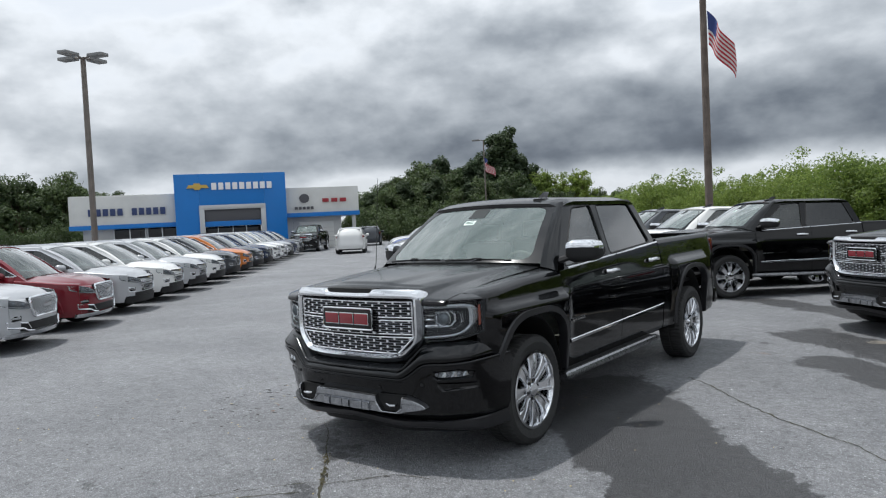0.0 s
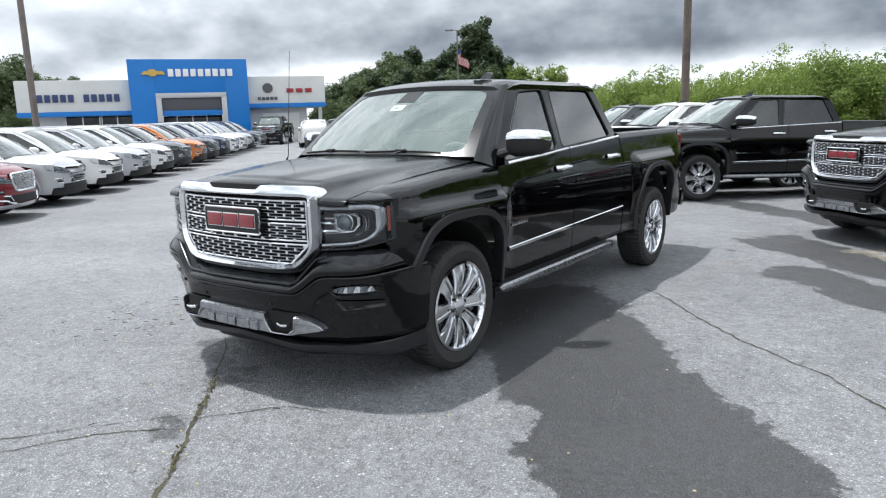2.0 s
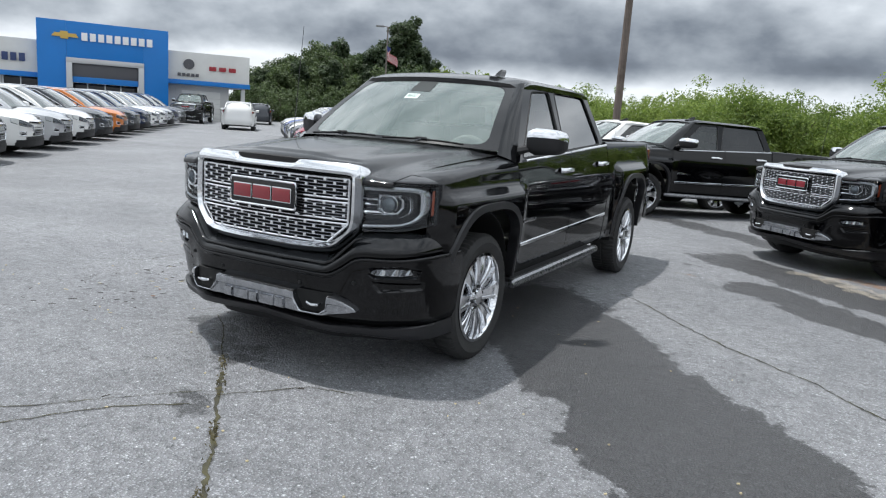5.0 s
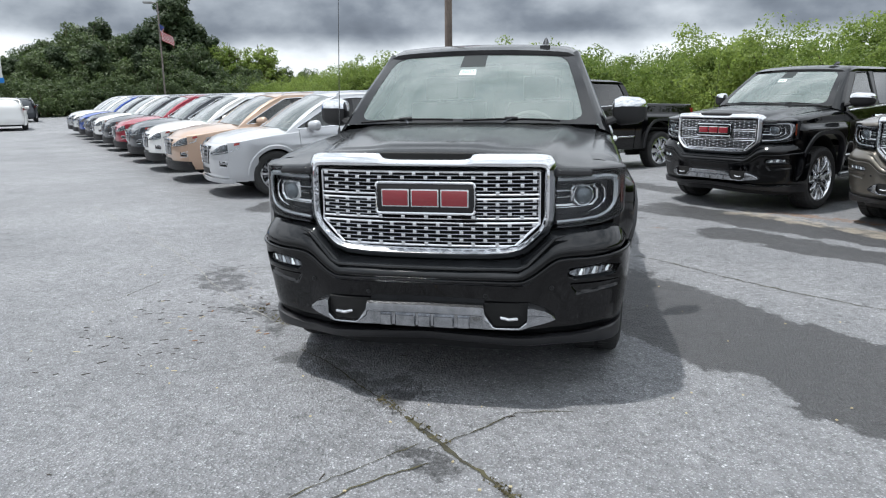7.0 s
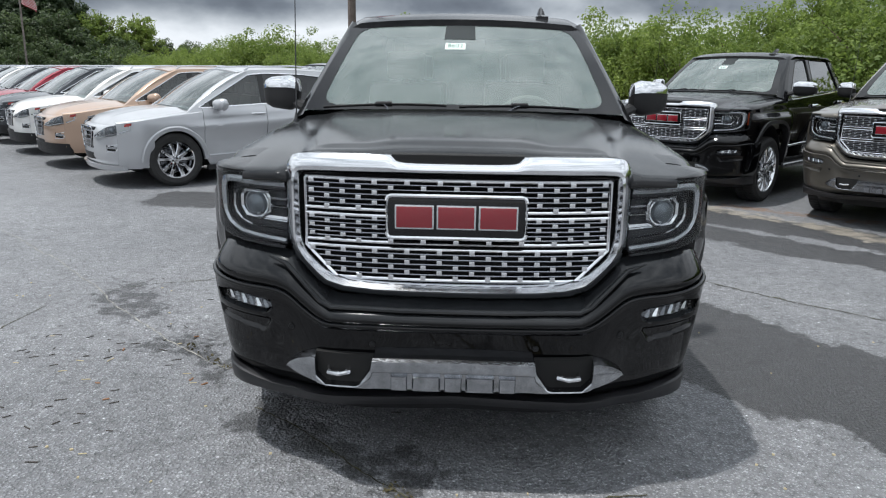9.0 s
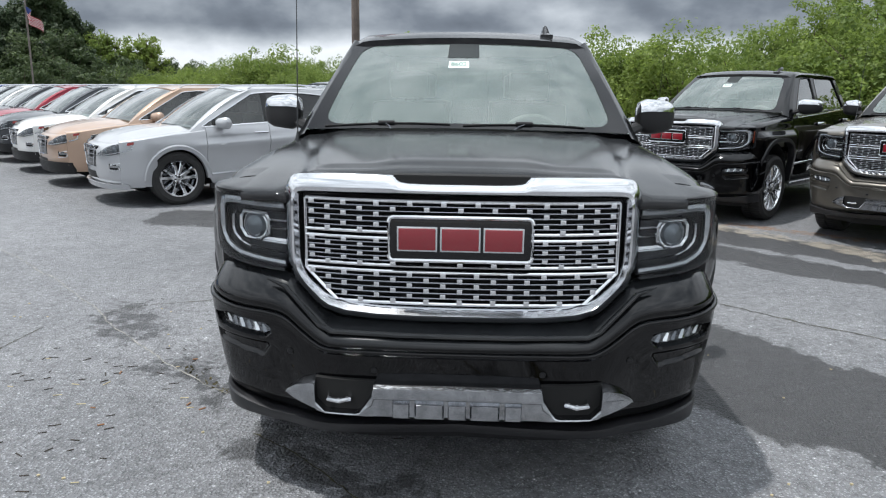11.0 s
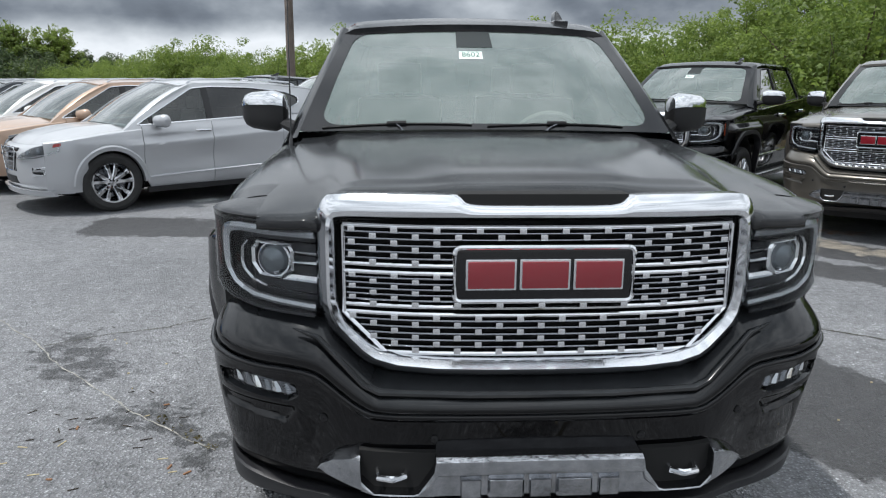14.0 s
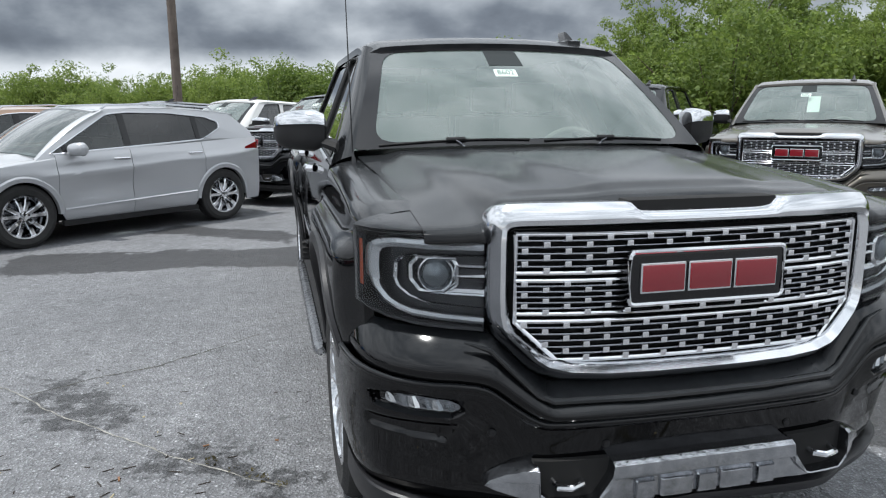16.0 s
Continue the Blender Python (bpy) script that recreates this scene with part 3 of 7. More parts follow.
def pickup(name, body, label, rear=True):
    truck = new(name)
    tagged(truck, label, "pickup truck", "pickup trucks")
    P = truck

    def ys(a, b, n, extra=()):
        return sorted(set(lin(a, b, n)) | {e for e in extra if a < e < b})

    def side_panel(pname, sg, a, b, top, n, low=0.45, inner=None, parent=P):
        """A panel of the side from y = a to b; top(y): its upper edge; inner: a turned-in upper edge."""
        zs = [0.42, 0.46, 0.5, 0.56, 0.64, 0.70, 0.76, 0.82, 0.86, 0.92, 0.97, 1.0, 1.03, 1.055, 1.075, 1.095, 1.115, 1.13, 1.145, 1.17, 1.19, 1.205, 1.24, 1.30, 1.36, 1.43]

        def fn(y, i):
            if i >= len(zs):
                dx, dz = inner[i - len(zs)]
                return (sg * (side_x(y, top(y)) - dx), y, top(y) + dz)
            lo = max(low, arch(y, FRONT_AXLE, ARCH_R), arch(y, REAR_AXLE, ARCH_R))
            z = min(max(zs[i], lo), top(y))
            return (sg * side_x(y, z), y, z)
        edges = [c + s * ARCH_R * q for c in (FRONT_AXLE, REAR_AXLE) for s in (-1, 1) for q in (0.999, 0.97, 0.9)]
        bm = grid(fn, ys(a, b, n, edges), list(range(len(zs) + (len(inner) if inner else 0))), back=(-sg * 0.03, 0, 0))
        return part(pname, bm, body, parent, sharp=40)

    def fender_top(y):
        return interp(y, [(-0.68, 1.142), (-0.5, 1.170), (0.0, 1.212), (0.42, 1.235), (0.58, 1.240)])

    for sg in (1, -1):
        side_panel("front_fender", sg, -0.612, 0.573, fender_top, 48, 0.46, [(0.005, 0.013), (0.014, 0.026), (0.028, 0.038), (0.048, 0.049), (0.074, 0.057), (0.105, 0.062), (0.145, 0.064)])
        for dname, a, b in (("front_door", 0.581, 1.735), ("rear_door", 1.743, 2.832)):
            d = side_panel(dname, sg, a, b, belt, 14)
            bm = bmesh.new()       # handle with its cup
            yh = b - (0.19 if a < 1 else 0.25)
            zh = 1.191 + 0.029 * (yh - 1.545)
            x = side_x(yh, zh)
            tube(bm, [(sg * (x + 0.004), yh - 0.105, zh), (sg * (x + 0.034), yh - 0.085, zh), (sg * (x + 0.04), yh, zh + 0.002), (sg * (x + 0.034), yh + 0.085, zh), (sg * (x + 0.004), yh + 0.105, zh)], 0.021, 10)
            part("door_handle", bm, CHROME, d, "chrome handle")
            bm = bmesh.new()       # chrome moulding low on the door
            y0, y1 = a + (0.09 if a < 1 else 0.004), b - 0.006
            grid(lambda y, v: (sg * (side_x(y, 0.70) + 0.006 + 0.008 * (1 - v * v)), y, 0.677 + 0.0204 * (y - 0.69) + v * 0.016), lin(y0, y1, 6), [-1, -0.6, 0.6, 1], bm, back=(-sg * 0.012, 0, 0))
            part("moulding", bm, CHROME, d, "chrome side moulding")
            bm = bmesh.new()       # chrome along the window sill
            tube(bm, [(sg * (side_x(y, belt(y)) - 0.002), y, belt(y) + 0.008) for y in lin(a + (0.14 if a < 1 else 0), b - 0.01, 8)], 0.0115, 8)
            part("sill_trim", bm, CHROME, d, "chrome window sill trim")
            if a < 1:
                badge = new("badge")   # plain short bars
                badge.parent = d
                tagged(badge, "small chrome badge bars")
                for i, wd in enumerate((0.034, 0.03, 0.034, 0.034, 0.028, 0.012)):
                    bm = bmesh.new()
                    yy = 0.70 + i * 0.043
                    box(bm, (sg * (side_x(yy, 0.85) - 0.002) - 0.004, yy, 0.838), (sg * (side_x(yy, 0.85) + 0.002) + 0.004, yy + wd, 0.862), 0.002)
                    part("badge_bar", bm, CHROME, badge)
        side_panel("bed_side", sg, 2.852, TRUCK_TAIL, lambda y: 1.397, 56, 0.46, [(0.01, 0.014), (0.03, 0.02), (0.075, 0.02), (0.08, -0.02), (0.08, -0.45)])
        # lip of both arches
        for yc in (FRONT_AXLE, REAR_AXLE):
            bm = bmesh.new()
            pts = []
            for q in lin(-0.999, 0.999, 41):
                q = math.copysign(abs(q) ** 0.45, q)
                y = yc + q * ARCH_R * 0.999
                pts.append((y, max(arch(y, yc, ARCH_R), 0.47)))
            pts = [(pts[0][0], 0.47)] + pts + [(pts[-1][0], 0.47)]

            def lip(i, v):
                y, z = pts[i]
                yy, zz = yc + (y - yc) * (1 + v[1]), z + (0.045 * (v[1] > 0) if z > 0.5 else 0)
                return (sg * (side_x(yy, max(zz, 0.5)) + v[0]), yy, zz)
            grid(lip, list(range(len(pts))), [(-0.06, -0.01), (0.008, -0.012), (0.016, 0.0), (0.014, 0.06), (0.0, 0.085)], bm)
            part("arch_lip", bm, LIP, P, "satin dark wheel arch lip")
        # wheel wells
            bm = bmesh.new()
            grid(lambda a, v: (sg * v, yc + math.cos(a) * 0.485, max(0.3, (0.47 if yc < 1 else 0.53) + math.sin(a) * 0.5)), lin(-0.25, math.pi + 0.25, 20), [0.45, 0.95], bm, back=(0, 0, 0.01))
            grid(lambda y, z: (sg * 0.45, y, z), [yc - 0.5, yc + 0.5], [0.3, 0.95], bm, back=(-sg * 0.02, 0, 0))
            part("wheel_well", bm, WELL, P)
        # running board
        bm = bmesh.new()
        tube(bm, [(sg * 1.02, y, 0.432) for y in (0.45, 0.49, 1.4, 2.2, 2.44, 2.48)], [0.02, 0.034, 0.036, 0.036, 0.034, 0.02], 10)
        rb = part("running_board", bm, RUN, P, "satin chrome running board")
        bm = bmesh.new()
        box(bm, (min(sg * 0.86, sg * 1.01), 0.50, 0.432), (max(sg * 0.86, sg * 1.01), 2.43, 0.460), 0.006)
        for y in (0.8, 1.5, 2.2):
            box(bm, (min(sg * 0.70, sg * 0.98), y - 0.03, 0.41), (max(sg * 0.70, sg * 0.98), y + 0.03, 0.432), 0.004)
        part("tread_pad", bm, PLASTIC, rb)
        bm = bmesh.new()
        box(bm, (min(sg * 0.80, sg * 0.925), 0.58, 0.44), (max(sg * 0.80, sg * 0.925), 2.85, 0.60), 0.02)
        part("rocker_panel", bm, PLASTIC, P)

    # underbody, floor of the bed, tailgate and rear bumper
    bm = bmesh.new()
    box(bm, (-0.62, -0.55, 0.36), (0.62, 4.5, 0.56), 0.03)
    part("underbody", bm, WELL, P)
    bm = bmesh.new()
    box(bm, (-0.86, 2.88, 0.86), (0.86, TRUCK_TAIL - 0.06, 0.90), 0.005)
    box(bm, (-0.86, 2.86, 0.88), (0.86, 2.91, 1.40), 0.01)
    part("bed_floor", bm, PLASTIC, P)
    bm = bmesh.new()
    box(bm, (-0.80, TRUCK_TAIL - 0.07, 0.72), (0.80, TRUCK_TAIL, 1.42), 0.02)
    part("tailgate", bm, body, P)
    bm = bmesh.new()
    box(bm, (-0.93, TRUCK_TAIL - 0.05, 0.50), (0.93, TRUCK_TAIL + 0.10, 0.70), 0.05)
    part("rear_bumper", bm, body, P)
    for sg in (1, -1):
        bm = bmesh.new()
        box(bm, (sg * 0.862 - 0.045, TRUCK_TAIL - 0.10, 0.98), (sg * 0.862 + 0.045, TRUCK_TAIL + 0.012, 1.34), 0.02)
        part("tail_light", bm, RED_LENS, P, "red tail light")

    # bonnet: a raised middle with sloping flanks, the outer parts reaching over the headlamps
    def hood(u, v):
        x = v * smooth_interp(u, [(0, 0.80), (0.3, 0.803), (1, 0.83)])
        ax = abs(x)
        front_y = spline(ax, FRONT) + smooth_interp(ax, [(0.56, 0.098), (0.66, 0.046), (0.80, 0.036)])
        back_y = 0.30 + 0.17 * (ax / 0.83) ** 2
        y = front_y + (back_y - front_y) * u
        z = 1.262 + 0.087 * u ** 0.9 + 0.010 * math.sin(math.pi * u)
        # a long crease runs back from each corner of the grille; outside it a band falls off to the flank
        crease = 0.560 + 0.105 * u
        z -= (1 - 0.5 * u) * spline(ax, [(0.0, 0.0), (0.25, 0.003), (crease - 0.05, 0.0145), (crease, 0.022), (crease + 0.05, 0.048), (crease + 0.09, 0.057), (0.86, 0.075)])
        z -= interp(ax, [(0.56, 0.0), (0.63, 0.018), (0.70, 0.016), (0.80, 0.010)]) * max(0.0, 1 - u / 0.32) ** 2
        edge = min(max((ax - 0.19 - 0.16 * u) / 0.15, 0.0), 1.0)
        slope = edge * edge * (3 - 2 * edge)
        z += 0.013 * (1 - slope) * smooth_interp(u, [(0.0, 0.0), (0.16, 1.0), (0.7, 0.9), (1.0, 0.3)])
        z += 0.008 * smooth_interp(u, [(0.085, 0.0), (0.125, 1.0), (0.5, 1.0), (1.0, 0.0)]) * (1 - smooth_interp(ax, [(crease - 0.09, 0.0), (crease, 1.0)]))      # the front edge of the raised middle
        over = smooth_interp(ax, [(0.58, 0.0), (0.66, 1.0)])          # the lip over the lamps is thinner
        z -= (0.048 - 0.034 * over) * max(0.0, 1 - u / (0.075 - 0.045 * over)) ** 2
        return (x, y, z)
    bm = bmesh.new()
    us = [0, 0.006, 0.014, 0.025, 0.038, 0.052, 0.066, 0.078, 0.088, 0.098, 0.11, 0.12, 0.13, 0.15, 0.2, 0.3, 0.4, 0.5, 0.6, 0.7, 0.8, 0.9, 0.96, 1.0]
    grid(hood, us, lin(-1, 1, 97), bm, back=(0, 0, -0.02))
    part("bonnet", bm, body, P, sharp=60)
    bm = bmesh.new()
    grid(lambda v, u: (v * 0.86, 0.28 + 0.17 * v * v + u * 0.2, 1.335 - 0.01 * u - 0.035 * v * v + u * 0.03), lin(-1, 1, 15), lin(0, 1, 3), bm, back=(0, 0, -0.03))
    part("cowl", bm, PLASTIC, P)

    # cab: pillars and roof
    def cab_x(z):
        return 0.925 - (z - 1.30) * 0.42

    def screen(v, u, o=0.0):
        av = abs(v)
        lo = Vector((v * 0.845, 0.29 + 0.15 * av ** 2, 1.362 - 0.022 * av ** 2))
        hi = Vector((v * 0.665, 0.995 + 0.075 * av ** 2, 1.835 - 0.02 * av ** 2))
        return lo.lerp(hi, u) + Vector((0, -0.5, 0.7)) * (0.025 * math.sin(math.pi * u) + o)

    for sg in (1, -1):
        outer = rounded([(0.52, 1.255), (2.832, 1.365), (2.832, 1.43), (2.70, 1.860), (1.13, 1.842)], 0.10, 6)
        w1 = rounded([(0.70, belt(0.70) + 0.022), (1.58, belt(1.58) + 0.022), (1.665, 1.812), (1.27, 1.790)], 0.05, 6)
        w2 = rounded([(1.66, belt(1.66) + 0.022), (2.71, belt(2.71) + 0.022), (2.575, 1.832), (1.79, 1.818)], 0.05, 6)
        to3 = lambda q, o=0.0: (sg * (cab_x(q[1]) + o), q[0], q[1])
        bm = bmesh.new()
        fs = outline_fill(bm, [[to3(q) for q in lp] for lp in (outer, w1, w2)])
        ext = bmesh.ops.extrude_face_region(bm, geom=fs)
        bmesh.ops.translate(bm, verts=[e for e in ext["geom"] if isinstance(e, bmesh.types.BMVert)], vec=(-sg * 0.06, 0, 0))
        cs = part("cab_side", bm, body, P, sharp=30)
        for wp, gm, lab in ((w1, SIDE_GLASS, "tinted door window"), (w2, TINT_GLASS, "dark privacy window")):
            bm = bmesh.new()
            outline_fill(bm, [[to3(q, -0.015) for q in wp]])
            part("window", bm, gm, cs, lab, smooth=False)
        bm = bmesh.new()
        tube(bm, [to3(q, -0.004) for q in w1], 0.008, 6, close=True)
        tube(bm, [to3(q, -0.004) for q in w2], 0.008, 6, close=True)
        part("window_seal", bm, PLASTIC, cs)
        # the pillar beside the windscreen
        bm = bmesh.new()

        def pillar(u, v):
            a = screen(sg, u, 0.001)
            z = 1.290 + 0.540 * u
            b = Vector((sg * (cab_x(z) + 0.004), 0.565 + (z - 1.290) * 1.06, z))
            t = (v + 1) / 2
            return a.lerp(b, t) + Vector((sg * 0.5, -0.5, 0.35)) * 0.014 * math.sin(math.pi * t)
        grid(pillar, lin(-0.04, 1.03, 14), lin(-1, 1, 9), bm, back=(-sg * 0.01, 0.03, -0.02))
        part("windscreen_pillar", bm, body, P)

    def roof(v, u):
        y = 1.06 - 0.08 * (1 - v * v) + (2.705 - 1.06 + 0.08 * (1 - v * v)) * u
        ax = abs(v)
        z = 1.908 - 0.03 * ax ** 2.2 - 0.030 * smooth_interp(ax, [(0.86, 0.0), (1.0, 1.0)]) - 0.055 * max(0, 1 - u / 0.16) ** 1.6 - 0.030 * max(0, (u - 0.80) / 0.20) ** 2
        return (v * 0.715, y, z)
    bm = bmesh.new()
    grid(roof, [-1, -0.985, -0.96, -0.93, -0.88, -0.8, -0.6, -0.4, -0.2, 0, 0.2, 0.4, 0.6, 0.8, 0.88, 0.93, 0.96, 0.985, 1], [0, 0.02, 0.05, 0.1, 0.16, 0.3, 0.5, 0.7, 0.85, 0.93, 1], bm, back=(0, 0, -0.035))
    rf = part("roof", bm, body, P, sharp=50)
    bm = bmesh.new()      # aerial fin
    grid(lambda s, v: (0.46 + v * 0.026 * (1 - s) ** 0.5, 1.14 + 0.10 * s + (0.05 * (1 - s) if v == 0 else 0.0) * -1.0, 1.875 + 0.075 * s), lin(0, 1, 8), [-1, -0.5, 0, 0.5, 1], bm, back=(0, 0.09, 0))
    grid(lambda s, v: (0.46 + v * 0.036, 1.10 + 0.22 * s, 1.885 + 0.022 * math.sin(math.pi * s) * (1 - v * v)), lin(0, 1, 8), lin(-1, 1, 7), bm, back=(0, 0, -0.02))
    part("aerial_fin", bm, GLOSS_BLACK, rf)
    bm = bmesh.new()
    tube(bm, [(-0.86, 0.30, 1.27), (-0.862, 0.31, 1.31), (-0.865, 0.33, 1.34), (-0.87, 0.42, 2.16)], [0.012, 0.010, 0.0035, 0.002], 6)
    part("whip_aerial", bm, GLOSS_BLACK, P, "thin black whip aerial")
    # rear wall of the cab
    bm = bmesh.new()
    fs = outline_fill(bm, [[(-0.88, 2.83, 1.30), (0.88, 2.83, 1.30), (0.86, 2.83, 1.43), (0.69, 2.69, 1.84), (-0.69, 2.69, 1.84), (-0.86, 2.83, 1.43)],
                           [(-0.66, 2.81, 1.47), (0.66, 2.81, 1.47), (0.60, 2.73, 1.78), (-0.60, 2.73, 1.78)]])
    part("rear_wall", bm, body, P, smooth=False)
    bm = bmesh.new()
    grid(lambda x, u: (x * (0.66 - 0.06 * u), 2.81 - 0.08 * u, 1.47 + 0.31 * u), [-1, 1], [0, 1], bm)
    part("rear_window", bm, TINT_GLASS, P, "dark rear window")

    # windscreen, its black border, wipers, labels
    bm = bmesh.new()
    grid(screen, lin(-1, 1, 25), lin(0, 1, 9), bm)
    ws = part("windscreen", bm, WS_GLASS, P, "clear windscreen mirroring the clouds", sharp=60)
    bm = bmesh.new()
    inner = rounded([(-0.905, 0.045), (0.905, 0.045), (0.915, 0.95), (-0.915, 0.95)], 0.14, 8)
    hole = []
    for k0 in range(len(inner)):
        (v0, u0), (v1, u1) = inner[k0], inner[(k0 + 1) % len(inner)]
        cnt = max(1, int(abs(v1 - v0) / 0.08), int(abs(u1 - u0) / 0.12))
        hole += [(v0 + (v1 - v0) * q / cnt, u0 + (u1 - u0) * q / cnt) for q in range(cnt)]

    def rim(i, t):
        v, u = hole[i]
        far = max(abs(v), abs(2 * u - 1))
        v2, u2 = v / far, 0.5 + (u - 0.5) / far
        return screen(v + (v2 - v) * t, u + (u2 - u) * t, 0.003)
    grid(rim, list(range(len(hole))), [0.0, 0.5, 1.0], bm, close_u=True)
    part("screen_border", bm, GLOSS_BLACK, ws)
    bm = bmesh.new()
    grid(lambda v, u: screen(v, u, 0.002), lin(-0.165, 0.085, 6), lin(0.755, 0.985, 4), bm, back=(0, 0.02, -0.012))
    part("sensor_box", bm, SENSOR, ws, "dark sensor cover behind the glass")
    bm = bmesh.new()
    grid(lambda v, u: screen(v, u, 0.0015), [-0.150, 0.005], [0.625, 0.705], bm, back=(0, 0.002, -0.001))
    part("stock_label", bm, PAPER, ws, "pale green paper stock label", smooth=False)
    words = bpy.data.curves.new("label_number", "FONT")
    words.body, words.size, words.align_x, words.align_y = "8602", 1.0, "CENTER", "CENTER"
    tmp = new("label_print", words)
    me = bpy.data.meshes.new_from_object(tmp)
    bpy.data.objects.remove(tmp)
    half = max(abs(v.co.x) for v in me.vertices)
    for v in me.vertices:
        v.co = screen(-0.0725 + v.co.x / half * 0.060, 0.665 + v.co.y * 0.075, 0.004)
    me.materials.clear()
    me.materials.append(INK)
    part("label_print", me, None, ws, "dark printed stock number")
    for a, b, d in ((-0.88, -0.10, -0.45), (-0.02, 0.72, 0.28)):
        bm = bmesh.new()
        pts = [screen(a + (b - a) * s, 0.022 + 0.020 * math.sin(s * 2.6), 0.007) for s in lin(0, 1, 8)]
        tube(bm, pts, 0.0048, 6)
        mid_v = (a + b) / 2
        tube(bm, [screen(mid_v - 0.050, 0.043, 0.010), screen(mid_v + 0.050, 0.045, 0.010)], 0.010, 8)
        wp_ = part("wiper", bm, PLASTIC, P, "black wiper arm and blade")
        bm = bmesh.new()
        tube(bm, [screen(d, -0.02, 0.012), screen(d * 0.6 + mid_v * 0.4, 0.012, 0.011), screen(mid_v, 0.036, 0.011)], 0.0035, 6)
        part("wiper_arm", bm, DARK_CHROME, wp_)

    # cabin
    cabin = new("cabin")
    cabin.parent = P
    bm = bmesh.new()
    grid(lambda v, u: (v * 0.80, 0.42 + 0.14 * v * v + 0.42 * u, 1.30 + 0.03 * math.sin(math.pi * u) - 0.10 * u * u), lin(-1, 1, 13), lin(0, 1, 8), bm, back=(0, 0, -0.12))
    part("dashboard", bm, CABIN, cabin)
    bm = bmesh.new()
    tube(bm, [(0.38 + 0.19 * math.cos(a), 0.98 - 0.08 * math.sin(a), 1.24 + 0.17 * math.sin(a)) for a in lin(0, 2 * math.pi * 23 / 24, 24)], 0.016, 8, close=True)
    box(bm, (0.30, 0.95, 1.20), (0.46, 0.99, 1.30), 0.02)
    part("steering_wheel", bm, CABIN, cabin)
    for x in (-0.40, 0.40):
        for y, nm in ((1.55, "front_seat"), (2.50, "rear_seat")):
            bm = bmesh.new()
            box(bm, (x - 0.26, y - 0.40, 0.85), (x + 0.26, y, 1.00), 0.05)
            box(bm, (x - 0.25, y - 0.06, 0.95), (x + 0.25, y + 0.08, 1.48), 0.06)
            box(bm, (x - 0.13, y - 0.02, 1.50), (x + 0.13, y + 0.07, 1.68), 0.04)
            tube(bm, [(x, y + 0.02, 1.45), (x, y + 0.02, 1.53)], 0.03, 6)
            part(nm, bm, LEATHER, cabin)
    bm = bmesh.new()
    box(bm, (-0.84, 0.45, 0.60), (0.84, 2.80, 0.66), 0.0)
    part("cabin_floor", bm, CABIN, cabin)
    bm = bmesh.new()
    box(bm, (-0.66, 1.18, 1.825), (0.66, 2.68, 1.84), 0.0)
    part("headlining", bm, CABIN_LIGHT, cabin)
    bm = bmesh.new()
    box(bm, (-0.12, 1.03, 1.66), (0.12, 1.06, 1.74), 0.01)
    part("inner_mirror", bm, GLOSS_BLACK, cabin)

    # wing mirrors
    for sg in (1, -1):
        bm = bmesh.new()

        def shell(u, v, a=0.0, grow=0.0):
            an = 2 * math.pi * v
            cx = math.copysign(abs(math.cos(an)) ** 0.55, math.cos(an))
            cz = math.copysign(abs(math.sin(an)) ** 0.55, math.sin(an))
            s = (1 - abs(u) ** 5) ** 0.4
            x = 1.060 + 0.122 * u
            return (sg * x, 0.815 + cx * (0.092 + grow) * s + 0.075 * u, 1.428 + cz * (0.084 + grow) * (1.0 if cz > 0 else 1.2) * s * (1 - 0.10 * u))
        grid(shell, [-1, -0.97, -0.88, -0.5, 0, 0.5, 0.8, 0.94, 0.985, 1.0], lin(0, 1, 29), bm)
        mir = part("wing_mirror", bm, PLASTIC, P)
        bm = bmesh.new()
        grid(lambda u, v: Vector(shell(u, v, 0, 0.004)), [-1, -0.97, -0.88, -0.5, 0, 0.5, 0.8, 0.94, 0.985, 1.0], lin(0.015, 0.485, 15), bm)
        part("mirror_cap", bm, CHROME, mir, "chrome mirror cap")
        bm = bmesh.new()
        tube(bm, [(sg * 0.86, 0.66, 1.335), (sg * 0.93, 0.70, 1.36), (sg * 1.0, 0.78, 1.385)], [0.05, 0.04, 0.035], 8, squash=0.7)
        part("mirror_arm", bm, PLASTIC, mir)

    # front bumper
    def top_z(ax):
        return interp(ax, [(0.0, 0.735), (0.46, 0.735), (0.62, 0.878), (0.70, 0.893), (0.88, 0.895), (1.0, 0.885)])

    def crease_z(ax):
        return spline(ax, [(0.0, 0.636), (0.30, 0.634), (0.44, 0.630), (0.49, 0.634), (0.545, 0.663), (0.61, 0.713), (0.65, 0.735), (0.72, 0.744), (0.80, 0.745), (0.90, 0.753), (1.0, 0.772)])

    def bump_y(ax, push=0.0):
        return spline(ax, FRONT) - push

    arc = sorted({round(s * a, 4) for s in (1, -1) for a in [0, 0.1, 0.2, 0.3, 0.4, 0.44, 0.46, 0.48, 0.50, 0.53, 0.57, 0.60, 0.62, 0.64, 0.67, 0.72, 0.78, 0.83, 0.873, 0.90, 0.935, 0.955, 0.970, 0.980, 0.988, 0.995, 1.0]})
    rows = [(1.0, 0.112), (0.95, 0.092), (0.86, 0.074), (0.74, 0.054), (0.62, 0.036), (0.50, 0.020), (0.40, 0.008), (0.31, 0.003), (0.22, 0.004), (0.10, 0.018), (0.0, 0.042)]

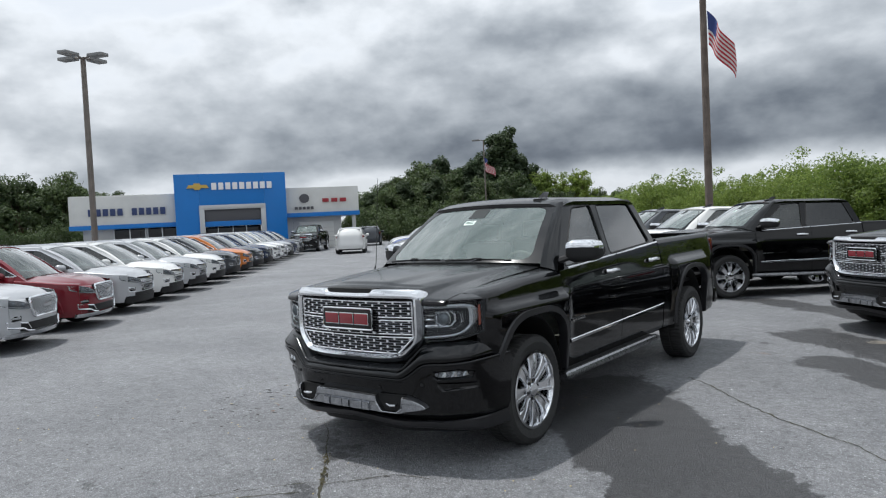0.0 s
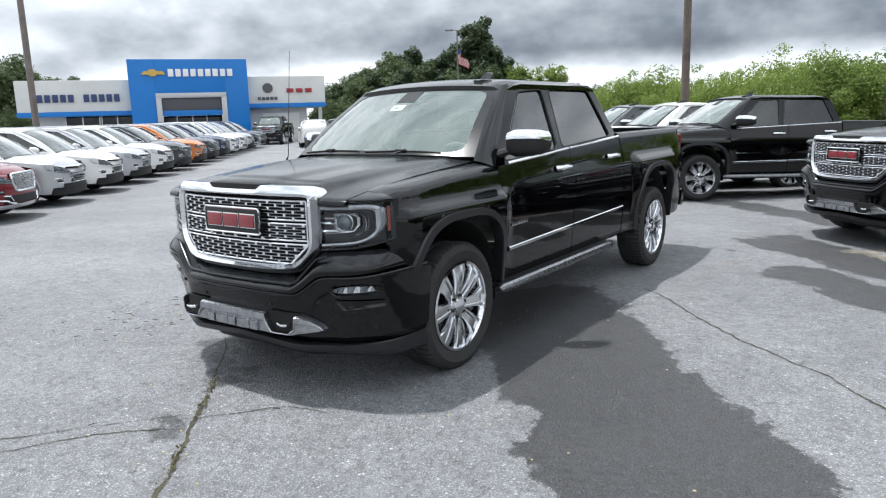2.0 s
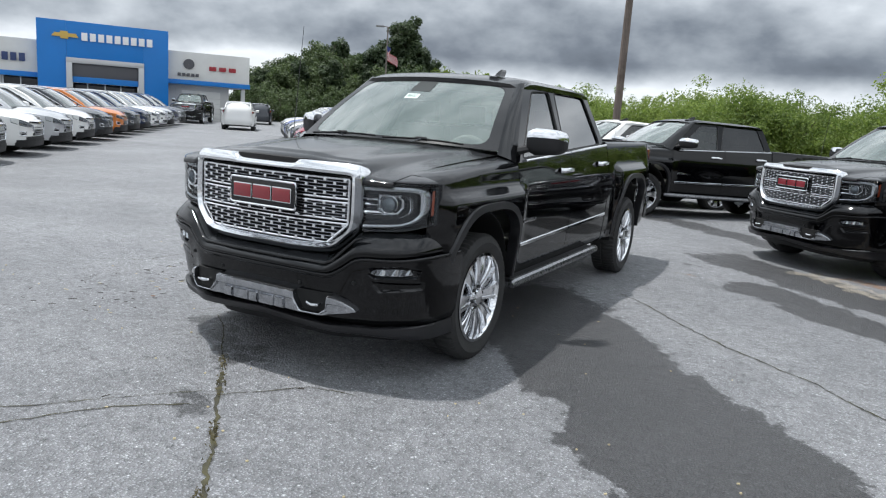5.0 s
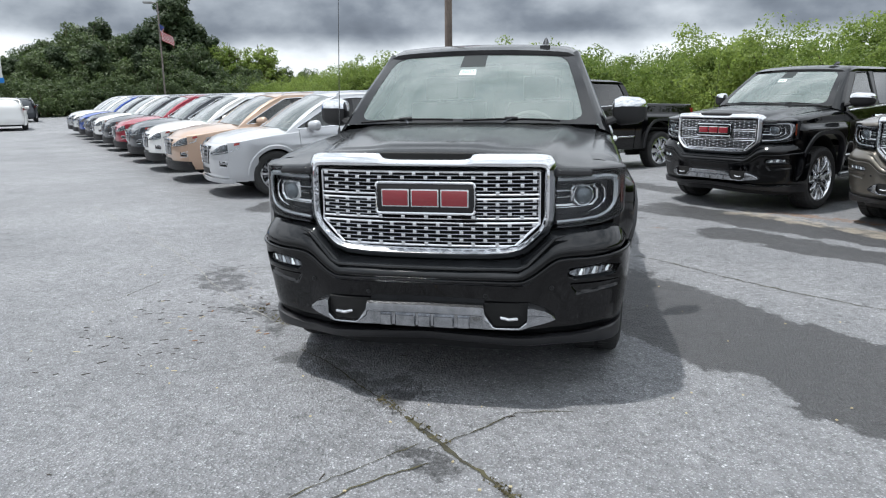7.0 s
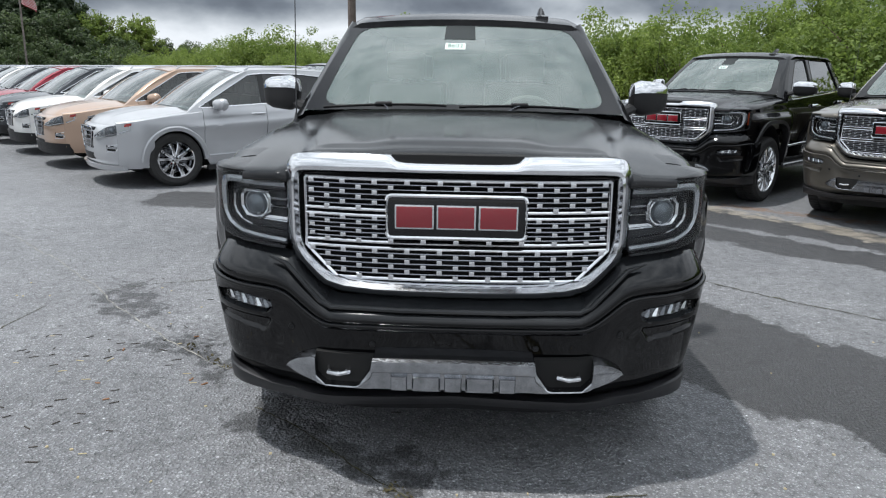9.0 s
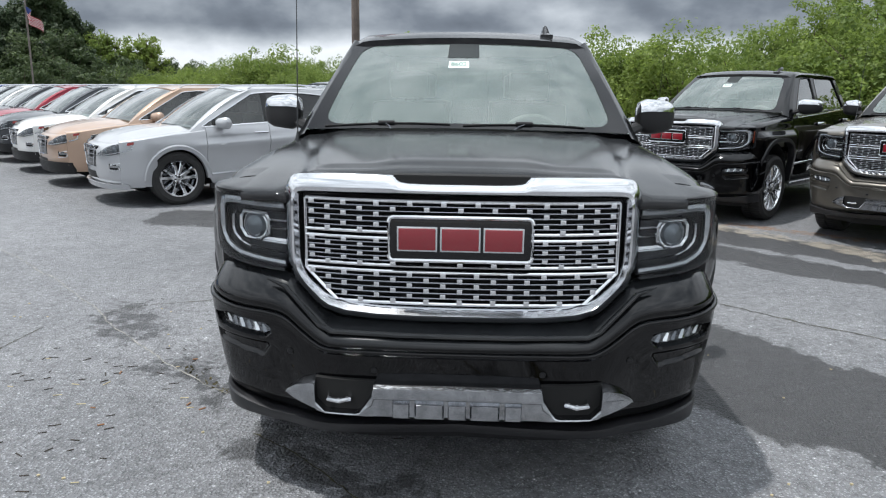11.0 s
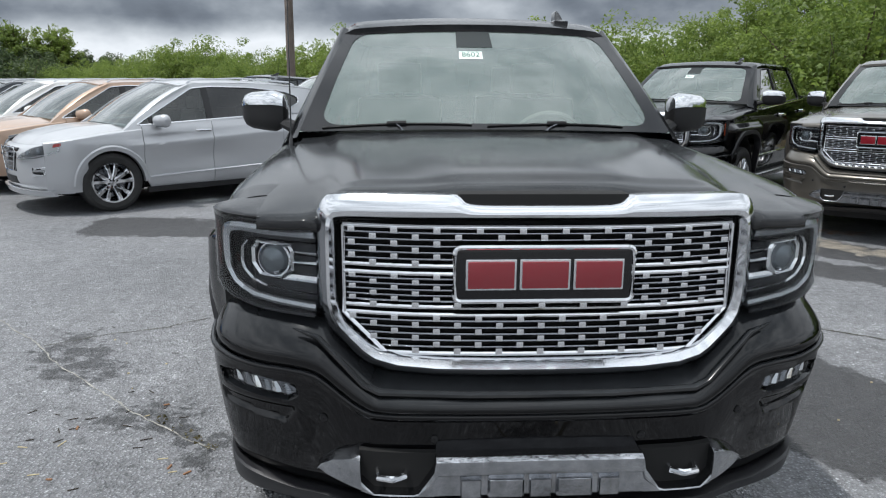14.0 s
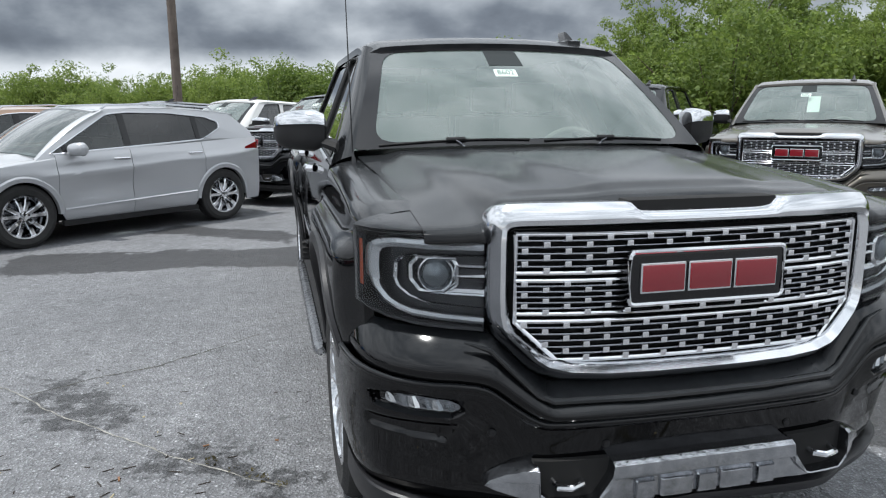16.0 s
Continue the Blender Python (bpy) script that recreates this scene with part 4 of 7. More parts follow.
    def upper(x, i):
        t, inn = rows[i]
        ax = abs(x)
        z = crease_z(ax) + (top_z(ax) - crease_z(ax)) * t
        return (x * (1 - inn * 0.25), bump_y(ax) + inn - 0.012, z)
    bm = bmesh.new()
    grid(upper, arc, list(range(len(rows))), bm, back=(0, 0.03, 0))
    fb = part("front_bumper", bm, body, P, sharp=50)
    rows2 = [(1.0, 0.035), (1.0, -0.004), (0.985, -0.012), (0.965, -0.010)] + [(0.94 - 0.013 * i, -0.004 + 0.00055 * i) for i in range(52)] + [(0.26, 0.026), (0.19, 0.030), (0.12, 0.036), (0.06, 0.044), (0.0, 0.06)]
    LOW = [(0.0, -0.985), (0.3, -0.98), (0.45, -0.968), (0.53, -0.945), (0.64, -0.882), (0.78, -0.815), (0.873, -0.760), (0.935, -0.700), (0.97, -0.63), (0.99, -0.54), (1.0, -0.42)]

    def inside(x, z, poly, soft):
        """How far a point lies inside a convex outline (wound so that the inside is to the left), from 0 to 1 over a soft edge."""
        d = min(((x1 - x0) * (z - z0) - (z1 - z0) * (x - x0)) / math.hypot(x1 - x0, z1 - z0) for (x0, z0), (x1, z1) in zip(poly, poly[1:] + poly[:1]))
        return min(1.0, max(0.0, d / soft))
    PORT = [(0.690, 0.660), (0.725, 0.634), (0.925, 0.648), (0.945, 0.70), (0.86, 0.722), (0.700, 0.700)]
    SCOOP = [(0.735, 0.548), (0.945, 0.575), (0.950, 0.628), (0.705, 0.622), (0.700, 0.600)]

    def low_y(ax, z):
        """The lower bumper's face at a place across and up."""
        c = crease_z(ax)
        return spline(ax, LOW) + (spline(ax, FRONT) - spline(ax, LOW)) * smooth_interp(z, [(0.47, 0.0), (c, 1.0)])

    def lower(x, i):
        t, inn = rows2[i]
        ax = abs(x)
        z0 = interp(ax, [(0.0, 0.378), (0.55, 0.352), (0.72, 0.345), (0.985, 0.372)])
        z = z0 + (crease_z(ax) - z0) * t
        inn += 0.034 * smooth_interp(inside(ax, z, PORT, 0.016), [(0.0, 0.0), (1.0, 1.0)]) + 0.020 * smooth_interp(inside(ax, z, SCOOP, 0.020), [(0.0, 0.0), (1.0, 1.0)])
        return (x * (1 + (0.022 * (1 - (1 - t) ** 2) - 0.012 * (1 - t) ** 3) * (ax / 0.985) ** 6), low_y(ax, z) + inn + 0.02, z)
    fine = sorted(set(arc) | {round(sg * (0.66 + 0.0055 * k), 4) for sg in (1, -1) for k in range(56)})
    bm = bmesh.new()
    grid(lower, fine, list(range(len(rows2))), bm, back=(0, 0.03, 0))
    part("lower_bumper", bm, body, fb, sharp=28)
    bm = bmesh.new()
    tube(bm, [(x * (1 + 0.016 * (abs(x) / 0.985) ** 6), bump_y(abs(x)) + 0.010, crease_z(abs(x)) + 0.002) for x in arc], 0.010, 12)
    part("bumper_crease", bm, body, fb, sharp=60)
    # satin skirt along the foot of the bumper
    bm = bmesh.new()
    skirt = [(1.0, 0.07), (1.0, 0.020), (0.93, 0.010), (0.80, 0.012), (0.45, 0.022), (0.10, 0.034), (0.0, 0.046), (-0.03, 0.09)]

    def skirt_at(x, i):
        t, inn = skirt[i]
        ax = abs(x)
        z1 = interp(ax, [(0.0, 0.376), (0.55, 0.350), (0.72, 0.343), (0.985, 0.370)]) - 0.004
        z0 = interp(ax, [(0.0, 0.322), (0.5, 0.296), (0.72, 0.284), (0.985, 0.272)])
        return (x * (1 - 0.012 * (ax / 0.985) ** 6), spline(ax, LOW) + inn + 0.02, z0 + (z1 - z0) * t)
    grid(skirt_at, arc, list(range(len(skirt))), bm, back=(0, 0.03, 0))
    part("bumper_skirt", bm, LIP, fb, "satin dark skirt below the bumper")
    bm = bmesh.new()
    grid(lambda x, t: (x * (0.88 - 0.03 * t), spline(abs(x), LOW) + 0.13 + 0.05 * t, interp(abs(x), [(0.0, 0.33), (0.985, 0.30)]) - 0.085 * t), arc, [-0.1, 0.0, 0.3, 0.7, 1.0], bm, back=(0, 0.02, 0))
    part("air_dam", bm, PLASTIC, fb, "matt black air dam")
    # chrome skid strip with openings for the tow hooks
    def skid_top(ax):
        return interp(ax, [(0.0, 0.530), (0.297, 0.527), (0.302, 0.492), (0.345, 0.426), (0.36, 0.420), (0.472, 0.420), (0.508, 0.452), (0.511, 0.523), (0.53, 0.523), (0.59, 0.497), (0.632, 0.462), (0.643, 0.442)])

    def skid_low(ax):
        return interp(ax, [(0.0, 0.407), (0.30, 0.402), (0.36, 0.406), (0.472, 0.406), (0.54, 0.415), (0.62, 0.426), (0.643, 0.436)])

    def skid_y(ax):
        return spline(ax, [(0.0, -1.002), (0.3, -0.998), (0.45, -0.988), (0.515, -0.968), (0.58, -0.925), (0.643, -0.872)])
    sk = sorted({round(s * a, 4) for s in (1, -1) for a in [0, 0.1, 0.2, 0.296, 0.298, 0.302, 0.325, 0.345, 0.36, 0.42, 0.472, 0.49, 0.508, 0.511, 0.53, 0.56, 0.59, 0.615, 0.632, 0.643]})
    depth = [(0, 0.016), (0.05, 0.004), (0.52, 0.002), (0.57, -0.001), (0.62, -0.010), (0.70, -0.011), (0.93, -0.008), (1.0, 0.008)]
    bm = bmesh.new()
    grid(lambda x, t: (x, skid_y(abs(x)) + interp(t, depth), skid_low(abs(x)) + (skid_top(abs(x)) - skid_low(abs(x))) * t), sk, [q[0] for q in depth], bm, back=(0, 0.05, 0))
    skid = part("skid_strip", bm, SKID, fb, "polished chrome skid strip with stamped pads", sharp=24)
    for cxx, wide in ((-0.198, 0.030), (-0.098, 0.052), (0.0, 0.032), (0.098, 0.052), (0.198, 0.030)):
        bm = bmesh.new()
        y = skid_y(abs(cxx))
        grid(lambda u, v: (cxx + u * wide, y - 0.002 - 0.008 * (abs(u) < 0.9) * (abs(v) < 0.9), 0.437 + v * 0.030), [-1, -0.88, 0.88, 1], [-1, -0.86, 0.86, 1], bm, back=(0, 0.02, 0))
        part("skid_pad", bm, SKID, skid)
    for sg in (1, -1):
        # flat black plate put in for the shade of the hook opening
        bm = bmesh.new()
        grid(lambda x, t: (sg * x, spline(x, LOW) + 0.012, 0.415 + 0.115 * t), [0.296, 0.34, 0.42, 0.47, 0.515], [0, 1], bm, back=(0, 0.03, 0))
        part("hook_recess", bm, WELL, fb)
        bm = bmesh.new()
        tube(bm, [(sg * 0.378, -0.93, 0.474), (sg * 0.386, -0.982, 0.468), (sg * 0.42, -0.992, 0.463), (sg * 0.458, -0.986, 0.466), (sg * 0.466, -0.93, 0.474)], 0.010, 8)
        part("tow_hook", bm, CHROME, fb, "chrome tow hook")
        for x, z in ((0.30, 0.565), (0.62, 0.60)):
            bm = bmesh.new()
            lathe(bm, [(0.001, 0.006), (0.010, 0.005), (0.012, 0.0), (0.012, -0.01)], 14, Matrix.Translation((sg * x, low_y(x, z) + 0.024, z)) @ pose(0, 0, 0, 0, 0, -90))
            part("parking_sensor", bm, PLASTIC, fb)
        # fog lamp in its port
        mid = lambda x: interp(x, [(0.70, 0.668), (0.92, 0.683)])
        ht = lambda x: interp(x, [(0.705, 0.007), (0.735, 0.017), (0.87, 0.021), (0.918, 0.013)])
        bm = bmesh.new()
        grid(lambda x, t: (sg * x, low_y(x, 0.68) + 0.046, mid(x) + t * ht(x)), lin(0.705, 0.918, 8), [-1, 0, 1], bm, back=(0, 0.01, 0))
        part("fog_lamp", bm, DARK_CHROME, fb, "clear fog lamp")
        for i in range(6):
            x = 0.735 + i * 0.032
            bm = bmesh.new()
            grid(lambda q, t: (sg * (x + q * 0.014 + 0.004 * t), low_y(x + q * 0.014, 0.68) + 0.040 + 0.007 * abs(q) + 0.004 * t, mid(x) + t * 0.85 * ht(x)), [-1, -0.5, 0, 0.5, 1], [-1, -0.4, 0.4, 1], bm)
            # every other cell is dark, painting in the lens's dark reflections
            part("fog_cell", bm, CHROME if i % 2 else DARK_CHROME, fb)
        bm = bmesh.new()
        grid(lambda x, t: (sg * x, low_y(x, 0.68) + 0.030, mid(x) + t * ht(x)), lin(0.705, 0.918, 8), [-1, 0, 1], bm)
        part("fog_lens", bm, CLEAR, fb)

    # grille: chrome surround
    fy = lambda x: spline(abs(x), FRONT) + 0.05
    outer = [(-0.595, 1.258), (-0.24, 1.262), (-0.205, 1.236), (0.205, 1.236), (0.24, 1.262), (0.595, 1.258), (0.632, 1.205), (0.632, 0.90), (0.475, 0.738), (-0.475, 0.738), (-0.632, 0.90), (-0.632, 1.205)]
    midl = [(-0.57, 1.20), (-0.24, 1.204), (-0.205, 1.204), (0.205, 1.204), (0.24, 1.204), (0.57, 1.20), (0.590, 1.178), (0.590, 0.904), (0.451, 0.775), (-0.451, 0.775), (-0.590, 0.904), (-0.590, 1.178)]
    innr = [(-0.558, 1.188), (-0.24, 1.190), (-0.205, 1.190), (0.205, 1.190), (0.24, 1.190), (0.558, 1.188), (0.572, 1.17), (0.572, 0.912), (0.441, 0.7965), (-0.441, 0.7965), (-0.572, 0.912), (-0.572, 1.17)]

    def dense(lp):
        out = []
        for i in range(len(lp)):
            (x0, z0), (x1, z1) = lp[i], lp[(i + 1) % len(lp)]
            out += [(x0 + (x1 - x0) * j / 6, z0 + (z1 - z0) * j / 6) for j in range(6)]
        return out
    def eased(lp):
        """The corners softened a little."""
        for _ in range(2):
            lp = [tuple((lp[k - 1][q] + 2 * lp[k][q] + lp[(k + 1) % len(lp)][q]) / 4 for q in (0, 1)) for k in range(len(lp))]
        return lp
    o_, m_, i_ = (eased(dense(lp)) for lp in (outer, midl, innr))

    def ring(i, j):
        ox, oz = o_[i]
        top = smooth_interp(oz, [(1.19, 0.0), (1.235, 1.0)])
        if j < 2:
            return (ox, fy(ox) + (0.075 - 0.05 * j) + 0.03 * top, oz - 0.012 * top * (1 - j))
        if j <= 6:                      # from the outer line to the ridge
            s = (j - 2) / 4
            x, z = ox + (m_[i][0] - ox) * s, oz + (m_[i][1] - oz) * s
            low = 0.016 - 0.040 * s ** 0.8
            brow = -0.004 - 0.022 * math.sin(math.pi * (0.12 + 0.76 * s)) + 0.026 * (1 - s)
            return (x, fy(x) + low + (brow - low) * top, z)
        s = min(1.0, (j - 6) / 3)
        x, z = m_[i][0] + (i_[i][0] - m_[i][0]) * s, m_[i][1] + (i_[i][1] - m_[i][1]) * s
        return (x, fy(x) - 0.024 + 0.012 * top + (0.032 * s if j < 10 else 0.075), z)
    bm = bmesh.new()
    grid(ring, list(range(len(o_))), list(range(6)), bm, close_u=True)
    # bright chrome above this height, darker chrome below
    for f in bm.faces:
        f.material_index = 0 if f.calc_center_median().z > 1.19 else 1
    gr = part("grille_surround", bm, [BROW, SURROUND_GREY], P, "chrome grille surround", sharp=38)
    bm = bmesh.new()
    grid(ring, list(range(len(o_))), list(range(5, 11)), bm, close_u=True)
    part("grille_bevel", bm, BEVEL, gr, "bright chrome inner bevel", sharp=38)
    # black box stands in for the shade in the gap below the bonnet
    bm = bmesh.new()
    box(bm, (-0.235, fy(0) + 0.03, 1.222), (0.235, fy(0) + 0.10, 1.262), 0.004)
    part("bonnet_gap", bm, WELL, gr)
    bm = bmesh.new()
    grid(lambda x, z: (x, fy(x) + 0.055, z), lin(-0.60, 0.60, 13), [0.76, 1.22], bm, back=(0, 0.02, 0))
    part("grille_backing", bm, WELL, gr)
    # the lower inner U below the surround
    bm = bmesh.new()
    tube(bm, [(x, fy(x) - 0.03, z) for x, z in ((-0.70, 0.872), (-0.63, 0.850), (-0.50, 0.716), (-0.455, 0.697), (-0.2, 0.699), (0, 0.700), (0.2, 0.699), (0.455, 0.697), (0.50, 0.716), (0.63, 0.850), (0.70, 0.872))], [0.003, 0.012, 0.015, 0.016, 0.016, 0.016, 0.016, 0.016, 0.015, 0.012, 0.003], 10, squash=0.7)
    part("bumper_moulding", bm, body, gr)

    def half_at(z):
        return interp(z, [(0.79, 0.435), (0.91, 0.553), (1.17, 0.553)])
    # heavier rails between the three fields, thin bars, studs
    for z, th in ((1.172, 0.006), (1.062, 0.006), (1.040, 0.006), (0.944, 0.006), (0.922, 0.006), (0.808, 0.006)):
        bm = bmesh.new()
        hw = half_at(z)
        grid(lambda x, v: (x, fy(x) + 0.008 + (0.004 if v > 0.9 else 0.0022 if v > 0.5 else 0.0 if v > 0 else 0.002 if v > -0.9 else 0.008), z + v * th), lin(-hw, hw, 13), [-1, -0.75, 0.1, 0.75, 1], bm, back=(0, 0.02, 0))
        part("grille_rail", bm, CHROME, gr)
    bars, blocks = [], bmesh.new()
    for z0, z1, cnt in ((1.062, 1.172, 5), (0.944, 1.040, 5), (0.808, 0.922, 5)):
        for i in range(cnt):
            bars.append(z0 + (z1 - z0) * (i + 1) / (cnt + 1))
        for i in range(cnt + 1):
            za, zb = z0 + (z1 - z0) * i / (cnt + 1), z0 + (z1 - z0) * (i + 1) / (cnt + 1)
            for c in range(-12, 13):
                x = (c + (0.5 if i % 2 else 0.0)) * 0.1176
                if abs(x) + 0.012 < half_at(za) and not (abs(x) < 0.247 and 0.965 < (za + zb) / 2 < 1.13):
                    box(blocks, (x - 0.010, fy(x) + 0.006, za + 0.001), (x + 0.010, fy(x) + 0.03, zb - 0.001), 0.003)
    for z in bars:
        bm = bmesh.new()
        hw = half_at(z)
        grid(lambda x, v: (x, fy(x) + 0.014 + 0.0014 * abs(v), z + v * 0.0024), lin(-hw, hw, 13), [-1, 0, 1], bm, back=(0, 0.014, 0))
        part("grille_bar", bm, GRILLE_BAR, gr)
    tagged(part("grille_studs", blocks, STUD, gr), kind="stuff")
    for sg in (1, -1):
        bm = bmesh.new()
        tube(bm, [(sg * x, fy(x) + 0.012, z) for x, z in ((0.553, 1.172), (0.553, 0.92), (0.435, 0.808))], 0.007, 6)
        part("grille_rail", bm, CHROME, gr)
    # emblem: a dark plate with three plain red blocks
    bm = bmesh.new()
    box(bm, (-0.244, fy(0) - 0.012, 0.974), (0.244, fy(0) + 0.03, 1.120), 0.012)
    part("emblem_plate", bm, GLOSS_BLACK, gr, "black plate with plain red emblem blocks")
    bm = bmesh.new()
    tube(bm, [(x, fy(0) - 0.010, z) for x, z in rounded([(-0.247, 0.971), (0.247, 0.971), (0.247, 1.123), (-0.247, 1.123)], 0.02)], 0.007, 6, close=True)
    part("emblem_frame", bm, CHROME, gr)
    for x in (-0.148, 0.0, 0.148):
        for grow, mt, yy in ((0.006, CHROME, 0.0), (0.0, EMBLEM_RED, -0.006)):
            bm = bmesh.new()
            box(bm, (x - 0.064 - grow, fy(0) - 0.020 + yy, 1.010 - grow), (x + 0.064 + grow, fy(0) - 0.010, 1.086 + grow), 0.005)
            part("emblem_block", bm, mt, gr)

    # headlamps
    for sg in (1, -1):
        hx = [(0.0, 0.640), (0.35, 0.74), (0.6, 0.825), (0.8, 0.893), (0.92, 0.938), (1.0, 0.968)]

        def lamp(u, t, o):
            x = interp(u, hx)
            y = interp(u, [(0.0, -0.845), (0.35, -0.81), (0.6, -0.765), (0.8, -0.715), (0.92, -0.665), (1.0, -0.60)])
            zt = 1.176 - 0.004 * (1 - u)
            zb = interp(u, [(0.0, 0.896), (0.55, 0.905), (0.85, 0.925), (1.0, 0.95)])
            nx, ny = (0.35 + 0.5 * u), -(0.94 - 0.35 * u)
            return (sg * (x + nx * o), y + ny * o, zb + (zt - zb) * t)
        bm = bmesh.new()
        grid(lambda u, t: lamp(u, t, -0.045 if 0.04 < t < 0.96 and u < 0.97 else 0.0), [0, 0.1, 0.35, 0.6, 0.8, 0.92, 0.965, 0.985, 1.0], [0, 0.03, 0.05, 0.3, 0.6, 0.95, 0.97, 1.0], bm, back=(0, 0.05, 0))
        hl = part("headlamp", bm, HOUSING, P, "headlamp with a bright angular bracket and round lens")
        bm = bmesh.new()

        def lid(u, r):
            a = Vector(lamp(u, 1.0, 0.003))
            b = Vector((sg * 0.798, -0.805, 1.178)).lerp(Vector((sg * 0.80, -0.585, 1.216)), min(1.0, max(0.0, (u - 0.45) / 0.55)))
            q = a.lerp(b, r)
            return (q.x, q.y, a.z + 0.003 + (b.z - a.z) * r ** 0.55)
        grid(lid, lin(0.46, 1.0, 12), [0, 0.06, 0.15, 0.3, 0.5, 0.75, 1.0], bm, back=(0, 0.01, -0.02))
        part("fender_nose", bm, body, P, sharp=60)
        bm = bmesh.new()

        def band(pts, wd, o):
            """A bent strip on the lamp's face."""
            v = [Vector(p) for p in pts]
            for a, b in zip(v, v[1:]):
                d = (b - a).normalized()
                nn = Vector((-d.y * 0.9, d.x * 1.0)) * wd
                grid(lambda s, q: lamp(*(a.lerp(b, s) + nn * q), o - 0.006 * abs(q)), lin(-0.03, 1.03, 4), [-1, 0, 1], bm, back=(0, 0.02, 0))
        band([(0.0, 0.880), (0.74, 0.868), (0.83, 0.850), (0.885, 0.800), (0.908, 0.72), (0.912, 0.52), (0.905, 0.40)], 0.050, -0.006)
        band([(0.908, 0.42), (0.885, 0.30), (0.82, 0.190), (0.74, 0.140), (0.62, 0.108), (0.0, 0.092)], 0.034, -0.006)
        part("lamp_bracket", bm, BRACKET, hl, "satin silver bracket")
        bm = bmesh.new()
        band([(0.0, 0.765), (0.60, 0.755), (0.70, 0.715), (0.755, 0.63), (0.765, 0.45), (0.74, 0.36), (0.66, 0.285), (0.52, 0.245), (0.0, 0.225)], 0.010, -0.016)
        part("lamp_frame", bm, CHROME, hl)
        for height, reach, wd in ((0.645, 0.28, 0.020), (0.545, 0.28, 0.024), (0.375, 0.45, 0.034)):
            bm = bmesh.new()
            band([(0.01, height), (reach, height)], wd, -0.021)
            part("lamp_fin", bm, CHROME, hl)
        bm = bmesh.new()
        band([(0.28, 0.72), (0.60, 0.715), (0.655, 0.64), (0.655, 0.47), (0.58, 0.36), (0.38, 0.36), (0.27, 0.46), (0.27, 0.66), (0.30, 0.72)], 0.022, -0.018)
        part("light_guide", bm, CHROME, hl)
        bm = bmesh.new()
        c = Vector(lamp(0.455, 0.555, -0.03))
        lathe(bm, [(0.050, -0.012), (0.052, 0.006), (0.048, 0.010), (0.044, 0.004), (0.042, -0.004)], 24, Matrix.Translation(c) @ pose(0, 0, 0, 0, 0, -90 + sg * 18))
        part("lens_ring", bm, CHROME, hl)
        bm = bmesh.new()
        lathe(bm, [(0.0425, 0.0), (0.036, 0.016), (0.02, 0.026), (0.001, 0.03)], 24, Matrix.Translation(c) @ pose(0, 0, 0, 0, 0, -90 + sg * 18))
        part("projector_lens", bm, LENS, hl)
        bm = bmesh.new()
        grid(lambda u, t: lamp(u, t, -0.006), [0.962, 0.978, 0.995], [0.24, 0.4, 0.6, 0.84], bm, back=(0, 0.02, 0))
        part("side_marker", bm, AMBER, hl, "amber side marker")
        bm = bmesh.new()
        grid(lambda u, t: lamp(u, t, 0.004), lin(0, 1, 12), lin(0, 1, 5), bm)
        part("lamp_cover", bm, CLEAR, hl, "clear lamp cover", sharp=60)

    for sg in (1, -1):
        for yc in (FRONT_AXLE, REAR_AXLE):
            wheel(P, (sg * 0.862, yc, 0.412), sg, 0.412, 0.29, 0.275, 8, 60)
    return truck




